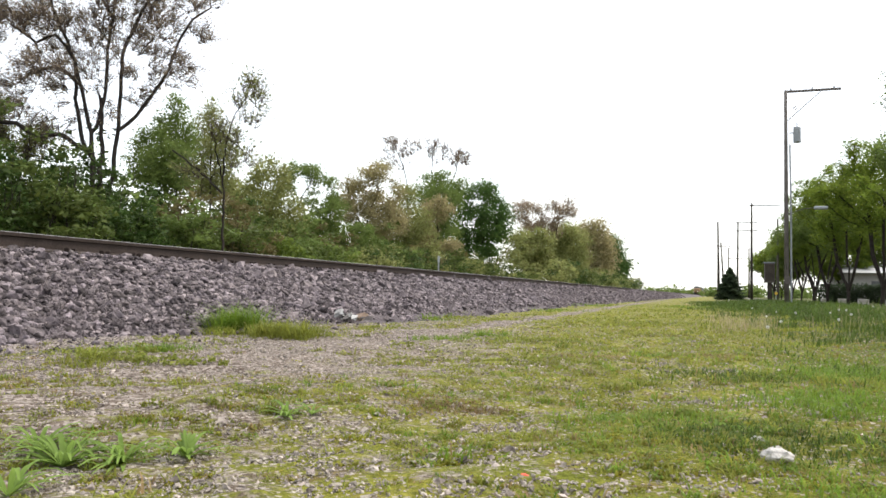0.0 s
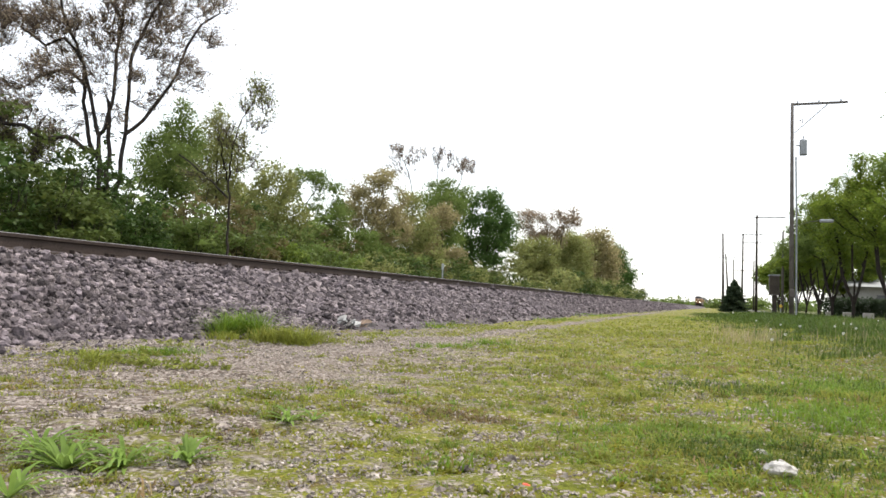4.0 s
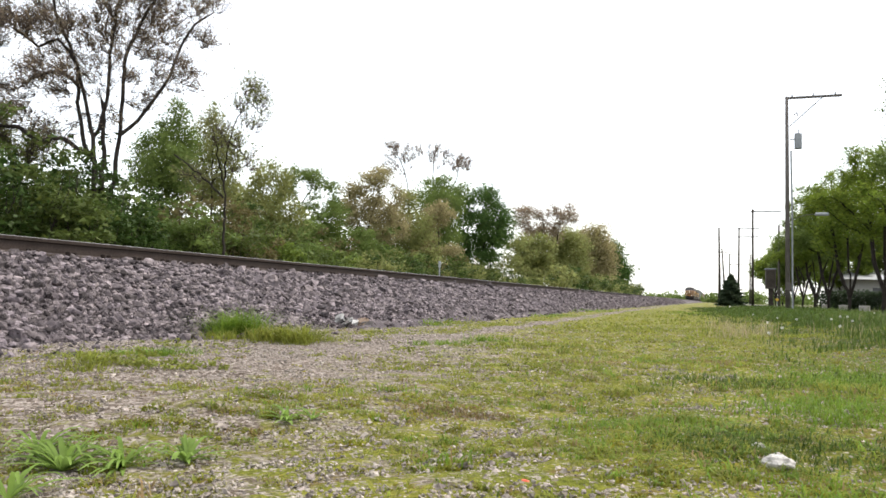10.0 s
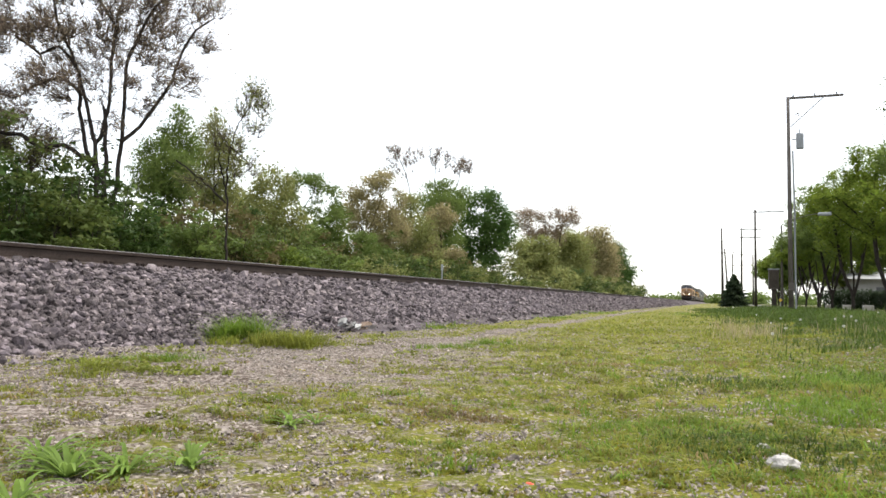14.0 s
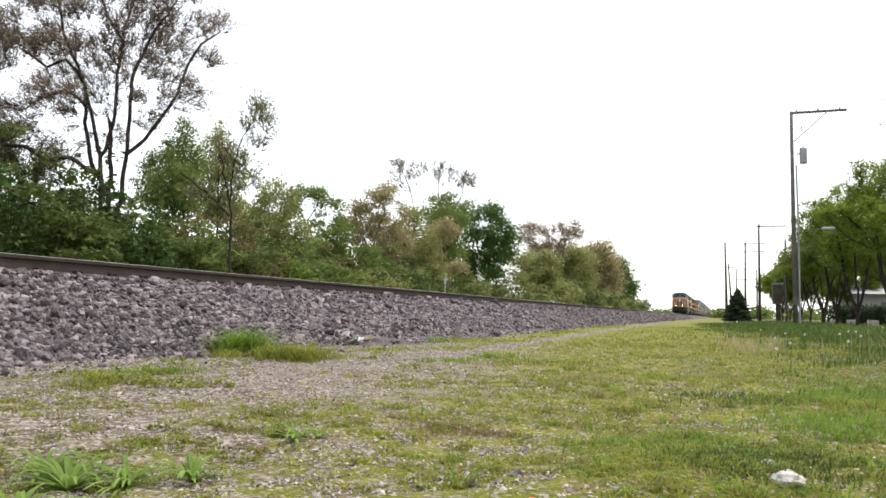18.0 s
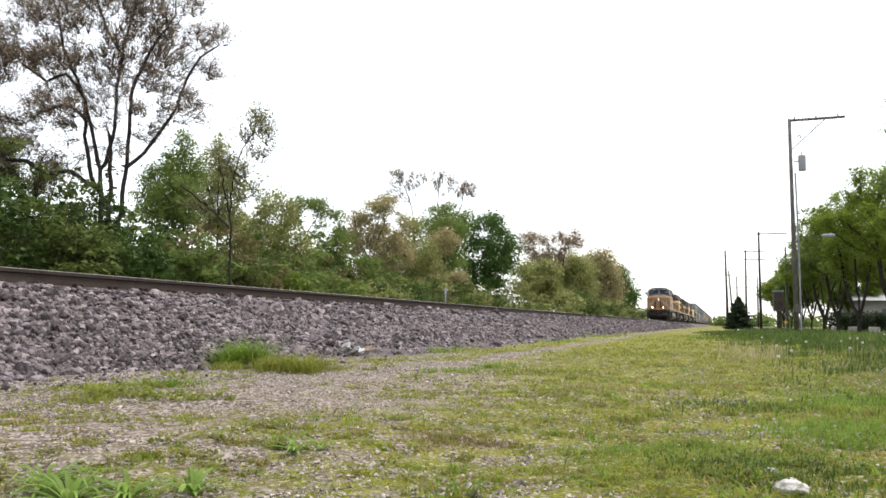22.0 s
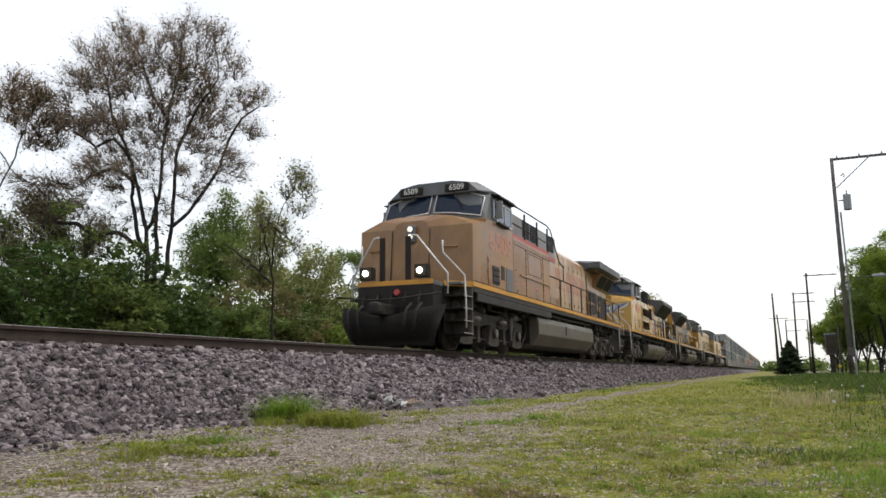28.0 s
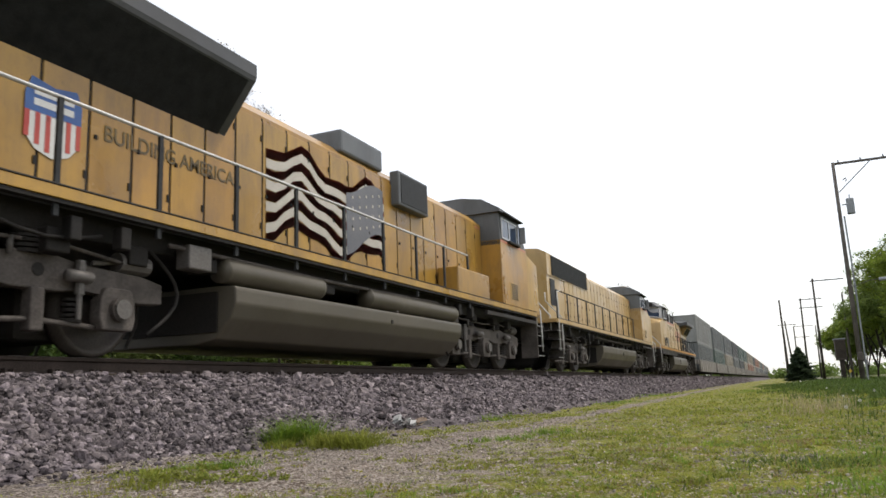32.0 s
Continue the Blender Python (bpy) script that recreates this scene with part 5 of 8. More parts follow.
def make_truck(loco, yc, sign, kind):
    """Three-axle truck: cast side frames, journal boxes, springs, dampers, wheel pairs."""
    metal = P_TRUCK_GRIME_SHADE if kind else P_TRUCK
    truck = part("truck", box(bmesh.new(), -0.55, 0.55, yc - 1.7, yc + 1.7, 0.72, 0.95, 0.05), P_BLACK, loco, "dusty three-axle truck")
    axles = [yc - 1.98, yc, yc + 1.98]
    for sd in (1, -1):
        x0, x1 = (0.93, 1.10) if sd > 0 else (-1.10, -0.93)
        out = [(yc - 2.7, 0.62), (yc - 2.7, 0.86), (yc - 2.35, 0.92), (yc - 1.5, 0.93), (yc - 1.2, 1.02), (yc - 0.75, 1.02), (yc - 0.5, 0.95), (yc + 0.5, 0.95), (yc + 0.75, 1.02), (yc + 1.2, 1.02),
               (yc + 1.5, 0.93), (yc + 2.35, 0.90), (yc + 2.7, 0.86), (yc + 2.7, 0.62), (yc + 2.35, 0.60), (yc + 1.55, 0.70), (yc + 1.3, 0.64), (yc + 0.7, 0.64),
               (yc + 0.4, 0.72), (yc - 0.4, 0.72), (yc - 0.7, 0.64), (yc - 1.3, 0.64), (yc - 1.55, 0.70), (yc - 2.35, 0.60)]
        part("side_frame", prism(bmesh.new(), out, "x", x0, x1, 0.02), metal, truck, "cast steel side frame under road dust")
        for ya in axles:
            jb = bmesh.new()
            if not kind:
                prism(jb, [(ya - 0.21, 0.27), (ya - 0.25, 0.40), (ya - 0.24, 0.60), (ya - 0.17, 0.74), (ya + 0.17, 0.74), (ya + 0.24, 0.60), (ya + 0.25, 0.40), (ya + 0.21, 0.27)],
                      "x", min(1.0 * sd, 1.17 * sd), max(1.0 * sd, 1.17 * sd), 0.02)
            else:
                prism(jb, [(ya - 0.43, 0.19), (ya - 0.40, 0.30), (ya - 0.25, 0.62), (ya - 0.16, 0.72), (ya + 0.16, 0.72), (ya + 0.25, 0.62), (ya + 0.40, 0.30), (ya + 0.43, 0.19), (ya + 0.2, 0.16), (ya - 0.2, 0.16)],
                      "x", min(1.0 * sd, 1.17 * sd), max(1.0 * sd, 1.17 * sd), 0.02)
            pipe(jb, [(1.15 * sd, ya, 0.5), (1.23 * sd, ya, 0.5)], 0.135, 16)
            pipe(jb, [(1.22 * sd, ya, 0.5), (1.25 * sd, ya, 0.5)], 0.095, 12)
            for k in range(4):
                aa = k * math.pi / 2 + 0.4
                pipe(jb, [(1.22 * sd, ya + 0.105 * math.cos(aa), 0.5 + 0.105 * math.sin(aa)), (1.245 * sd, ya + 0.105 * math.cos(aa), 0.5 + 0.105 * math.sin(aa))], 0.018, 6)
            part("journal_box", jb, metal, truck, "cast journal box")
            cover = bmesh.new()
            pipe(cover, [(1.235 * sd, ya, 0.5), (1.262 * sd, ya, 0.5)], 0.11, 14)
            part("journal_cover", cover, P_CAST, truck, "bolted round journal cover")
            for dy in (-0.5, 0.5):
                if abs(ya + dy - yc) > 2.3:
                    continue
                sp = bmesh.new()
                for k in range(5):
                    pipe(sp, [(1.03 * sd, ya + dy, 0.34 + 0.055 * k), (1.03 * sd, ya + dy, 0.37 + 0.055 * k)], 0.10, 10)
                part("coil_spring", sp, P_BLACK, truck)
        for ya, zz in ((yc - 2.25, 1.05), (yc + 2.0, 1.04)):
            cyl = bmesh.new()
            pipe(cyl, [(1.05 * sd, ya - 0.22, zz), (1.05 * sd, ya - 0.2, zz), (1.05 * sd, ya + 0.2, zz), (1.05 * sd, ya + 0.22, zz)], 0.115, 12)
            pipe(cyl, [(1.05 * sd, ya + 0.22, zz), (1.05 * sd, ya + 0.55, zz - 0.05)], 0.03, 6)
            part("brake_cylinder", cyl, P_CAST, truck, "round brake cylinder")
        for dy in (-0.9, 0.9):
            pad = bmesh.new()
            for k in range(5):
                pipe(pad, [(1.02 * sd, yc + dy, 0.99 + 0.05 * k), (1.02 * sd, yc + dy, 1.025 + 0.05 * k)], 0.19 - 0.012 * abs(k - 2), 14)
            part("rubber_spring", pad, P_BLACK, truck, "stacked black rubber spring")
            bar("spring_bolt", P_CAST, truck, [(1.14 * sd, yc + dy + 0.25, 0.94), (1.14 * sd, yc + dy + 0.25, 1.12)], 0.03)
        for dy in (-1.55, 0.45):
            bar("brake_actuator", P_CAST, truck, [(1.13 * sd, yc + dy, 0.80), (1.22 * sd, yc + dy + 0.02, 0.80), (1.22 * sd, yc + dy + 0.30, 0.80)], 0.065, "worn round brake actuator", 10)
        for dy in (-1.0, 1.0):
            hole = bmesh.new()
            pipe(hole, [(1.09 * sd, yc + dy, 0.84), (1.108 * sd, yc + dy, 0.84)], 0.07, 12)
            part("frame_opening", hole, P_BLACK, truck)
            slab("brake_hanger", metal, truck, (*sorted((0.98 * sd, 1.13 * sd)), yc + dy - 0.08, yc + dy + 0.08, 0.22, 0.66), 0.02)
            bar("brake_rod", metal, truck, [(1.06 * sd, yc + dy - 0.75, 0.30), (1.06 * sd, yc + dy, 0.34), (1.06 * sd, yc + dy + 0.75, 0.30)], 0.03)
        damper = bmesh.new()
        pipe(damper, [(1.17 * sd, yc + 1.45 * sign, 0.98), (1.17 * sd, yc + 1.45 * sign, 0.62)], 0.05, 8)
        pipe(damper, [(1.17 * sd, yc + 1.45 * sign, 0.62), (1.17 * sd, yc + 1.45 * sign, 0.36)], 0.03, 8)
        part("damper", damper, P_CAST, truck)
        bar("air_pipe", metal, truck, [(1.12 * sd, yc - 2.4, 1.0), (1.13 * sd, yc - 1.2, 1.13), (1.13 * sd, yc + 0.2, 1.08), (1.13 * sd, yc + 1.7, 1.12), (1.12 * sd, yc + 2.6, 1.0)], 0.022)
        hose = [(1.15 * sd, yc + sign * (2.4 + 0.5 * math.sin(u * 3.1)), 1.25 - 1.0 * u) for u in np.linspace(0, 1, 9)]
        bar("cable", P_BLACK, truck, hose, 0.025)
        sand = bmesh.new()
        pipe(sand, [(0.85 * sd, yc - 2.55, 0.9), (0.78 * sd, yc - 2.62, 0.4), (0.75 * sd, yc - 2.5, 0.12)], 0.022, 6)
        part("sand_pipe", sand, P_BLACK, truck)
    for ya in axles:
        slab("traction_motor", P_BLACK, truck, (-0.62, 0.62, ya - 0.85 if ya > yc else ya + 0.12, ya - 0.12 if ya > yc else ya + 0.85, 0.16, 0.74), 0.08, "black traction motor case")
    for ya in axles:
        SPINNING.append(make_wheelset(truck, ya))
    return truck


def make_steps(loco, y0, y1, sd, front):
    """Corner stairwell: back plate, outer plate, four treads with white edges."""
    x0, x1 = 0.98, 1.48
    lims = (x0, x1) if sd > 0 else (-x1, -x0)
    well = slab("stairwell", P_BLACK, loco, (min(x0 * sd, (x0 + 0.03) * sd), max(x0 * sd, (x0 + 0.03) * sd), y0, y1, 0.35, 1.5), 0, "dark stairwell with worn steps")
    yb = y1 if front else y0
    slab("end_plate", P_TRUCK, well, (*lims, yb - 0.025, yb + 0.025, 0.32, 1.5), 0.008)
    for k in range(4):
        z = 0.36 + 0.285 * k
        tread = slab("tread", P_BLACK, well, (*lims, y0, y1, z, z + 0.03), 0.004)
    for k in range(4):
        z = 0.36 + 0.285 * k
        xe = 1.485 * sd
        slab("step_edge", P_TREAD_WORN, well, (min(xe, xe + 0.012 * sd), max(xe, xe + 0.012 * sd), y0, y1, z + 0.008, z + 0.026), 0, "worn step edge")
    return well


def make_plow(loco, y, sgn):
    """Snow plow: a curved dark blade, wings swept back, with hoses and coupler above."""
    bm = bmesh.new()
    cols = 12
    rows_z = [(0.09, 0.06, 0.98), (0.22, -0.12, 1.06), (0.45, -0.20, 1.16), (0.72, -0.17, 1.26), (1.00, -0.02, 1.32)]
    grid = []
    for i in range(cols + 1):
        u = -1 + 2 * i / cols
        back = 0.42 * abs(u) ** 1.3
        grid.append([bm.verts.new((u * w, y + sgn * (-back - d), z - (0.30 * (1 - abs(u)) ** 1.5 if k == 4 else 0))) for k, (z, d, w) in enumerate(rows_z)])
    for a, b in zip(grid, grid[1:]):
        for k in range(len(rows_z) - 1):
            bm.faces.new((a[k], b[k], b[k + 1], a[k + 1]))
    bmesh.ops.solidify(bm, geom=list(bm.faces), thickness=0.04)
    plow = part("snow_plow", bm, P_BLACK, loco, "curved dark steel snow plow", True)
    bar("uncoupling_lever", P_BLACK, plow, [(-1.3, y - sgn * 0.1, 1.22), (-0.3, y + sgn * 0.12, 1.1), (0.3, y + sgn * 0.12, 1.1), (1.3, y - sgn * 0.1, 1.22)], 0.02)
    for k, x in enumerate((-0.85, -0.6, 0.6, 0.85)):
        bar("air_hose", P_BLACK, plow, [(x, y - sgn * 0.05, 1.0), (x, y + sgn * 0.22, 0.85), (x * 0.95, y + sgn * 0.26, 0.55), (x * 0.9, y + sgn * 0.2, 0.4)], 0.03)
    cp = bmesh.new()
    box(cp, -0.12, 0.12, min(y - sgn * 0.4, y + sgn * 0.35), max(y - sgn * 0.4, y + sgn * 0.35), 0.75, 1.0, 0.03)
    box(cp, -0.15, 0.13, min(y + sgn * 0.3, y + sgn * 0.62), max(y + sgn * 0.3, y + sgn * 0.55), 0.74, 1.02, 0.08)
    part("coupler", cp, P_BLACK, loco, "steel knuckle coupler")
    return plow


def make_handrail(loco, sd, y0, y1, gaps, z0=1.55, z1=2.56, x=1.44, paint=None):
    rail = bar("handrail", paint or P_MESH, loco, [(x * sd, y0, z1 - 0.02), (x * sd, (y0 + y1) / 2, z1), (x * sd, y1, z1 - 0.02)], 0.022, "dark walkway handrail")
    n = max(2, round((y1 - y0) / gaps))
    for k in range(n + 1):
        yy = y0 + (y1 - y0) * k / n
        slab("stanchion", P_MESH, rail, (min(x * sd - 0.018, x * sd + 0.018), max(x * sd - 0.018, x * sd + 0.018), yy - 0.03, yy + 0.03, 1.32, z1), 0)
    return rail


def panel_lines(parent, material, sd, x, ys, z0, z1, w=0.02):
    for yy in ys:
        slab("door_seam", material, parent, (min(x * sd, x * sd + 0.008 * sd), max(x * sd, x * sd + 0.008 * sd), yy - w / 2, yy + w / 2, z0, z1))


def make_door(parent, paint, sd, x, y0, y1, z0, z1):
    """A hood door: a raised leaf with hinges and a latch."""
    d = slab("hood_door", paint, parent, (min(x * sd, (x + 0.018) * sd), max(x * sd, (x + 0.018) * sd), y0 + 0.02, y1 - 0.02, z0, z1), 0.006)
    return d


def make_shield(parent, sd, x, y, z, h):
    """A plain shield: blue head over red and white bars."""
    w = h * 0.42
    out = [(-w, 0.28 * h), (-w * 0.8, 0.5 * h), (0, 0.44 * h), (w * 0.8, 0.5 * h), (w, 0.28 * h), (w * 0.95, -0.25 * h), (w * 0.6, -0.42 * h), (0, -0.5 * h), (-w * 0.6, -0.42 * h), (-w * 0.95, -0.25 * h)]
    lim = sorted((x * sd, (x + 0.006) * sd))
    shield = part("shield", prism(bmesh.new(), [(y + a, z + b) for a, b in out], "x", *lim), P_WHITE, parent, "shield with blue head and red and white bars")
    lim = sorted(((x + 0.004) * sd, (x + 0.010) * sd))
    head = [(-w, 0.28 * h), (-w * 0.8, 0.5 * h), (0, 0.44 * h), (w * 0.8, 0.5 * h), (w, 0.28 * h), (w * 0.99, 0.05 * h), (-w * 0.99, 0.05 * h)]
    blue = part("shield_head", prism(bmesh.new(), [(y + a, z + b) for a, b in head], "x", *lim), P_BLUE, shield)
    for k in range(6):
        a = -w * 0.9 + 1.8 * w * k / 5
        lo = -0.27 * h - 0.2 * h * (1 - abs(a) / w)
        slab("red_bar", P_RED, shield, (*lim, y + a - w * 0.085, y + a + w * 0.085, z + lo, z + 0.05 * h))
    for k, zz in enumerate((0.32, 0.18)):
        slab("white_word_bar", P_WHITE, blue, (*sorted(((x + 0.008) * sd, (x + 0.013) * sd)), y - w * 0.7, y + w * 0.7, z + (zz - 0.045) * h, z + (zz + 0.045) * h))
    return shield


def make_flag(parent, sd, x, y0, y1, z0, z1, canton_at):
    """A painted waving flag over the hood doors: wavy stripes and a dark field."""
    n, cols = 9, 16
    flag = None
    for k in range(n):
        bm = bmesh.new()
        lo, hi = [], []
        for i in range(cols + 1):
            u = i / cols
            y = y0 + (y1 - y0) * u
            wave = 0.17 * math.sin(u * 10.5) + 0.07 * math.sin(u * 23 + 1 + 0.35 * k)
            zz = z0 + 0.15 + (z1 - z0 - 0.3) * k / n + wave
            hgt = (z1 - z0 - 0.3) / n
            xx = (x + (0.006 if k % 2 else 0.005)) * sd
            lo.append(bm.verts.new((xx, y, zz)))
            hi.append(bm.verts.new((xx, y, zz + hgt)))
        for i in range(cols):
            bm.faces.new((lo[i], lo[i + 1], hi[i + 1], hi[i]))
        bmesh.ops.solidify(bm, geom=list(bm.faces), thickness=0.003)
        ob = part("flag_stripe" if flag else "painted_flag", bm, P_FLAGWHITE if k % 2 else P_FLAGRED, flag or parent, "" if flag else "faded waving flag painted over the hood doors")
        flag = flag or ob
    bm = bmesh.new()
    ya, yb = canton_at
    lo, hi = [], []
    for i in range(9):
        u = i / 8
        y = ya + (yb - ya) * u
        w = 0.09 * math.sin(u * 5)
        lo.append(bm.verts.new(((x + 0.012) * sd, y, z0 + (z1 - z0) * (0.42 - 0.3 * u) + w)))
        hi.append(bm.verts.new(((x + 0.012) * sd, y, z1 - 0.06 - 0.25 * u + w)))
    for i in range(8):
        bm.faces.new((lo[i], lo[i + 1], hi[i + 1], hi[i]))
    bmesh.ops.solidify(bm, geom=list(bm.faces), thickness=0.003)
    field = part("flag_field", bm, P_NAVY, flag, "dark blue field with pale stars")
    for i in range(5):
        for j in range(4):
            y = ya + (yb - ya) * (0.12 + 0.18 * i)
            z = z1 - 0.2 - 0.2 * j - 0.06 * i
            if z > z0 + 0.6:
                slab("star", P_FLAGWHITE, field, (*sorted(((x + 0.012) * sd, (x + 0.018) * sd)), y - 0.025, y + 0.025, z - 0.025, z + 0.025))
    return flag


def make_window(parent, sd, x, y0, y1, z0, z1, frame_mat=None, name="side_window"):
    a, b = sorted(((x + 0.004) * sd, (x + 0.02) * sd))
    w = slab(name, P_GLASS, parent, (a, b, y0, y1, z0, z1), 0.0, "dark cab glass")
    bm = bmesh.new()
    a, b = sorted(((x + 0.004) * sd, (x + 0.035) * sd))
    for lims in ((y0 - 0.04, y1 + 0.04, z0 - 0.04, z0), (y0 - 0.04, y1 + 0.04, z1, z1 + 0.04), (y0 - 0.04, y0, z0, z1), (y1, y1 + 0.04, z0, z1)):
        box(bm, a, b, *lims)
    part("window_frame", bm, frame_mat or P_GREY, w)
    return w


def make_tank(loco, y0, y1, low=0.0, faceted=False):
    half = [(1.22, 1.17 - low), (1.40, 1.14 - low), (1.44, 0.98 - low), (1.44, 0.62), (1.20, 0.30), (0.85, 0.20)]
    if faceted:
        half = [(1.25, 1.17 - low), (1.42, 1.155 - low), (1.44, 1.12 - low), (1.44, 0.84 - 0.6 * low), (1.35, 0.52), (1.10, 0.26), (0.8, 0.2)]
    out = half + [(-x, z) for x, z in reversed(half)]
    tank = part("fuel_tank", prism(bmesh.new(), out, "y", y0, y1, 0.025), P_TANK, loco, "dusty grey faceted fuel tank")
    for sd in (1, -1):
        slab("sight_gauge", P_BLACK, tank, (*sorted((1.435 * sd, 1.46 * sd)), y0 + 3.3, y0 + 3.36, 0.72, 1.0 - low))
        bar("filler", P_TRUCK, tank, [(1.30 * sd, y0 + 2.9, 1.1 - low), (1.30 * sd, y0 + 2.9, 1.24 - low)], 0.06)
    for yy in (y0 - 0.01, y1 + 0.01):
        slab("tank_end", P_BLACK, tank, (-1.15, 1.15, yy - 0.02, yy + 0.02, 0.35, 1.1 - low))
    return tank


def make_grille(parent, sd, x, y0, y1, z0, z1, material, slats=0, upright=0):
    a, b = sorted(((x - 0.002) * sd, (x + 0.012) * sd))
    g = slab("grille", material, parent, (a, b, y0, y1, z0, z1), 0, "dark air intake grille")
    a, b = sorted(((x + 0.012) * sd, (x + 0.03) * sd))
    for k in range(slats):
        zz = z0 + (z1 - z0) * (k + 0.5) / slats
        slab("slat", P_MESH, g, (a, b, y0, y1, zz - 0.012, zz + 0.012))
    for k in range(upright):
        yy = y0 + (y1 - y0) * (k + 0.5) / upright
        slab("slat", P_RUSTG, g, (a, b, yy - 0.012, yy + 0.012, z0, z1))
    return g


def grab_irons(loco, y, sgn, paint):
    """White bent grab rails at an end platform: steep stair rails and the bent gate rails."""
    for sd in (1, -1):
        bar("stair_rail", P_RAIL, loco, [(0.42 * sd, y, 2.62), (0.55 * sd, y, 2.60), (1.0 * sd, y - sgn * 0.12, 2.0), (1.22 * sd, y - sgn * 0.2, 1.72), (1.22 * sd, y - sgn * 0.2, 1.25)], 0.022, "white bent stair handrail")
        bar("stair_rail", P_RAIL, loco, [(1.05 * sd, y + sgn * 0.32 * -1 + sgn * 0.0, 2.50), (1.05 * sd, y - sgn * 0.34, 2.22), (1.47 * sd, y - sgn * 0.62, 1.70), (1.49 * sd, y - sgn * 0.64, 1.0), (1.49 * sd, y - sgn * 0.64, 0.5)], 0.022,
            "white bent stair handrail")


def loco_base(label, stripe, e=0.0, r=0.0, trucks=(-7.35, 7.35), foot=1.445):
    """Frame, trucks, tank, plows and stairs that all locomotives of the train share."""
    loco = empty("locomotive", label, "locomotive", "locomotives of the train")
    slab("underframe", P_BLACK, loco, (-1.15, 1.15, -9.15 + e, 10.1 + r, 1.22, 1.52), 0.02, "black steel underframe")
    slab("walkway", P_GREY, loco, (-1.395, 1.395, -9.72 + e, 10.2 + r, 1.5, 1.56), 0.01, "grey steel walkway deck")
    for sd in (1, -1):
        a, b = sorted((1.40 * sd, 1.505 * sd))
        slab("side_sill", stripe, loco, (a, b, -9.2 + e, 10.2 + r, 1.492, 1.615), 0.006, "yellow side sill stripe")
        slab("sill_foot", P_SKIRT if foot < 1.4 else P_BLACK, loco, (*sorted((1.395 * sd, 1.49 * sd)), -9.15 + e, 10.15 + r, foot, 1.488), 0.004)
        slab("deck_edge", P_SKIRT, loco, (*sorted((1.46 * sd, 1.512 * sd)), -9.2 + e, 10.2 + r, 1.618, 1.636), 0.004)
        cable = [(1.34 * sd, 5.2 + 0.33 * k, 1.24 - 0.11 * abs(math.sin(k * math.pi / 4))) for k in range(13)]
        bar("slack_cable", P_BLACK, loco, cable, 0.02)
        bar("frame_pipe", P_TRUCK, loco, [(1.33 * sd, -3.6, 1.30), (1.33 * sd, 0.6, 1.27), (1.33 * sd, 4.2, 1.30)], 0.03)
        for y in (-5.35, -4.6, 4.95, 5.6, 8.4):
            slab("frame_bracket", P_BLACK, loco, (*sorted((1.30 * sd, 1.44 * sd)), y - 0.07, y + 0.07, 1.12, 1.37), 0.015)
        for k in range(14):
            y = -8.5 + 17 * k / 13 + 0.2 * math.sin(k * 5)
            slab("underfloor_box", P_BLACK, loco, (*sorted((1.0 * sd, (1.25 + 0.05 * math.sin(k * 3)) * sd)), y - 0.14, y + 0.14, 1.05 + 0.05 * math.sin(k), 1.25), 0.02)
    make_truck(loco, trucks[0], 1, foot < 1.4)
    make_truck(loco, trucks[1], -1, foot < 1.4)
    for sd in (1, -1):
        make_steps(loco, -9.78 + e, -9.2 + e, sd, True)
        make_steps(loco, 9.7 + r, 10.3 + r, sd, False)
    make_plow(loco, -10.75 + e, -1)
    make_plow(loco, 10.6 + r, 1)
    slab("pilot_plate", P_BLACK, loco, (-0.96, 0.96, -10.32 + e, -9.3 + e, 0.8, 1.45), 0.03)
    slab("pilot_plate", P_BLACK, loco, (-0.96, 0.96, 10.2 + r, 10.3 + r, 0.7, 1.52))
    slab("front_platform", P_GREY, loco, (-0.97, 0.97, -10.3 + e, -9.70 + e, 1.45, 1.555), 0.01)
    slab("front_stripe", stripe, loco, (-0.96, 0.96, -10.335 + e, -10.302 + e, 1.47, 1.58), 0.004)
    for sd in (1, -1):
        bm = bmesh.new()
        prism(bm, [(0.97 * sd, -9.74 + e), (1.0 * sd, -9.77 + e), (1.505 * sd, -9.24 + e), (1.47 * sd, -9.22 + e)], "z", 1.47, 1.60)
        part("corner_stripe", bm, stripe, loco)
    for k in range(5):
        bar("jumper_hose", P_BLACK, loco, [(-0.75 + 0.35 * k, -10.3 + e, 1.3), (-0.7 + 0.35 * k, -10.55 + e, 1.1), (-0.72 + 0.35 * k, -10.5 + e, 0.8)], 0.03)
    slab("rear_stripe", stripe, loco, (-1.5, 1.5, 10.29 + r, 10.33 + r, 1.49, 1.61), 0.004)
    grab_irons(loco, -10.28 + e, -1, None)
    grab_irons(loco, 10.26 + r, 1, None)
    return loco


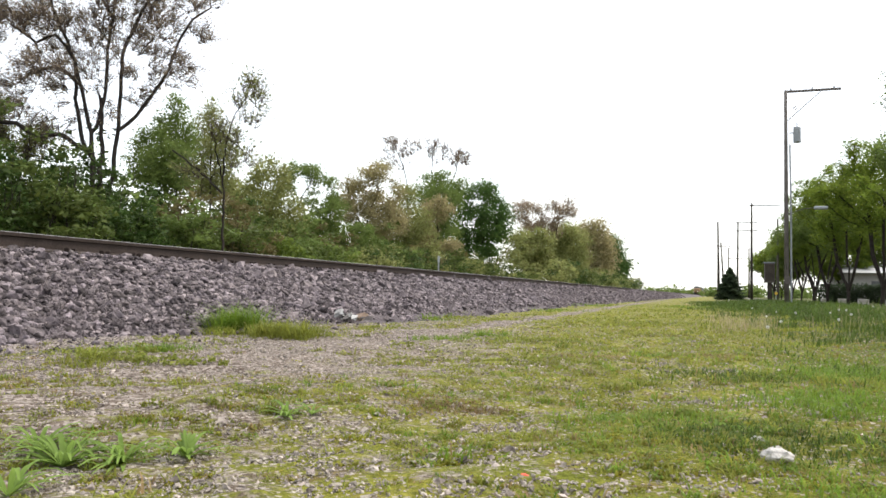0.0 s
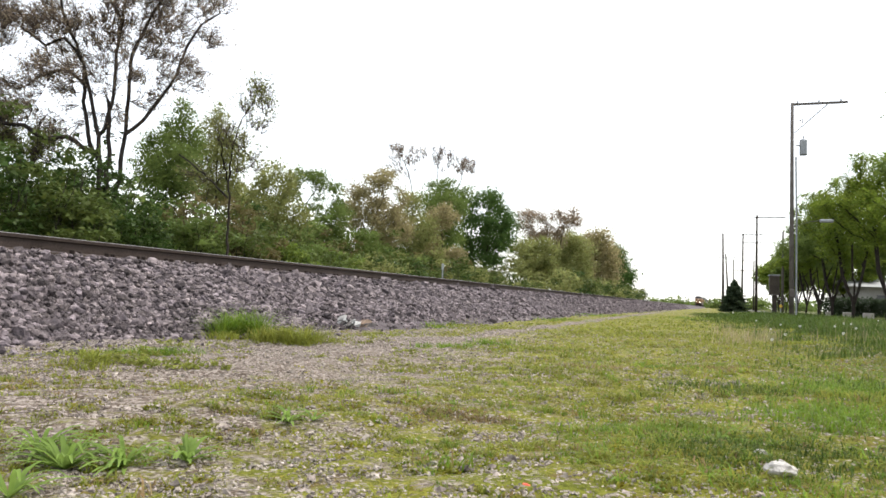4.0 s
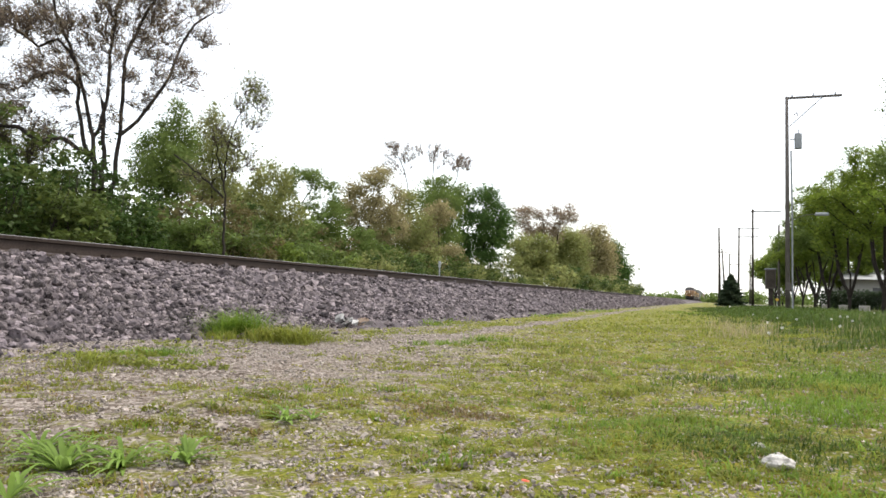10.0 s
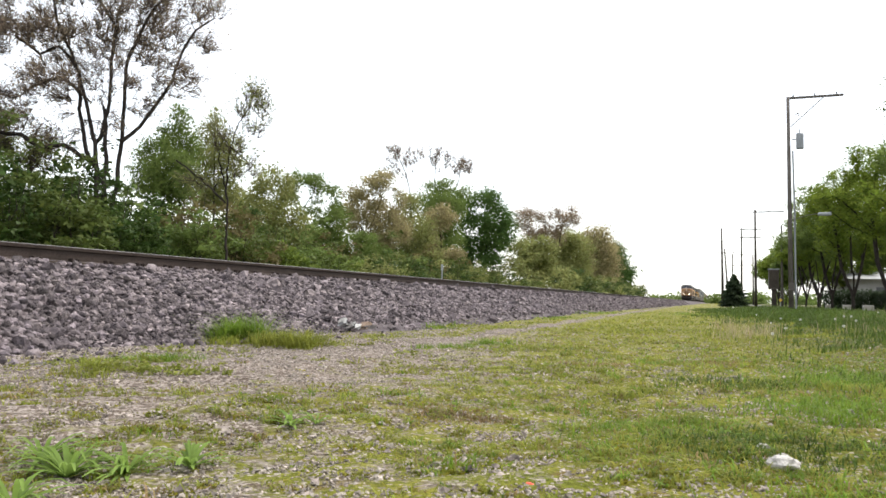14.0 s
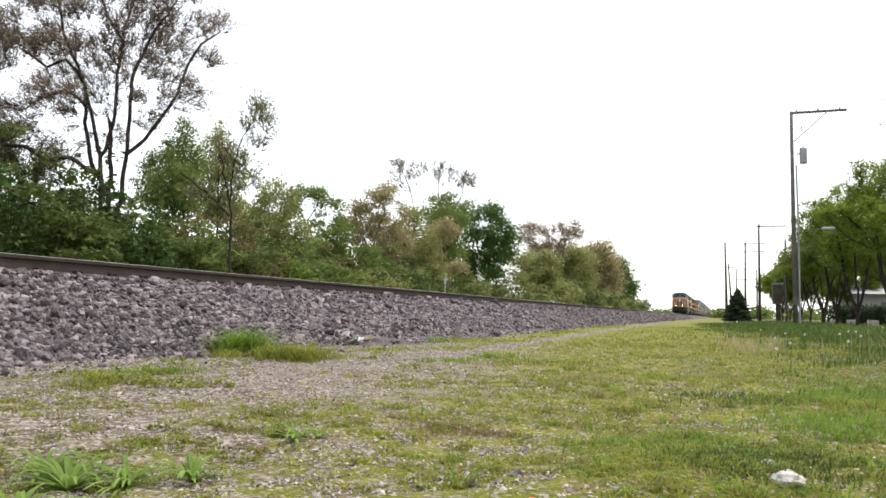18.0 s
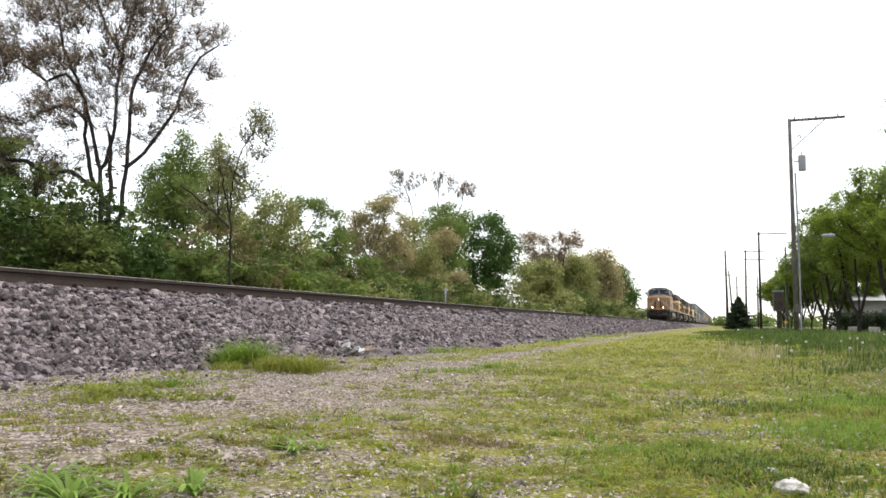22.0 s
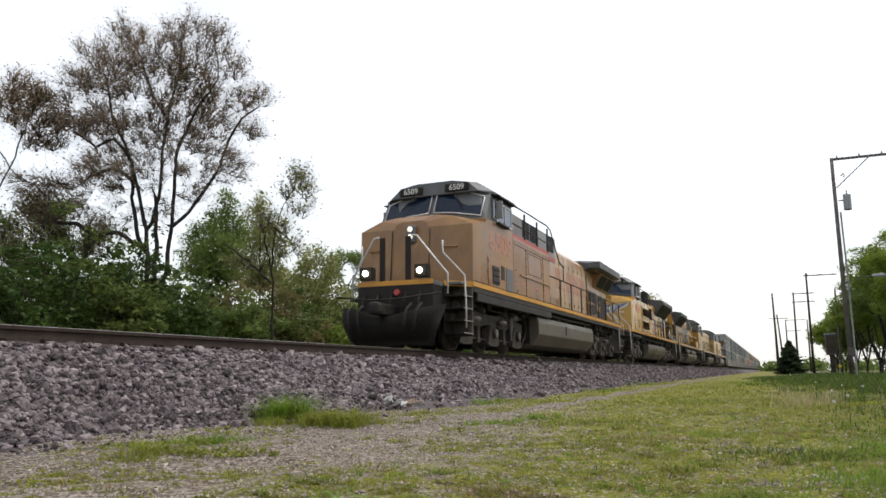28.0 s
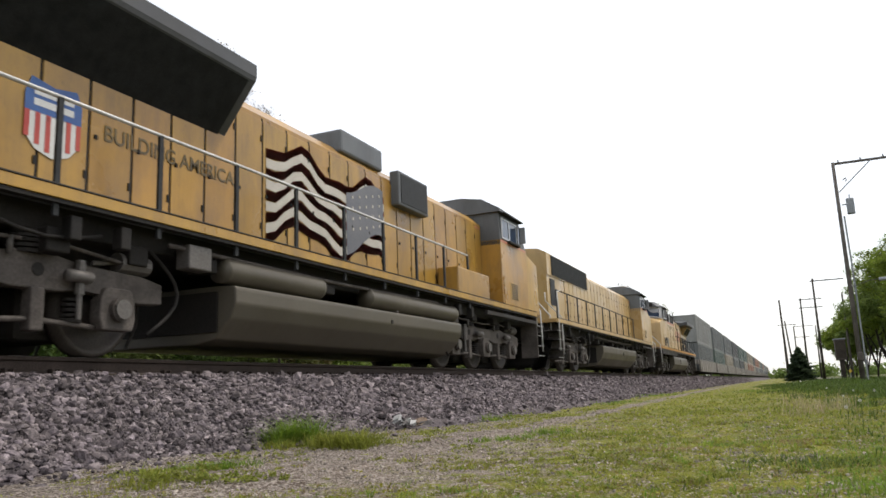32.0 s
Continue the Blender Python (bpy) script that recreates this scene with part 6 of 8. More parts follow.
def wide_nose(loco, paint, top, lit, shift=0.0, ge=True, number="", boards=True):
    """Comfort cab: tapered nose, cab walls, grey upper cab, windshield, side windows, lamps, number boards."""
    o = shift
    c = o + 0.45
    nose = lofted("nose", paint, loco, [(-9.54 + o, [(0.46, 1.56), (0.46, 2.96, 0.12), (0.40, 3.10, 0.18), (0.26, 3.15, 0.20)]),
                                       (-9.22 + o, [(1.50, 1.56), (1.50, 3.00, 0.04), (0.95, 3.24, 0.06), (0.55, 3.30, 0.07)]),
                                       (-8.22 + o, [(1.50, 1.56), (1.50, 3.20), (0.95, 3.36), (0.55, 3.42)])])
    cab = slab("cab_wall", paint, loco, (-1.5, 1.5, -8.24 + o, -6.05 + o, 1.56, 3.32), 0.02)
    upper = lofted("cab_upper", top, loco, [(-8.66 + c, [(1.49, 3.18), (1.49, 3.30), (0.95, 3.42), (0.5, 3.46)]), (-8.18 + c, [(1.49, 3.18), (1.47, 4.06), (1.05, 4.36), (0.5, 4.46)]),
                                          (-6.05 + o, [(1.49, 3.18), (1.47, 4.08), (1.05, 4.36), (0.5, 4.46)])], "grey upper cab")
    if not ge:
        slab("red_line", P_PINK, cab, (-1.506, 1.506, -8.6 + c, -6.06 + o, 3.25, 3.30), 0.0)
    roof = lofted("cab_roof", P_GREY, loco, [(-8.47 + c, [(1.22, 4.08), (1.22, 4.10), (0.95, 4.34), (0.5, 4.42)]), (-8.10 + c, [(1.55, 4.03), (1.55, 4.09), (1.07, 4.40), (0.5, 4.50)]), (-5.95 + o, [(1.55, 4.03), (1.55, 4.11), (1.07, 4.40), (0.5, 4.50)])])
    # windshield: two panes on the sloping front
    for sd in (1, -1):
        def on_slope(x, z):
            mid_y, out_y = -8.66 + (z - 3.46) * 0.48, -8.66 + (z - 3.30) * 0.63
            k = max(0.0, (abs(x) - 0.5) / 0.98)
            return (x * sd, mid_y + (out_y - mid_y) * k - 0.01 + c, z)
        q = [on_slope(0.07, 3.54), on_slope(0.6, 3.50), on_slope(1.36, 3.36), on_slope(1.36, 3.92), on_slope(0.95, 4.06), on_slope(0.07, 4.10)]
        bm = bmesh.new()
        f = bm.faces.new([bm.verts.new(Vector(p) + Vector((0, -0.035, 0.01))) for p in q])
        bmesh.ops.solidify(bm, geom=[f], thickness=0.012)
        pane = part("windshield", bm, P_GLASS, upper, "blue-reflecting windshield pane")
        bar("windshield_trim", P_RAIL if ge else P_GREY, pane, [Vector(p) + Vector((0, -0.035, 0.02)) for p in q + q[:1]], 0.02)
        bar("wiper", P_BLACK, pane, [(0.5 * sd, -8.42 + c, 4.2), (0.85 * sd, -8.66 + c, 3.7)], 0.014)
        make_window(upper, sd, 1.485, -7.70 + o, -7.50 + o, 3.42, 3.86)
        make_window(upper, sd, 1.485, -7.36 + o, -6.78 + o, 3.38, 3.86, P_SILVER)
        make_window(upper, sd, 1.485, -6.72 + o, -6.2 + o, 3.38, 3.86, P_SILVER)
        slab("arm_rest", P_BLACK, upper, (*sorted((1.49 * sd, 1.60 * sd)), -7.45 + o, -6.6 + o, 3.27, 3.34), 0.02)
        slab("mirror", P_GREY_PALE, upper, (*sorted((1.56 * sd, 1.72 * sd)), -7.58 + o, -7.52 + o, 3.40, 3.86), 0.015, "grey side mirror")
        slab("awning", P_BLACK, upper, (*sorted((1.48 * sd, 1.64 * sd)), -7.7 + o, -6.1 + o, 3.99, 4.02), 0.005)
        if boards:
            bm = bmesh.new()
            box(bm, 0.32, 0.98, -8.52 + c, -8.3 + c, 4.12, 4.33, 0.02)
            if sd < 0:
                bmesh.ops.scale(bm, vec=(-1, 1, 1), verts=bm.verts)
            nb = part("number_board", bm, P_BLACK, upper, "black number board with white digits")
            if number:
                lettering(number, 0.21, P_WHITE, nb, Matrix.Translation((0.65 * sd, -8.525 + c, 4.155)) @ Matrix.Rotation(radians(90), 4, "X"))
    if not ge:
        brow = [(0.56, 2.95), (0.56, 3.30), (0.46, 3.36), (0.3, 3.38)]
        lofted("nose_brow", paint, loco, [(-9.34 + o, brow), (-8.30 + o, [(0.56, 2.95), (0.56, 3.36), (0.46, 3.42), (0.3, 3.44)])])
    # nose furniture
    y = -9.42 + o
    lamp_case = slab("headlight_case", P_GREY if ge else P_BLACK, nose, (-0.12, 0.12, y - 0.07, y + 0.06, 2.60, 3.02), 0.03) if ge else slab("headlight_case", P_BLACK, upper, (-0.24, 0.24, -8.56 + c, -8.3 + c, 4.16, 4.34), 0.03)
    for z in (2.92, 2.73):
        hl = [(0, y - 0.06, z), (0, y - 0.082, z)] if ge else [((z - 2.825) * 1.2, -8.55 + c, 4.25), ((z - 2.825) * 1.2, -8.58 + c, 4.25)]
        part("headlight", pipe(bmesh.new(), hl, 0.064, 14), P_LAMP_DIM if lit else P_LAMP_OFF, lamp_case, "round headlight", True)
    for sd in (1, -1):
        if ge:
            dl = slab("ditch_light_case", P_BLACK, loco, (*sorted((0.54 * sd, 0.86 * sd)), -10.42 + (o + 0.25 if o < -0.5 else 0), -10.2 + (o + 0.25 if o < -0.5 else 0), 1.62, 1.92), 0.02)
            part("ditch_light", pipe(bmesh.new(), [(0.69 * sd, -10.42 + (o + 0.25 if o < -0.5 else 0), 1.77), (0.69 * sd, -10.47 + (o + 0.25 if o < -0.5 else 0), 1.77)], 0.06, 14), P_LAMP if lit else P_LAMP_OFF, dl, "glowing ditch light" if lit else "unlit ditch light", True)
        bar("nose_grab", P_RAIL if not ge else P_TAN, nose, [(0.85 * sd, -9.32 + o, 2.45), (0.85 * sd, -9.46 + o, 2.45), (1.15 * sd, -9.38 + o, 2.45), (1.15 * sd, -9.24 + o, 2.45)], 0.018)
        if ge:
            slab("gate_post", P_BLACK, loco, (*sorted((0.26 * sd, 0.40 * sd)), -10.30 + (o + 0.25 if o < -0.5 else 0), -10.26 + (o + 0.25 if o < -0.5 else 0), 1.56, 2.60), 0.01, "dark end gate post")
        bar("gate_hinge", P_BLACK, nose, [(0.50 * sd, -9.425 + o, 2.92), (0.50 * sd, -9.485 + o, 2.2), (0.50 * sd, -9.535 + o, 1.62)], 0.012)
        slab("sill_drop", P_SKIRT, loco, (*sorted((1.40 * sd, 1.492 * sd)), -8.9 + o, -2.2 if ge else -6.2, 1.17 if ge else 1.26, 1.358), 0.01, "dark grey lower cab skirt")
        slab("cab_door_panel", paint, cab, (*sorted((1.50 * sd, 1.515 * sd)), -8.15 + o, -6.15 + o, 1.62, 2.36), 0.006)
        if ge:
            make_grille(cab, sd, 1.517, -7.85 + o, -7.35 + o, 1.68, 2.15, P_MESH, 3)
        else:
            vent = slab("door_louvre", paint, cab, (*sorted((1.516 * sd, 1.522 * sd)), -7.3 + o, -6.6 + o, 1.78, 2.24), 0.004, "pale louvred vent")
            for k in range(9):
                slab("slot", P_MESH, vent, (*sorted((1.521 * sd, 1.527 * sd)), -7.22 + o, -6.68 + o, 1.80 + 0.048 * k, 1.822 + 0.048 * k))
        if ge:
            make_grille(cab, sd, 1.517, -7.16 + o, -6.92 + o, 1.86, 2.22, P_MESH)
            slab("replaced_panel", P_GREY, cab, (*sorted((1.517 * sd, 1.528 * sd)), -6.78 + o, -6.2 + o, 1.62, 2.22), 0.004, "unpainted grey steel panel")
        if number:
            lettering(number, 0.74 if ge else 0.62, P_LETTER if ge else P_PINK, cab, Matrix.Translation((1.503 * sd, -7.12 + o, 2.56)) @ side_turn(sd), "faded red road number", 1.22)
    return nose, cab, upper


def hood(loco, paint, y0, y1, top, doors, x=0.95, name="hood"):
    h = lofted(name, paint, loco, [(y0, [(x, 1.56), (x, top - 0.28), (x - 0.25, top - 0.04), (0.3, top)]), (y1, [(x, 1.56), (x, top - 0.28), (x - 0.25, top - 0.04), (0.3, top)])])
    for sd in (1, -1):
        for a, b in doors:
            d = make_door(h, paint, sd, x, a, b, 1.66, top - 0.36)
            slab("hinge", P_BLACK, d, (*sorted(((x + 0.016) * sd, (x + 0.032) * sd)), a + 0.03, a + 0.055, 1.95, 2.04))
            slab("hinge", P_BLACK, d, (*sorted(((x + 0.016) * sd, (x + 0.032) * sd)), a + 0.03, a + 0.055, top - 0.7, top - 0.61))
            slab("latch", P_BLACK, d, (*sorted(((x + 0.016) * sd, (x + 0.035) * sd)), b - 0.11, b - 0.07, 2.44, 2.49))
        panel_lines(h, P_BLACK, sd, x, [a for a, b in doors], 1.62, top - 0.32, 0.03)
    return h


def spaced(a, b, w):
    n = max(1, round((b - a) / w))
    return [(a + (b - a) * k / n, a + (b - a) * (k + 1) / n) for k in range(n)]


def make_ge(label, paint, number, s, lit):
    """Forward-facing locomotive with a full-width cab, wide equipment cabinet and overhanging rear radiators."""
    loco = loco_base(label, P_STRIPE, 0.0, 0.0, (-6.85, 7.25), 1.37)
    nose, cab, upper = wide_nose(loco, paint, P_GREY_PALE if not lit else P_GREY, lit, 0.0, True, number)
    make_tank(loco, -3.5, 4.2)
    part("red_knuckle", pipe(bmesh.new(), [(0.1, -10.33, 1.30), (0.1, -10.42, 1.30)], 0.07, 10), P_RED, loco, "small red hose fitting")
    cabinet = slab("equipment_cabinet", paint, loco, (-1.5, 1.5, -6.05, -2.28, 1.56, 3.18), 0.03)
    top = lofted("cabinet_top", P_GREY_PALE, loco, [(-6.05, [(1.2, 3.15), (1.2, 4.03), (0.9, 4.24), (0.4, 4.28)]), (-0.35, [(1.2, 3.15), (1.2, 4.03), (0.9, 4.24), (0.4, 4.28)])], "pale grey upper cabinet")
    for sd in (1, -1):
        panel_lines(cabinet, P_RUSTG, sd, 1.5, (-4.9, -3.1), 1.6, 2.98, 0.010)
        slab("panel_seam", P_RUSTG, cabinet, (*sorted((1.5 * sd, 1.507 * sd)), -6.0, -2.32, 2.98, 2.994))
        for k in range(13):
            part("bolt_head", pipe(bmesh.new(), [(1.5 * sd, -5.9 + 0.29 * k, 3.06), (1.512 * sd, -5.9 + 0.29 * k, 3.06)], 0.018, 6), P_BLACK, cabinet)
        slab("drip_rail", paint, cabinet, (*sorted((1.5 * sd, 1.53 * sd)), -5.5, -2.4, 2.16, 2.2), 0.004)
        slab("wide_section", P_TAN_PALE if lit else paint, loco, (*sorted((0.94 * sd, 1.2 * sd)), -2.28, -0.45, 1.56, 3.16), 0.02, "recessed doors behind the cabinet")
        slab("walkway_locker", paint, loco, (*sorted((1.21 * sd, 1.40 * sd)), -1.9, -0.8, 1.60, 1.92), 0.015, "low tan locker on the walkway")
        slab("section_seam", P_RUSTG, loco, (*sorted((1.2 * sd, 1.206 * sd)), -1.40, -1.38, 1.95, 3.12))
        slab("section_red_line", P_RED if lit else P_PINK, loco, (*sorted((1.2 * sd, 1.208 * sd)), -2.25, -0.4, 3.20, 3.32))
        part("cabinet_shoulder", prism(bmesh.new(), [(1.485 * sd, 3.178), (1.485 * sd, 3.27), (1.205 * sd, 3.40), (1.205 * sd, 3.178)], "y", -6.0, -2.3), P_RED if lit else P_PINK, cabinet, "red band along the cabinet top")
        for z0, z1, ys in ((2.26, 2.94, (-5.9, -4.94, -4.86, -3.14, -3.06, -2.36)), (1.64, 2.1, (-5.9, -4.94, -4.86, -3.14, -3.06, -2.36))):
            for yy in ys:
                for zz in np.linspace(z0, z1, 4):
                    part("bolt_head", pipe(bmesh.new(), [(1.5 * sd, yy, zz), (1.51 * sd, yy, zz)], 0.013, 5), P_RUSTG, cabinet)
        bm = bmesh.new()
        for lims in ((-4.7, -3.3, 2.90, 2.912), (-4.7, -3.3, 2.30, 2.312), (-4.7, -4.688, 2.312, 2.90), (-3.312, -3.3, 2.312, 2.90)):
            box(bm, *sorted((1.5 * sd, 1.508 * sd)), *lims)
        part("access_panel_seam", bm, P_RUSTG, cabinet)
        for k, (a, b) in enumerate(((-4.18, -3.52), (-3.35, -2.66), (-1.37, -0.63))):
            make_grille(top, sd, 1.202, a, b, 3.5, 4.02, P_MESH, 6)
        rail = bar("roof_handrail", P_MESH, loco, [(1.40 * sd, -6.0, 4.14), (1.40 * sd, -4.2, 4.17), (1.40 * sd, -2.1, 4.18), (1.40 * sd, -1.7, 4.10), (1.40 * sd, -0.65, 3.18), (1.40 * sd, -0.12, 3.06), (1.40 * sd, -0.10, 2.56)], 0.022, "dark roof handrail")
        bar("rail_lower", P_MESH, rail, [(1.40 * sd, -6.0, 3.62), (1.40 * sd, -2.0, 3.6)], 0.02)
        for yy in (-4.6, -3.3, -2.1):
            slab("rail_post", P_MESH, rail, (*sorted((1.38 * sd, 1.42 * sd)), yy - 0.04, yy + 0.04, 3.15, 4.08))
        for yy in (-5.2, -3.9, -2.9):
            slab("caution_label", P_PINK, cabinet, (*sorted((1.5 * sd, 1.506 * sd)), yy - 0.12, yy + 0.12, 1.92, 1.98))
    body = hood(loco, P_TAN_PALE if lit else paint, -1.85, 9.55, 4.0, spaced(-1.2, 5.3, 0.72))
    wing_half = [(0.9, 3.62), (1.40, 3.70), (1.55, 3.76), (1.55, 4.02), (0.4, 4.12)]
    wing = lofted("radiator_wing", P_COAL, loco, [(5.15, [(0.9, 3.62), (1.1, 3.70), (1.12, 3.75), (1.12, 3.92), (0.4, 4.06)]), (5.55, wing_half), (10.08, wing_half)], "grey overhanging radiator roof")
    for sd in (1, -1):
        hopper = part("radiator_hopper", prism(bmesh.new(), [(0.94 * sd, 3.06), (1.02 * sd, 3.08), (1.36 * sd, 3.64), (0.94 * sd, 3.66)], "y", 6.7, 9.72), paint, wing)
        for a, b in ((6.85, 8.2), (8.32, 9.6)):
            bm = bmesh.new()
            f = bm.faces.new([bm.verts.new((x * sd, y, z)) for x, y, z in ((1.06, a, 3.12), (1.06, b, 3.12), (1.355, b, 3.60), (1.355, a, 3.60))])
            bmesh.ops.solidify(bm, geom=[f], thickness=0.03)
            part("radiator_screen", bm, P_MESH, hopper, "black radiator screen")
        slab("wing_red_line", P_PINK, wing, (*sorted((1.0 * sd, 1.30 * sd)), 5.7, 9.9, 3.672, 3.69))
        for y0, y1, z0, z1 in ((5.75, 6.22, 2.40, 2.84), (5.75, 6.22, 1.88, 2.30), (6.36, 6.86, 2.40, 2.84), (6.36, 6.86, 1.88, 2.30), (7.02, 7.36, 1.95, 2.84), (7.52, 8.05, 1.84, 2.12),
                               (8.24, 8.56, 1.84, 2.82), (8.72, 9.02, 1.84, 2.74), (9.12, 9.44, 1.84, 2.76)):
            make_grille(body, sd, 0.972, y0, y1, z0, z1, P_MESH)
            slab("grille_frame", paint, body, (*sorted((0.95 * sd, 0.97 * sd)), y0 - 0.05, y1 + 0.05, z0 - 0.05, z1 + 0.05), 0.006)
        fan = part("hood_fan", pipe(bmesh.new(), [(0.95 * sd, 7.86, 2.55), (1.0 * sd, 7.86, 2.55)], 0.15, 16), P_TANK, body, "round rusty fan cover on the hood side")
        part("fan_hub", pipe(bmesh.new(), [(1.0 * sd, 7.86, 2.55), (1.04 * sd, 7.86, 2.55)], 0.06, 10), P_STEEL, fan)
        for k in range(5):
            aa = 2 * math.pi * k / 5
            part("fan_arm", pipe(bmesh.new(), [(1.0 * sd, 7.86, 2.55), (1.0 * sd, 7.86 + 0.24 * math.cos(aa), 2.55 + 0.24 * math.sin(aa))], 0.03, 6), P_CAST, fan)
        bar("drain_pipe", paint, body, [(0.98 * sd, 5.45, 1.6), (0.98 * sd, 5.42, 3.5)], 0.03)
        slab("roof_red_line", P_PINK, body, (*sorted((0.93 * sd, 0.957 * sd)), -1.7, 5.3, 3.56, 3.63))
        make_handrail(loco, sd, -2.3, 10.05, 1.5)
        bar("sand_hatch", P_STEEL, body, [(0.5 * sd, -0.3, 3.9), (0.5 * sd, -0.3, 4.0)], 0.1)
        # faded red letters, each a plain block
        for k in range(12):
            if k != 5:
                yy = 4.9 - 0.52 * k if sd < 0 else -0.9 + 0.52 * k
                bm = bmesh.new()
                for lims in ((yy - 0.18, yy - 0.07, 2.45, 3.17), (yy + 0.07, yy + 0.18, 2.45, 3.17), (yy - 0.07, yy + 0.07, 2.45 + 0.3 * (k % 3), 2.56 + 0.3 * (k % 3))):
                    box(bm, *sorted((0.969 * sd, 0.975 * sd)), *lims)
                part("letter_block", bm, P_LETTER, body, "faded red letter-sized bars")
    bar("exhaust", P_BLACK, body, [(0, 1.6, 3.9), (0, 1.6, 4.12)], 0.28, "", 12)
    return loco


def make_emd(label, paint, number, s, turn, lit, style):
    """Locomotive with a full-width nose and a long narrow hood; style flared, tall or flush sets the radiators."""
    shift = {"flared": 0.0, "tall": -1.35, "flush": -0.25}[style]
    tail = 0.85 if style == "flared" else 0.0
    loco = loco_base(label, P_STRIPE if style == "flared" else paint, -1.1 if style == "tall" else 0.0, 0.42 if style == "flared" else 0.0, (-6.9, 6.75) if style == "tall" else (-7.0, 7.45))
    nose, cab, upper = wide_nose(loco, paint, P_GREY, lit, shift, False, number if style != "tall" else "")
    make_tank(loco, {"tall": -4.6, "flush": -4.2, "flared": -3.4}[style], {"tall": 3.1, "flush": 3.35, "flared": 4.1}[style], 0.22 if style == "tall" else 0.14, True)
    o = shift
    if style == "flared":
        blower = slab("equipment_cabinet", paint, loco, (-1.5, 1.5, -6.05, -1.8, 1.56, 3.26), 0.03)
        top = lofted("cabinet_top", P_GREY_PALE, loco, [(-6.05, [(1.15, 3.2), (1.15, 3.98), (0.9, 4.15), (0.4, 4.2)]), (-0.6, [(1.15, 3.2), (1.15, 3.98), (0.9, 4.15), (0.4, 4.2)])], "pale grey upper cabinet")
        for sd in (1, -1):
            for z0, z1 in ((2.50, 2.92), (1.80, 2.20)):
                slab("intake_frame", paint, blower, (*sorted((1.5 * sd, 1.53 * sd)), -5.75, -3.3, z0 - 0.12, z1 + 0.1), 0.01)
                make_grille(blower, sd, 1.532, -5.6, -3.45, z0, z1, P_RUSTG, 0, 14)
            make_grille(blower, sd, 1.505, -3.1, -2.05, 2.45, 3.1, P_RUSTG, 0, 8)
            make_grille(top, sd, 1.152, -5.6, -4.9, 3.4, 3.95, P_MESH)
            slab("inertial_box", P_BLACK, top, (*sorted((1.14 * sd, 1.34 * sd)), -3.3, -1.95, 3.34, 4.05), 0.03, "black louvred box on the upper cabinet")
            for k in range(11):
                slab("box_rib", P_SKIRT, top, (*sorted((1.335 * sd, 1.365 * sd)), -3.25 + 0.12 * k, -3.21 + 0.12 * k, 3.36, 4.03))
            slab("top_seam", P_SKIRT, top, (*sorted((1.15 * sd, 1.156 * sd)), -4.45, -4.42, 3.25, 3.95))
            for yy, zz in ((-5.6, 2.98), (-3.55, 2.98), (-5.6, 2.28), (-3.55, 2.28), (-2.55, 1.75)):
                slab("notice_plate", P_WHITE, blower, (*sorted((1.5 * sd, 1.508 * sd)), yy - 0.1, yy + 0.1, zz - 0.04, zz + 0.04))
            slab("locker_door", paint, blower, (*sorted((1.5 * sd, 1.515 * sd)), -3.0, -2.2, 1.75, 2.3), 0.006)
            rail = bar("roof_handrail", P_MESH, loco, [(1.42 * sd, -5.8, 3.98), (1.42 * sd, -3.6, 4.0), (1.42 * sd, -1.9, 3.98), (1.42 * sd, -1.75, 3.3), (1.42 * sd, -1.75, 2.6)], 0.02, "dark roof handrail")
            for yy in (-5.6, -4.3, -3.1, -2.0):
                slab("rail_post", P_MESH, rail, (*sorted((1.40 * sd, 1.44 * sd)), yy - 0.03, yy + 0.03, 3.2, 4.0))
        start = -1.8
    else:
        start = -6.1 + o
    body = hood(loco, paint, start, 9.25 + tail, 3.92 if style == "flared" else 4.0, spaced(start + 0.5, 7.0, 0.62))
    for sd in (1, -1):
        slab("hood_red_line", P_PINK, body, (*sorted((0.9 * sd, 0.957 * sd)), start + 0.1, 9.2 + tail, 3.60, 3.645))
    bar("exhaust", P_BLACK, body, [(0.0, 0.6, 3.88), (0.0, 0.6, 4.08)], 0.16, "", 12)
    bar("horn", P_BLACK, body, [(0.35, 1.9, 3.95), (0.35, 2.3, 4.0)], 0.06)
    bar("horn", P_BLACK, body, [(-0.45, 1.2, 3.95), (-0.45, 1.6, 4.0)], 0.06)
    if style in ("flared", "tall"):
        fa, fb = (3.45, 8.85) if style == "flared" else (2.8, 7.85)
        half = [(0.90, 3.05), (1.50, 3.84), (1.52, 3.90), (1.52, 4.08), (0.5, 4.22)]
        flare = lofted("radiator_flare", P_COAL, loco, [(fa, half), (fb, half)], "dark grey flared radiator housing")
        for sd in (1, -1):
            bm = bmesh.new()
            f = bm.faces.new([bm.verts.new((x * sd, y, z)) for x, y, z in ((0.955, fa + 0.15, 3.10), (0.955, fb - 0.15, 3.10), (1.495, fb - 0.15, 3.81), (1.495, fa + 0.15, 3.81))])
            bmesh.ops.solidify(bm, geom=[f], thickness=0.03)
            part("radiator_screen", bm, P_MESH, flare, "black radiator screen")
    else:
        up = lofted("radiator_box", paint, loco, [(3.3, [(0.98, 3.2), (0.98, 3.95), (0.7, 4.1), (0.3, 4.14)]), (9.24, [(0.98, 3.2), (0.98, 3.95), (0.7, 4.1), (0.3, 4.14)])])
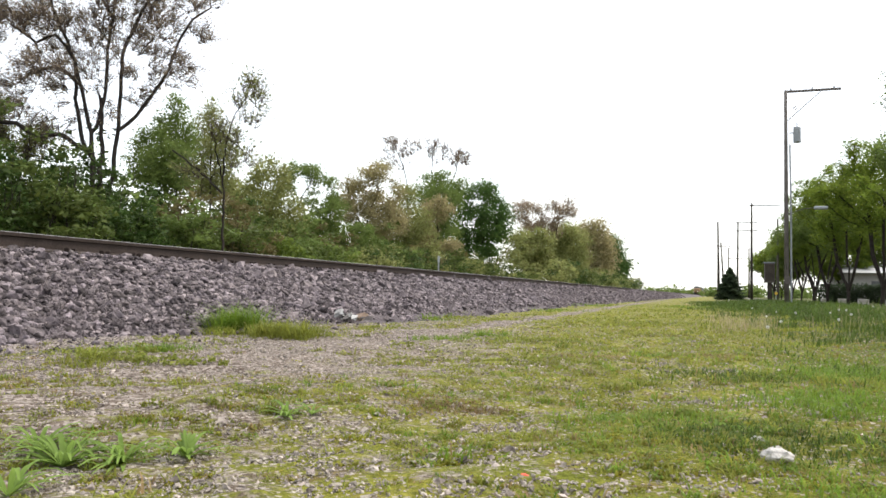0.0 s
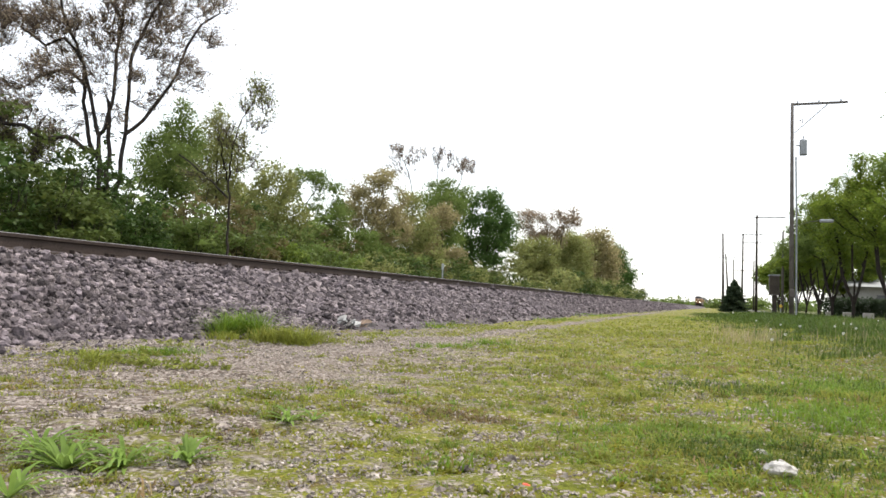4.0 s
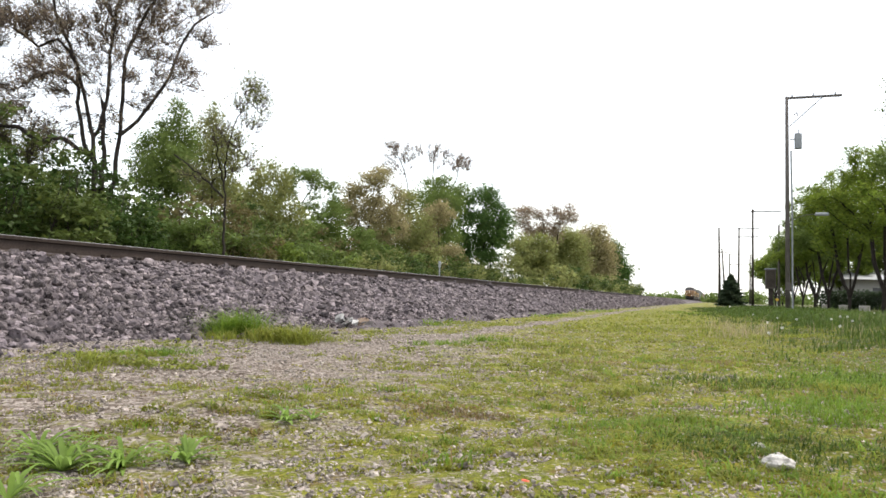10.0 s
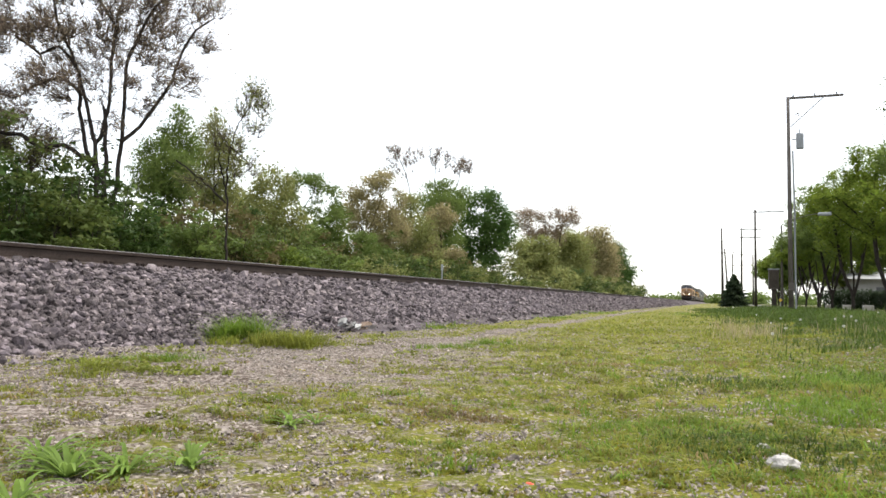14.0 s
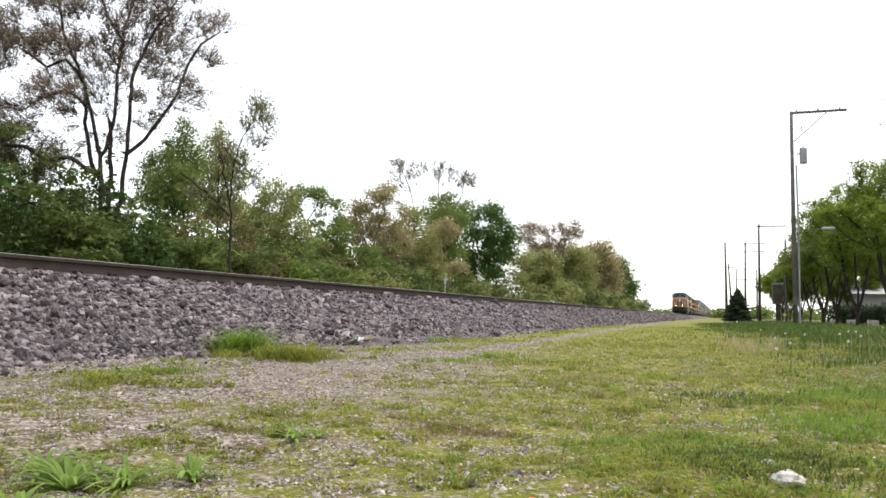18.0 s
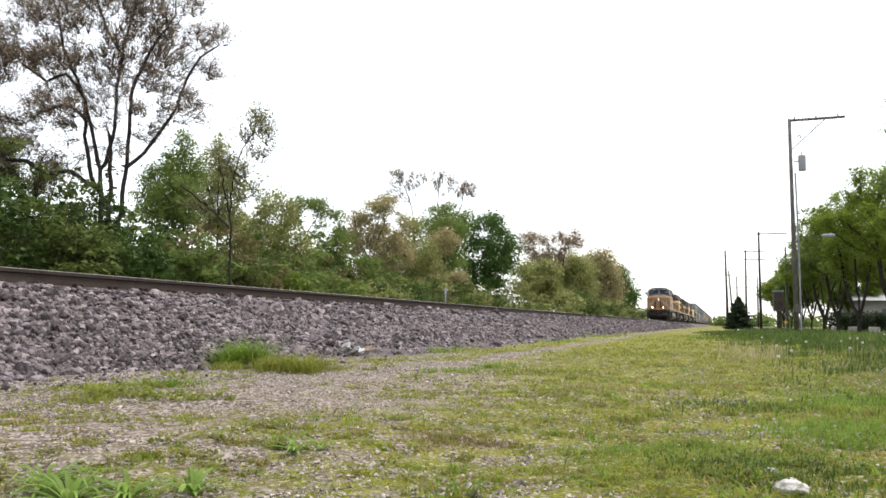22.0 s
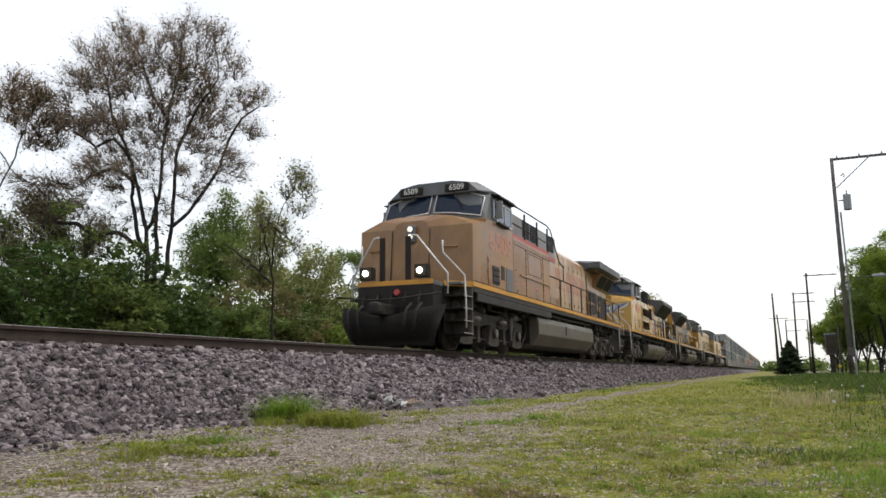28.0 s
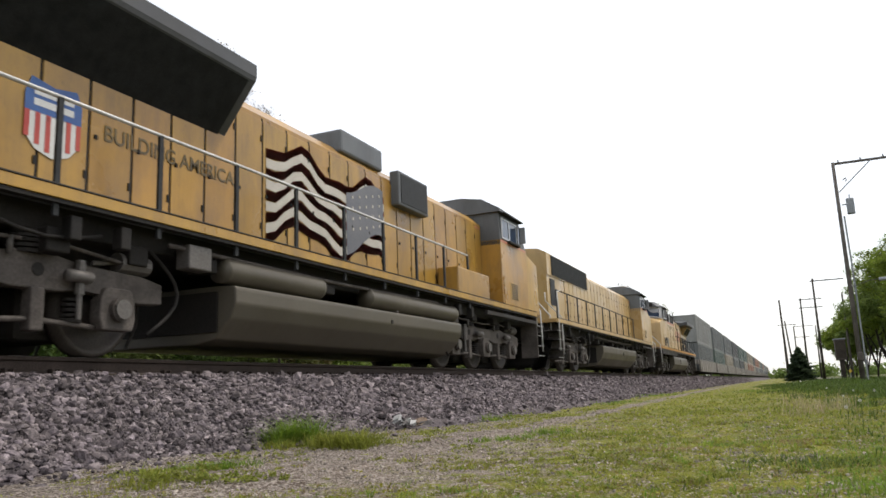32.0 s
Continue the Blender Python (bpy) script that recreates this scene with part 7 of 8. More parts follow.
        for sd in (1, -1):
            make_grille(up, sd, 0.985, 3.5, 8.7, 3.24, 3.92, P_MESH, 10)
            make_grille(body, sd, 0.955, 8.3, 8.9, 2.2, 3.1, P_MESH)
    if style in ("tall", "flared"):
        e0, e1 = (7.95, 9.27) if style == "tall" else (8.88, 10.12)
        foot_z = 3.86 if style == "tall" else 3.35
        cap = lofted("rear_hood_cap", P_GREY if style == "tall" else paint, loco, [(e, [(0.97, foot_z), (0.97, 4.12), (0.72, 4.30), (0.3, 4.34)]) for e in (e0, e1)], "rear hood top with louvres")
        slab("end_red_line", P_PINK if style == "flared" else P_RED, cap, (-0.975, 0.975, 9.25 + tail, 9.285 + tail, 3.80, 3.86))
        for sd in (1, -1):
            for k in range(7 if style == "tall" else 6):
                yy = (8.05 if style == "tall" else 8.98) + 0.175 * k
                for j in range(9):
                    slab("louvre", P_MESH, cap, (*sorted((0.968 * sd, 0.985 * sd)), yy, yy + 0.12, 3.42 + 0.075 * j, 3.455 + 0.075 * j))
            make_grille(body, sd, 0.955, 7.95 if style == "tall" else 8.85, 9.2 + tail, 1.85, 3.1, P_RUSTG, 5, 3)
            if style == "flared":
                continue
            fan = slab("fan_opening", P_MESH, body, (*sorted((0.957 * sd, 0.972 * sd)), 6.95, 7.75, 1.95, 3.1), 0.02, "open hood door showing a fan")
            part("fan_hub", pipe(bmesh.new(), [(0.97 * sd, 7.35, 2.75), (1.02 * sd, 7.35, 2.75)], 0.16, 12), paint, fan)
            tank_a = bar("air_tank", P_TANK, loco, [(1.26 * sd, -4.5, 1.14), (1.26 * sd, -4.45, 1.14), (1.26 * sd, -0.65, 1.14), (1.26 * sd, -0.6, 1.14)], 0.175, "grey cylindrical air reservoir", 16)
            tank_b = bar("air_tank", P_TANK, loco, [(1.26 * sd, 0.9, 1.14), (1.26 * sd, 0.95, 1.14), (1.26 * sd, 3.15, 1.14), (1.26 * sd, 3.2, 1.14)], 0.175, "grey cylindrical air reservoir", 16)
            valve = slab("valve_box", P_CAST, loco, (*sorted((1.2 * sd, 1.42 * sd)), 3.55, 3.95, 1.05, 1.35), 0.02, "grey valve box")
            platform = slab("side_locker", paint, loco, (*sorted((1.0 * sd, 1.5 * sd)), -6.4, -4.4, 1.56, 2.2), 0.03, "low locker on the walkway")
            dyn = slab("brake_intake", P_GREY, body, (*sorted((0.93 * sd, 1.15 * sd)), -3.7, -2.3, 3.2, 3.92), 0.03, "dark dynamic brake intake")
            make_grille(dyn, sd, 1.152, -3.62, -2.38, 3.26, 3.86, P_MESH)
    if style == "tall":
        slab("brake_hatch", P_GREY, body, (-0.9, 0.9, -2.1, -0.5, 3.85, 4.30), 0.05, "grey dynamic brake hatch")
        slab("rear_window", P_MESH, body, (0.45, 0.8, 9.245, 9.27, 3.42, 3.74))
        for xx in (-0.1, 0.1):
            part("rear_headlight", pipe(bmesh.new(), [(xx - 0.35, 9.25, 3.62), (xx - 0.35, 9.31, 3.62)], 0.085, 14), P_LAMP_OFF, body, "unlit rear headlight", True)
        slab("rear_door", P_MESH, body, (-0.75, -0.35, 9.24, 9.262, 2.5, 3.2))
        slab("rear_door", P_MESH, body, (-0.75, -0.35, 9.24, 9.262, 1.7, 2.35))
        lettering(number, 0.24, P_RED, body, Matrix.Translation((0.02, 9.256, 3.42)) @ Matrix.Rotation(radians(180), 4, "Z") @ Matrix.Rotation(radians(90), 4, "X"))
    for sd in (1, -1):
        make_handrail(loco, sd, start + (0.2 if style == "flared" else 2.3), 10.0 + 0.35 * tail, 1.35, paint=P_RAIL if style == "tall" else None)
        if style != "flared":
            bar("end_rail", P_RAIL, loco, [(1.44 * sd, 9.6, 2.55), (1.45 * sd, 9.95, 2.5), (1.47 * sd, 10.02, 2.3), (1.48 * sd, 9.98, 1.9), (1.49 * sd, 10.05, 1.5), (1.49 * sd, 10.05, 0.6)], 0.024, "white bent end handrail")
        if style == "flared":
            make_flag(body, sd, 0.972, -1.2, 3.1, 1.78, 3.42, (-1.1, 0.95))
            bm = bmesh.new()
            patch = [(-0.38, 2.6), (-0.34, 2.25), (0.0, 2.22), (0.06, 2.5), (0.1, 2.9), (0.02, 3.2), (-0.12, 3.38), (-0.3, 3.34), (-0.36, 3.0)]
            part("bare_patch", prism(bm, patch, "x", *sorted((0.985 * sd, 0.994 * sd))), P_WHITE, body, "bare white patch in the painted flag")
            make_shield(body, sd, 0.972, 6.48, 2.48, 0.88)
            lettering("BUILDING AMERICA", 0.27, P_FADED, body, Matrix.Translation((0.974 * sd, 4.85, 2.42)) @ side_turn(sd), "", 1.0)
            make_grille(body, sd, 0.972, 7.2, 7.85, 1.8, 3.1, P_MESH)
        if style == "tall":
            make_flag(body, sd, 0.972, -1.95, 1.85, 1.80, 3.46, (-1.9, -0.5))
            make_shield(body, sd, 0.975, 5.57, 2.47, 0.84)
            lettering("BUILDING AMERICA", 0.27, P_FADED, body, Matrix.Translation((0.974 * sd, 3.75, 2.46)) @ side_turn(sd), "", 0.95)
    if style == "flared":
        # plain winged shield on the nose
        def on_nose(x, z, off):
            k = (z - 1.56) / 1.36
            y = -9.54 + 0.12 * k if abs(x) < 0.46 else -9.54 + 0.12 * k + (abs(x) - 0.46) * (0.32 - 0.08 * k) / 1.04
            return (x, y - off - 0.012, z)
        for sd in (1, -1):
            bm = bmesh.new()
            pts = [(0.26, 2.378), (0.26, 2.853), (0.62, 2.839), (1.42, 2.94), (1.3, 2.738), (0.92, 2.594), (0.62, 2.464)]
            f = bm.faces.new([bm.verts.new(on_nose(x * sd, z, 0.006)) for x, z in pts])
            bmesh.ops.solidify(bm, geom=[f], thickness=0.004)
            wing = part("nose_wing", bm, P_WHITE, nose, "white-edged blue wing")
            for k in range(4):
                x1, z1 = 1.36 - 0.17 * k, 2.905 - 0.098 * k
                pts = [(0.28, 2.825 - 0.1 * k), (0.62, 2.81 - 0.1 * k), (x1, z1), (x1 - 0.08, z1 - 0.06), (0.62, 2.745 - 0.1 * k), (0.28, 2.76 - 0.1 * k)]
                bm = bmesh.new()
                f = bm.faces.new([bm.verts.new(on_nose(x * sd, z, 0.014)) for x, z in pts])
                bmesh.ops.solidify(bm, geom=[f], thickness=0.004)
                part("wing_stripe", bm, P_BLUE, wing)
        bm = bmesh.new()
        prism(bm, [(-0.27, 2.83), (0, 2.94), (0.27, 2.83), (0.27, 2.68), (-0.27, 2.68)], "y", -9.47, -9.35)
        part("nose_shield_head", bm, P_BLUE, nose)
        bm = bmesh.new()
        prism(bm, [(-0.28, 2.70), (0.28, 2.70), (0.25, 2.43), (0, 2.33), (-0.25, 2.43)], "y", -9.50, -9.38)
        sh = part("nose_shield", bm, P_WHITE, nose)
        for k in range(4):
            slab("red_bar", P_RED, sh, (-0.22 + 0.12 * k, -0.15 + 0.12 * k, -9.508, -9.49, 2.42, 2.67))
    return loco


TRAIN = []
TRAIN.append((make_ge("weathered tan-yellow diesel locomotive with lit headlights and black plow", P_TAN, "6509", 0, True), 18.4, 0))
TRAIN.append((make_emd("clean yellow diesel locomotive with blue winged shield on its nose", P_YEL, "8554", 0, 0, False, "flared"), 40.8, 0))
TRAIN.append((make_emd("grimy yellow diesel locomotive running backwards with flag on hood", P_DIRTY, "6476", 0, 180, False, "tall"), 63.2, 180))
TRAIN.append((make_emd("pale yellow diesel locomotive running backwards with flush radiators", P_PALE, "", 0, 180, False, "flush"), 86.0, 180))
TRAIN.append((make_ge("pale yellow diesel locomotive coupled before the container cars", P_PALE, "", 0, False), 108.3, 0))


# ---- container cars ----
C_PAINTS = [surface("container_" + n, c, tuple(min(1, v * 1.25) for v in c), 0.7, 40, 0.6, bump=0.05, dirt=(0.16, 0.14, 0.12), dirt_amt=0.6, streak=0.3)
            for n, c in (("grey", (0.105, 0.118, 0.122)), ("green", (0.070, 0.105, 0.095)), ("pale", (0.21, 0.215, 0.21)), ("dark", (0.06, 0.066, 0.075)), ("sand", (0.24, 0.215, 0.17)), ("rust", (0.25, 0.12, 0.08)))]
P_WELL = surface("well_car", (0.20, 0.185, 0.165), (0.26, 0.245, 0.22), 0.8, 40, 0.7, bump=0.1, dirt=(0.120, 0.096, 0.080), dirt_amt=0.7)


def container_mesh(length):
    """A ribbed steel box with corner posts."""
    bm = bmesh.new()
    h, w, n = 2.5, 1.25, int(length / 0.56)
    box(bm, -w + 0.03, w - 0.03, -length / 2 + 0.04, length / 2 - 0.04, 0.04, h - 0.03)
    for sd in (1, -1):
        for k in range(n):
            y = -length / 2 + length * (k + 0.5) / n
            box(bm, *sorted(((w - 0.03) * sd, w * sd)), y - 0.14, y + 0.14, 0.16, h - 0.16)
        for z in (0.0, h - 0.14):
            box(bm, *sorted(((w - 0.06) * sd, (w + 0.006) * sd)), -length / 2, length / 2, z, z + 0.14)
        for y in (-length / 2, length / 2 - 0.16, -6.2, 6.04):
            box(bm, *sorted(((w - 0.05) * sd, (w + 0.008) * sd)), y, y + 0.16, 0, h)
    me = bpy.data.meshes.new("container")
    bmesh.ops.recalc_face_normals(bm, faces=bm.faces)
    bm.to_mesh(me)
    bm.free()
    return me


def make_well_car():
    car = empty("well_car", "low pale steel well car with a deep side sill", "freight car", "container cars of the train")
    for sd in (1, -1):
        bm = bmesh.new()
        prism(bm, [(-8.6, 0.30), (8.6, 0.30), (8.9, 1.34), (-8.9, 1.34)], "x", *sorted((1.26 * sd, 1.42 * sd)))
        part("side_sill", bm, P_WELL, car)
        for k in range(9):
            slab("rib", P_WELL, car, (*sorted((1.42 * sd, 1.46 * sd)), -8 + 2 * k - 0.05, -8 + 2 * k + 0.05, 0.32, 1.32))
    slab("floor", P_BLACK, car, (-1.26, 1.26, -8.6, 8.6, 0.28, 0.36))
    for sg in (1, -1):
        slab("end_platform", P_WELL, car, (-1.3, 1.3, *sorted((8.6 * sg, 9.3 * sg)), 0.95, 1.3), 0.03)
        bogie = slab("bogie", P_TRUCK, car, (-1.05, 1.05, 9.3 * sg - 1.0, 9.3 * sg + 1.0, 0.38, 0.75), 0.05)
        for dy in (-0.85, 0.85):
            make_wheelset(bogie, 9.3 * sg + dy, 0.46)
    return car


CARS, BOXES = [], []
base_car = make_well_car()
box_mesh = container_mesh(16.1)
pick = random.Random(5)
for i in range(22):
    s = 132.0 + 18.7 * i
    CARS.append((base_car if i == 0 else copy_thing(base_car, Matrix()), s))
    for level in (0, 1):
        paint = C_PAINTS[pick.choice((0, 0, 1, 2, 3, 4, 5)) if i > 3 else (0, 2, 1, 0, 4, 0, 0, 3)[2 * i + level]]
        me = box_mesh.copy() if i < 6 else box_mesh
        if i < 6:
            me.materials.append(paint)
        c = new("container", me)
        if i >= 6:
            if not me.materials:
                me.materials.append(C_PAINTS[0])
            c.material_slots[0].link = "OBJECT"
            c.material_slots[0].material = paint
        tagged(c, "ribbed steel freight container " + ("stacked on another container" if level else "set down in a well car"), "container", "containers on the train")
        BOXES.append((c, s, 0.38 + 2.53 * level))


# ---- ground cover ----
def patchy(x, y):
    """How grassy the ground is here, 0 to 1: sparse by the track, full towards the road, in clumps a hand across."""
    low = np.array([noise.fractal(Vector((a * 0.9, b * 0.9, 3.7)), 0.8, 2.1, 4) for a, b in zip(x, y)])
    fine = np.array([noise.noise(Vector((a * 9.0, b * 7.0, 9.1))) + 0.6 * noise.noise(Vector((a * 21.0, b * 17.0, 4.1))) for a, b in zip(x, y)])
    path = np.exp(-((x + 2.95 + 0.022 * (y - 8)) / np.clip(0.85 - 0.05 * y, 0.24, 0.75)) ** 2) * np.clip((y - 3) / 4, 0, 1)
    n = 0.55 * low + 0.95 * fine * np.clip(1.25 - y / 18, 0.25, 1)
    for bx, by, br, amt in ((0.17, 3.9, 0.28, 0.9), (-0.19, 4.53, 0.22, 0.8), (0.02, 5.5, 0.25, 0.7), (0.45, 3.76, 0.35, 0.9), (-0.86, 2.98, 0.20, 0.8), (-0.45, 2.2, 0.22, 0.6), (0.05, 2.2, 0.16, 0.6), (-0.55, 3.5, 0.25, 0.5), (0.25, 2.75, 0.14, 0.6)):
        n = n - amt * np.exp(-((x - bx) ** 2 + (y - by) ** 2) / br ** 2)
    for bx, by, br, amt in ((-0.1, 2.75, 0.32, 0.8), (-0.45, 4.69, 0.25, 0.7), (-0.2, 3.3, 0.28, 0.6), (-0.95, 2.62, 0.13, 0.6), (0.3, 3.2, 0.25, 0.5), (-2.1, 3.3, 0.3, 0.3)):
        n = n + amt * np.exp(-((x - bx) ** 2 + (y - by) ** 2) / br ** 2)
    return np.clip(0.42 + 0.11 * (x + 1.3) + n - 0.75 * path + np.clip((y - 5.5) / 8, 0, 1) * 0.45, 0.0, 1)


def clear_ground(x, y):
    return np.array([bed_height(a, b) < -0.025 for a, b in zip(x, y)])


def blades(rng, x, y, height, width, spread):
    """Tapered bent grass blades as pairs of quads."""
    n = len(x)
    z = ground_height(x, y)
    a = rng.uniform(0, 2 * np.pi, n)
    d = np.stack([np.cos(a), np.sin(a), np.zeros(n)], -1)
    s = np.stack([-np.sin(a), np.cos(a), np.zeros(n)], -1) * (width * 0.5)[:, None]
    h = height[:, None]
    base = np.stack([x, y, z - 0.005], -1)
    lean = (spread * rng.uniform(0.3, 1.3, n))[:, None]
    mid = base + d * h * lean * 0.35 + np.array([0, 0, 1.0]) * h * 0.6
    tip = base + d * h * lean + np.array([0, 0, 1.0]) * h * (1 - 0.25 * lean)
    v = np.stack([base - s, base + s, mid + s * 0.8, mid - s * 0.8, tip + s * 0.15, tip - s * 0.15], 1).reshape(-1, 3)
    i = np.arange(n)[:, None] * 6
    f = np.concatenate([i + [0, 1, 2, 3], i + [3, 2, 4, 5]])
    return v, f


def wedge(rng, n, y0, y1, power=1.0):
    """Places in the ground that lie before the camera, thinning with distance."""
    y = y0 + (y1 - y0) * rng.random(n) ** power
    x = rng.uniform(-1, 1, n) * (0.55 + 0.62 * y) - 0.42 * y
    return x, y


def make_turf(name, n, y0, y1, power, h, w, material, seed, label, keep=1.0, right=False):
    rng = np.random.default_rng(seed)
    x, y = wedge(rng, n, y0, y1, power)
    ok = (x > -5.4) & (x < 5.6)
    x, y = x[ok], y[ok]
    g = patchy(x, y)
    ok = (rng.random(len(x)) < g ** 1.5 * keep) & clear_ground(x, y)
    x, y, g = x[ok], y[ok], g[ok]
    hh = h * rng.lognormal(0, 0.4, len(x)) * (0.7 + 0.6 * g)
    v, f = blades(rng, x, y, hh, np.full(len(x), w) * rng.uniform(0.6, 1.3, len(x)), 1.3)
    tagged(fast_mesh(name, v, f, material), label, "grass", kind="stuff")


def make_tufts(name, n, each, y0, y1, power, r, h, w, material, seed, label, low=0.32, right=0.0):
    """Small separate plants: a few short blades spreading from one root, where the ground is grassy."""
    rng = np.random.default_rng(seed)
    x, y = wedge(rng, n, y0, y1, power)
    ok = (x > -5.6) & (x < 5.6)
    x, y = x[ok], y[ok]
    g = patchy(x, y)
    ok = (rng.random(len(x)) < np.clip((g - low) / 0.35, 0.015, 1) * np.clip(1 + right * (x - 0.2), 0.05, 1)) & clear_ground(x, y)
    x, y, g = x[ok], y[ok], g[ok]
    s = rng.lognormal(0, 0.4, len(x)) * (0.7 + 0.5 * g)
    k = np.repeat(np.arange(len(x)), each)
    xx = x[k] + rng.normal(0, 1, len(k)) * (r * s)[k] * 0.55
    yy = y[k] + rng.normal(0, 1, len(k)) * (r * s)[k] * 0.55
    v, f = blades(rng, xx, yy, h * s[k] * rng.uniform(0.5, 1.25, len(k)), w * rng.uniform(0.5, 1.3, len(k)), 1.6)
    tagged(fast_mesh(name, v, f, material), label, "grass", kind="stuff")


make_tufts("short_grass", 13500, 8, 0.9, 5.5, 1.05, 0.018, 0.019, 0.0052, G_BLADE, 31, "short yellow-green grass in separate tufts", 0.30, -0.7)
make_tufts("short_grass", 13000, 8, 5.0, 14.0, 1.1, 0.034, 0.024, 0.011, G_BLADE, 36, "short yellow-green grass in separate tufts", 0.26, -0.5)
make_turf("short_grass", 50000, 12.0, 40.0, 1.25, 0.030, 0.024, G_BLADE, 32, "short yellow-green grass farther off")
make_tufts("fresh_grass", 5200, 10, 0.9, 9.0, 1.15, 0.020, 0.027, 0.0056, G_FRESH, 37, "fresh green grass sprouting in tufts", 0.40, 0.35)
make_tufts("dry_grass", 4200, 7, 0.9, 12.0, 1.2, 0.022, 0.020, 0.0055, G_DRY, 33, "dry straw-coloured grass between the green", 0.25)
make_tufts("moss_tufts", 15000, 8, 0.9, 9.0, 1.1, 0.020, 0.0085, 0.013, G_MOSS, 34, "low mossy green cushions", 0.26)
make_tufts("moss_tufts", 6000, 7, 8.0, 20.0, 1.1, 0.05, 0.011, 0.024, G_MOSS, 35, "low mossy green cushions", 0.22)


def make_turf_behind():
    """The same short grass goes on beside and behind the camera."""
    rng = np.random.default_rng(39)
    n = 42000
    x, y = rng.uniform(-4.8, 6.0, n), rng.uniform(-4.5, 3.2, n)
    side = np.abs(x + 0.42 * y) > 0.5 + 0.6 * y
    keep = (rng.random(n) < patchy(x, y)) & side & clear_ground(x, y)
    x, y = x[keep], y[keep]
    v, f = blades(rng, x, y, 0.022 * rng.lognormal(0, 0.4, len(x)), 0.010 * rng.uniform(0.6, 1.3, len(x)), 1.3)
    tagged(fast_mesh("short_grass", v, f, G_BLADE), "short patchy yellow-green grass", "grass", kind="stuff")


make_turf_behind()


def make_pebbles():
    rng = np.random.default_rng(41)
    x, y = wedge(rng, 140000, 0.9, 15.0, 1.4)
    ok = (x > -5.6) & (x < 3.0)
    x, y = x[ok], y[ok]
    ok = (rng.random(len(x)) < np.clip(1.05 - patchy(x, y) * 1.05, 0.14, 0.85) * np.where(x > 0.5, 0.45, 1.0)) & clear_ground(x, y)
    x, y = x[ok], y[ok]
    s = np.minimum(0.0034 * rng.lognormal(0, 0.42, len(x)) * (1 + 0.11 * y), 0.017)
    z = ground_height(x, y) + s * 0.15
    scatter_rocks("gravel_pebbles", np.stack([x, y, z], -1), s, M_PEBBLE, 42, "loose pale pebbles on the soil", "gravel", True)


make_pebbles()


def make_field():
    """Taller dark grass towards the road, thickening by degrees, with drier stalks."""
    rng = np.random.default_rng(51)
    n = 110000
    y = 1.6 + 64 * rng.random(n) ** 1.9
    x = rng.uniform(-2.2, 6.0, n)
    rag = np.array([noise.fractal(Vector((a * 1.3, b * 0.9, 1.7)), 0.8, 2.1, 3) for a, b in zip(x, y)])
    full = np.clip((x - 0.3 + np.clip((y - 12) * 0.06, 0, 1.6) + 2.2 * rag) / 3.2, 0, 1)
    ok = (rng.random(n) < full ** 1.3 * np.clip((y - 1.6) / 2.5 + 0.05, 0.05, 1)) & (x < 5.9)
    x, y, full = x[ok], y[ok], full[ok]
    h = (0.030 + 0.11 * full * np.clip((y - 2) / 7, 0.15, 1)) * rng.lognormal(0, 0.35, len(x))
    v, f = blades(rng, x, y, h, 0.005 + 0.0007 * y, 0.8)
    tagged(fast_mesh("tall_grass", v, f, G_TALL), "taller dark green meadow grass", "grass", kind="stuff")
    for seed, (cx, cy, n, r) in enumerate(((0.53, 12.3, 130, 0.40), (0.25, 11.6, 60, 0.35), (0.1, 14.4, 60, 0.35), (2.2, 13, 90, 1.0), (3.4, 19, 90, 1.6))):
        rng = np.random.default_rng(60 + seed)
        x, y = cx + rng.normal(0, r * 0.5, n), cy + rng.normal(0, r * 0.5, n)
        v, f = blades(rng, x, y, 0.24 * rng.lognormal(0, 0.25, n), np.full(n, 0.005), 0.6)
        tagged(fast_mesh("dry_stalks", v, f, G_STRAW), "tuft of dry straw-coloured stalks", "grass", kind="stuff")


make_field()
rng_b = np.random.default_rng(880)
for cx, cy, r, n in ((-0.14, 6.8, 0.35, 1500), (-1.1, 3.3, 0.2, 700), (-0.9, 6.2, 0.3, 900)):
    v, f = blades(rng_b, cx + rng_b.normal(0, r * 0.6, n), cy + rng_b.normal(0, r * 0.5, n), 0.028 * rng_b.uniform(0.3, 1.2, n), 0.007 * rng_b.uniform(0.5, 1.1, n), 1.3)
    tagged(fast_mesh("dry_grass", v, f, G_DRY), "patch of dry brown grass", "grass", kind="stuff")
for i, (cx, cy, r, h, n) in enumerate(((0.15, 2.9, 0.35, 0.045, 1500), (-0.25, 3.3, 0.3, 0.04, 1000), (0.55, 3.9, 0.45, 0.06, 1500), (0.1, 5.2, 0.4, 0.05, 1000), (0.9, 5.6, 0.6, 0.08, 1500), (0.45, 2.2, 0.3, 0.04, 1200), (0.8, 2.9, 0.35, 0.05, 1300))):
    rng_p = np.random.default_rng(900 + i)
    px, py = cx + rng_p.normal(0, r * 0.55, n), cy + rng_p.normal(0, r * 0.55, n)
    v, f = blades(rng_p, px, py, h * rng_p.uniform(0.3, 1.2, n), 0.006 * rng_p.uniform(0.5, 1.1, n), 1.3)
    tagged(fast_mesh("grass_patch", v, f, G_FRESH if i % 3 else G_TALL), "patch of fresh green grass", "grass", "green patches in the turf", "stuff")


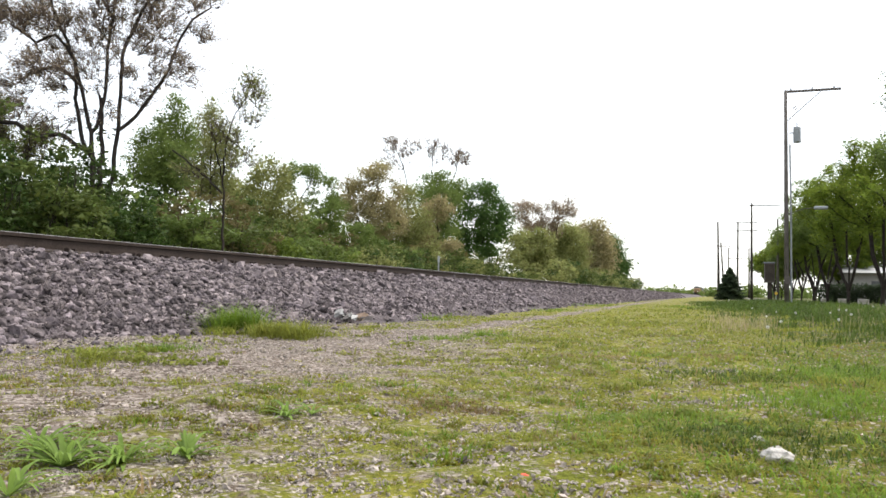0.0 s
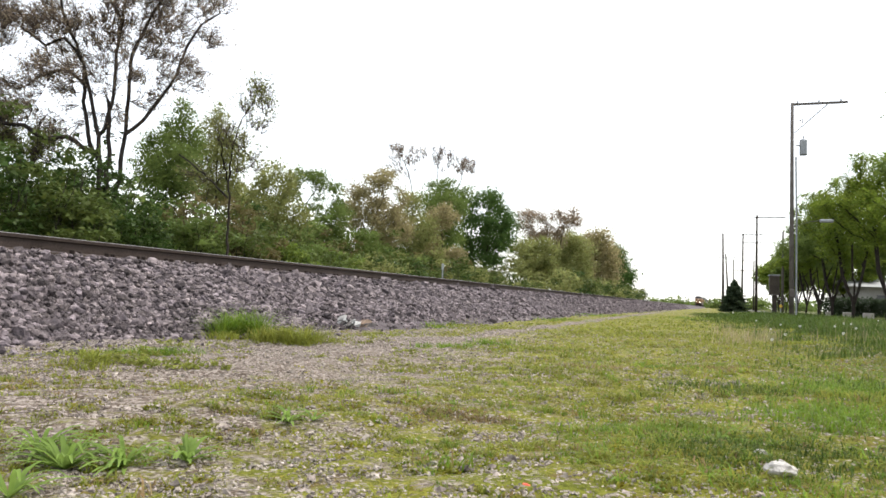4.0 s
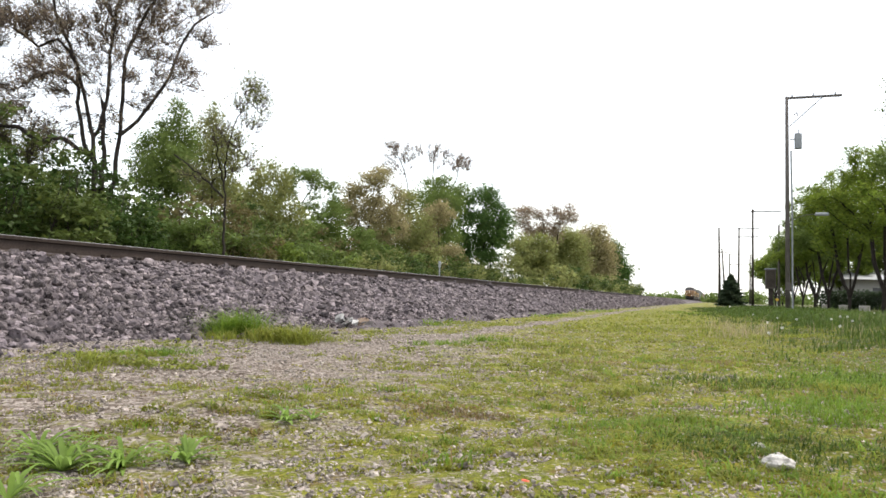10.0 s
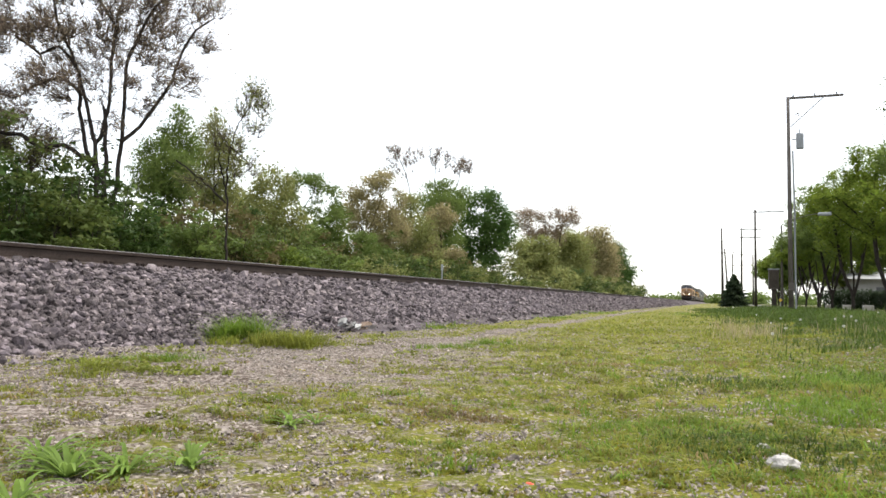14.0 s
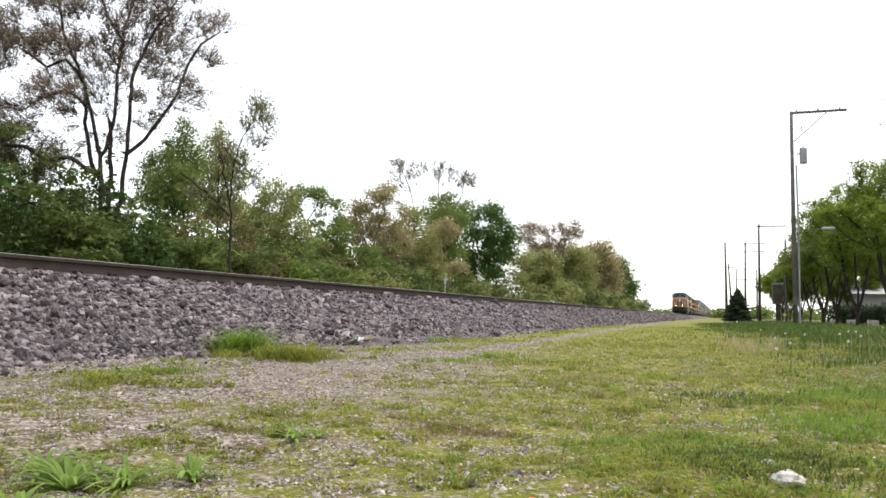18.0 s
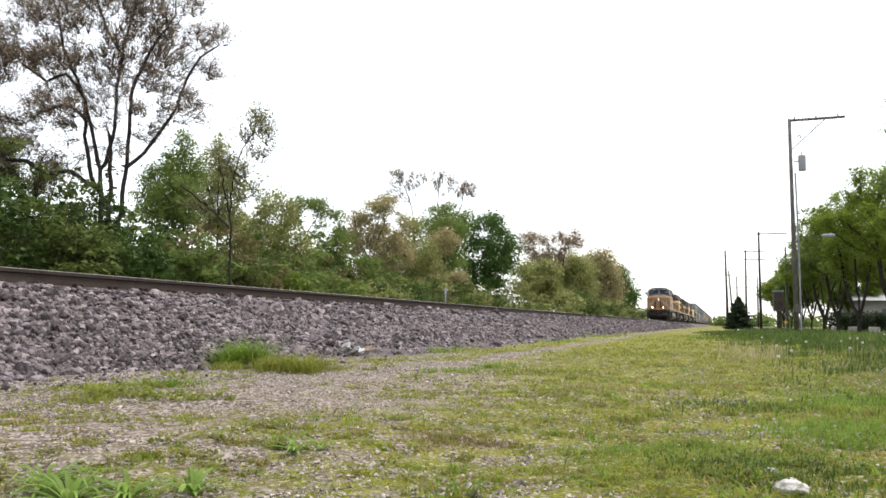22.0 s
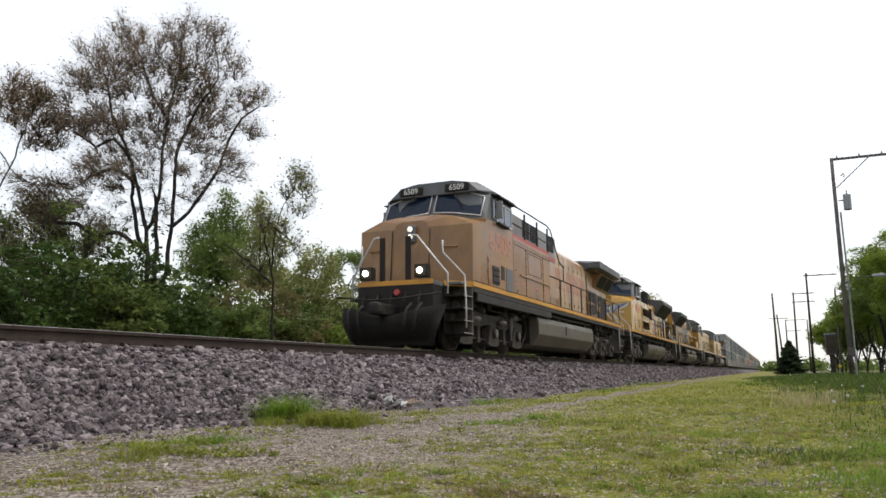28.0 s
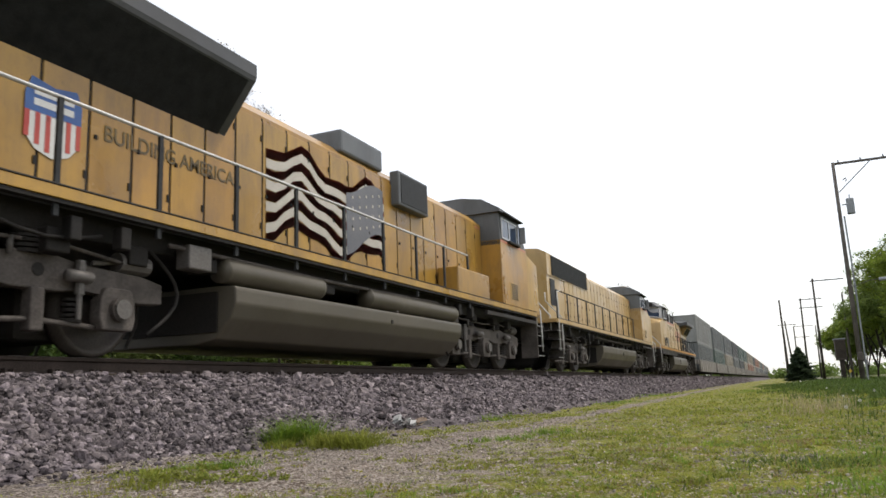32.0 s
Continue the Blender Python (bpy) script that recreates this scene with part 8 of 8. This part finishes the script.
def make_clump(name, x, y, r, h, n, w, material, seed, label, group=""):
    rng = np.random.default_rng(seed)
    k = rng.integers(0, 14, n)
    cx, cy = rng.normal(0, r * 0.5, 14), rng.normal(0, r * 0.55, 14)
    xx, yy = x + cx[k] + rng.normal(0, r * 0.16, n), y + cy[k] + rng.normal(0, r * 0.16, n)
    h = h * (rng.uniform(0.25, 1.2, 14) * np.exp(-0.6 * (cx / r) ** 2))[k]
    v, f = blades(rng, xx, yy, h * rng.uniform(0.25, 1.2, n), np.full(n, w) * rng.uniform(0.4, 0.9, n), 1.5)
    return tagged(fast_mesh(name, v, f, material), label, "grass", group, "stuff")


make_clump("grass_clump", -4.95, 7.30, 0.36, 0.36, 2600, 0.008, G_FRESH, 71, "tall fresh green grass clump at the foot of the bank", "weeds by the bank")
make_clump("grass_clump", -4.20, 6.85, 0.62, 0.24, 3200, 0.009, G_BLADE, 72, "fresh green grass clump at the foot of the bank", "weeds by the bank")
for i, (cx, cy, r, h, n) in enumerate(((-3.5, 3.75, 0.3, 0.10, 500), (-3.75, 4.4, 0.35, 0.10, 500), (-4.1, 4.6, 0.4, 0.07, 420), (-4.0, 9.1, 0.35, 0.10, 420), (-2.4, 8.25, 0.3, 0.10, 350), (-2.5, 7.0, 0.3, 0.09, 300),
                                       (-0.42, 4.4, 0.25, 0.07, 380), (-0.4, 6.6, 0.3, 0.09, 350), (-4.6, 12.2, 0.5, 0.14, 420), (-4.9, 14.5, 0.6, 0.16, 420), (-4.6, 21.0, 1.2, 0.12, 700), (0.5, 3.6, 0.3, 0.06, 420),
                                       (0.75, 4.9, 0.3, 0.09, 420), (0.9, 6.4, 0.4, 0.12, 420), (-4.6, 30.0, 1.5, 0.14, 700), (-2.0, 24.0, 1.4, 0.10, 800), (-1.0, 33.0, 2.0, 0.14, 900))):
    make_clump("grass_tuft", cx, cy, r, h, n, 0.008 + 0.0004 * cy, G_FRESH if i % 3 else G_BLADE, 80 + i, "small green grass tuft on the gravelly soil", "grass tufts")


def make_leafy_weed(x, y, n, length, seed):
    """A rosette of long arching leaves, each a leaf of its own."""
    rng = np.random.default_rng(seed)
    weed = empty("leafy_weed", "bright green weed with long arching leaves", "weed", "leafy weeds")
    z0 = float(ground_height(np.array([x]), np.array([y]))[0])
    for k in range(n):
        a = rng.uniform(0, 2 * np.pi)
        ln = length * rng.uniform(0.55, 1.15)
        up = rng.uniform(0.25, 1.1)
        w = 0.0062 * rng.uniform(0.7, 1.3)
        bm = bmesh.new()
        rows = []
        for j in range(6):
            t = j / 5
            r = ln * t * math.cos(up) * (1 + 0.2 * t)
            z = ln * math.sin(up) * t * (1 - 0.62 * t * t)
            ww = w * math.sin(math.pi * min(0.95, 0.12 + 0.86 * t)) ** 0.7
            c = Vector((math.cos(a) * r, math.sin(a) * r, z))
            s = Vector((-math.sin(a), math.cos(a), 0)) * ww
            rows.append((bm.verts.new(c - s), bm.verts.new(c - Vector((0, 0, ww * 0.35))), bm.verts.new(c + s)))
        for p, q in zip(rows, rows[1:]):
            bm.faces.new((p[0], p[1], q[1], q[0]))
            bm.faces.new((p[1], p[2], q[2], q[1]))
        part("leaf", bm, G_WEED, weed, "", True)
    weed.location = (x, y, z0)


for i, (wx, wy, n, ln) in enumerate(((-1.74, 1.72, 50, 0.21), (-1.92, 1.80, 30, 0.18), (-1.60, 1.80, 34, 0.17), (-1.46, 1.90, 26, 0.15), (-1.60, 1.42, 20, 0.20), (-1.55, 2.62, 16, 0.15), (-1.5, 2.72, 10, 0.12), (0.02, 3.1, 8, 0.12), (0.95, 4.3, 10, 0.14))):
    make_leafy_weed(wx, wy, n, ln, 500 + i)


def make_dandelion(x, y, h, seed):
    flower = empty("dandelion_clock", "white fluffy dandelion seed head on a thin stalk", "dandelion", "dandelions in the grass")
    z0 = float(ground_height(np.array([x]), np.array([y]))[0])
    bar("stalk", G_TALL, flower, [(0, 0, 0), (0.01, 0, h * 0.6), (0, 0.01, h)], 0.003, "", 4)
    rng = np.random.default_rng(seed)
    d = rng.normal(size=(90, 3))
    d /= np.linalg.norm(d, axis=1)[:, None]
    v, f = leaf_mesh(rng, np.array([0, 0.01, h]) + d * 0.014, 0.0055)
    tagged(fast_mesh("seed_head", v, f, M_FLUFF, flower), kind="stuff")
    flower.location = (x, y, z0)


make_dandelion(0.33, 17.0, 0.42, 1)
rng_d = np.random.default_rng(17)
for i in range(14):
    dy = 9 + 11 * rng_d.random()
    make_dandelion(0.25 + rng_d.random() * 0.20 * dy, dy, rng_d.uniform(0.16, 0.32), 20 + i)


def make_stone():
    bm = bmesh.new()
    bmesh.ops.create_icosphere(bm, subdivisions=3, radius=1.0)
    for p in bm.verts:
        d = p.co.normalized()
        lump = 1 + 0.28 * noise.noise(d * 1.6 + Vector((3, 1, 7))) + 0.12 * noise.noise(d * 4.5)
        p.co = Vector((d.x * 0.047 * lump, d.y * 0.032 * lump, d.z * 0.024 * lump * (1.0 - 0.25 * max(0, d.x))))
    bm.verts.index_update()
    v = [tuple(p.co) for p in bm.verts]
    f = [[p.index for p in q.verts] for q in bm.faces]
    bm.free()
    ob = tagged(fast_mesh("stone", v, f, surface("white_stone", (0.36, 0.345, 0.325), (0.56, 0.54, 0.51), 18, 90, 0.9, bump=0.9, depth=0.006, dirt=(0.16, 0.13, 0.10), dirt_amt=0.6, dirt_scale=20, spec=0.1)), "lone whitish stone lying in the grass", "stone")
    ob.location = (0.19, 2.55, 0.02)
    bits = [((0.15, 2.86, 0.012), 0.5), ((0.2, 2.72, 0.012), 0.35), ((-0.47, 2.02, 0.01), 0.3)]
    for i, (p, s) in enumerate(bits):
        b = new("stone" if i < 2 else "litter_scrap", ob.data.copy())
        if i == 2:
            b.data.materials[0] = surface("red_plastic", (0.6, 0.06, 0.03), (0.7, 0.1, 0.05), 20, 80, 0.5)
        tagged(b, "small whitish stone in the grass" if i < 2 else "small scrap of red litter in the grass", "stone" if i < 2 else "litter")
        b.location, b.scale = p, (s, s, s)


make_stone()


def make_debris():
    """Crumpled torn sack at the foot of the bank: white, dark and brown folds."""
    sack = empty("crumpled_sack", "torn crumpled sack, white, dark and brown, on the gravel", "litter")
    mats = (surface("sack_white", (0.27, 0.27, 0.265), (0.38, 0.38, 0.37), 8, 60, 0.7), surface("sack_dark", (0.05, 0.045, 0.045), (0.10, 0.09, 0.085), 8, 60, 0.7), surface("sack_brown", (0.16, 0.11, 0.08), (0.24, 0.18, 0.13), 8, 60, 0.9))
    for i, (x, z, w, h, m) in enumerate(((-0.15, 0.0, 0.10, 0.15, 0), (-0.09, 0.0, 0.12, 0.10, 1), (0.02, 0.0, 0.16, 0.12, 0), (0.10, 0.0, 0.18, 0.10, 2), (0.17, 0.0, 0.12, 0.07, 1))):
        n = 9
        u, t = np.meshgrid(np.linspace(-1, 1, n), np.linspace(0, 1, n))
        crease = np.array([[noise.noise(Vector((a * 1.9 + 7 * i, b * 2.6, 0.5))) for a, b in zip(p, q)] for p, q in zip(u, t)])
        v = np.stack([x + u * w * 0.5 + 0.04 * crease, 0.05 * np.sin(3 * u + i) + 0.14 * crease + 0.04 * i - 0.08, z + np.abs(t * h * (1 - 0.5 * u * u) + 0.05 * crease)], -1)
        k = np.arange(n * n).reshape(n, n)
        fast_mesh("fold", v.reshape(-1, 3), np.stack([k[:-1, :-1], k[:-1, 1:], k[1:, 1:], k[1:, :-1]], -1).reshape(-1, 4), mats[m], sack)
    sack.location = (-4.75, 9.65, 0.05)


make_debris()


def make_loose_stones():
    """The nearest stones of the bank, each one a piece of its own."""
    rng = np.random.default_rng(23)
    shapes, f = rock_shapes(rng, 12)
    meshes = []
    for v in shapes:
        me = bpy.data.meshes.new("ballast_stone")
        me.from_pydata([tuple(p) for p in v * (1, 1, 0.8)], [], [tuple(int(k) for k in q) for q in f])
        me.materials.append(M_STONE)
        meshes.append(me)
    made = 0
    while made < 300:
        y = rng.uniform(4.2, 6.6)
        x = TRACK_X + rng.uniform(1.5, 2.75)
        z = bed_height(x, y)
        if z < -0.02:
            continue
        size = 0.036 * rng.lognormal(0, 0.3)
        ob = new("ballast_stone", meshes[made % 12])
        ob.parent = BED
        ob.location = (x, y, max(z, 0) + size * 0.45)
        ob.rotation_euler = rng.uniform(0, 2 * math.pi, 3)
        ob.scale = (size, size, size)
        made += 1


make_loose_stones()


def make_low_weed(x, y, r, n, seed):
    """A spreading weed: short stalks in a mat, each with small oval yellow-green leaves."""
    rng = np.random.default_rng(seed)
    a, q = rng.uniform(0, 2 * np.pi, n), r * np.sqrt(rng.random(n))
    cx, cy = x + np.cos(a) * q * 1.5, y + np.sin(a) * q
    k = np.repeat(np.arange(n), 9)
    top = 0.02 + 0.045 * rng.random(n) * (1 - 0.5 * q / r)
    c = np.stack([cx[k], cy[k], ground_height(cx[k], cy[k]) + top[k] * rng.uniform(0.3, 1.1, len(k))], -1) + rng.normal(0, 0.012, (len(k), 3)) * (1, 1, 0.3)
    v, f = leaf_mesh(rng, c, 0.013, 0.5)
    v[:, 2] = np.maximum(v[:, 2], 0.0)
    tagged(fast_mesh("low_weed", v, f, G_GROUNDSEL), "spreading yellow-green weed with small leaves", "weed", "low weeds on the soil", "stuff")


for i, (wx, wy, r, n) in enumerate(((-3.42, 3.74, 0.15, 34), (-3.15, 3.80, 0.16, 38), (-3.62, 4.15, 0.13, 22), (-2.95, 4.0, 0.10, 16), (-3.95, 3.9, 0.15, 20), (-4.3, 5.6, 0.25, 26), (-2.35, 5.9, 0.12, 12))):
    make_low_weed(wx, wy, r, n, 640 + i)


# ---- the train rolls ----
def motions():
    for thing, s, turn in TRAIN:
        walk(thing, train_rows(s, turn))
    for car, s in CARS:
        walk(car, train_rows(s))
    for c, s, z in BOXES:
        walk(c, [(t, pose(TRACK_X, s - SPEED * (t - 28.5), RAIL_Z + z)) for t in (0.0, 16.0, 32.0)])
    for wheel in SPINNING:
        ahead = 1 if wheel.parent.parent in [t for t, s, turn in TRAIN if turn == 0] else -1
        x, y, z = wheel.location
        walk(wheel, [(k / 30, pose(x, y, z, ahead * math.degrees(SPEED / 0.535) * k / 30)) for k in range(961)])


motions()
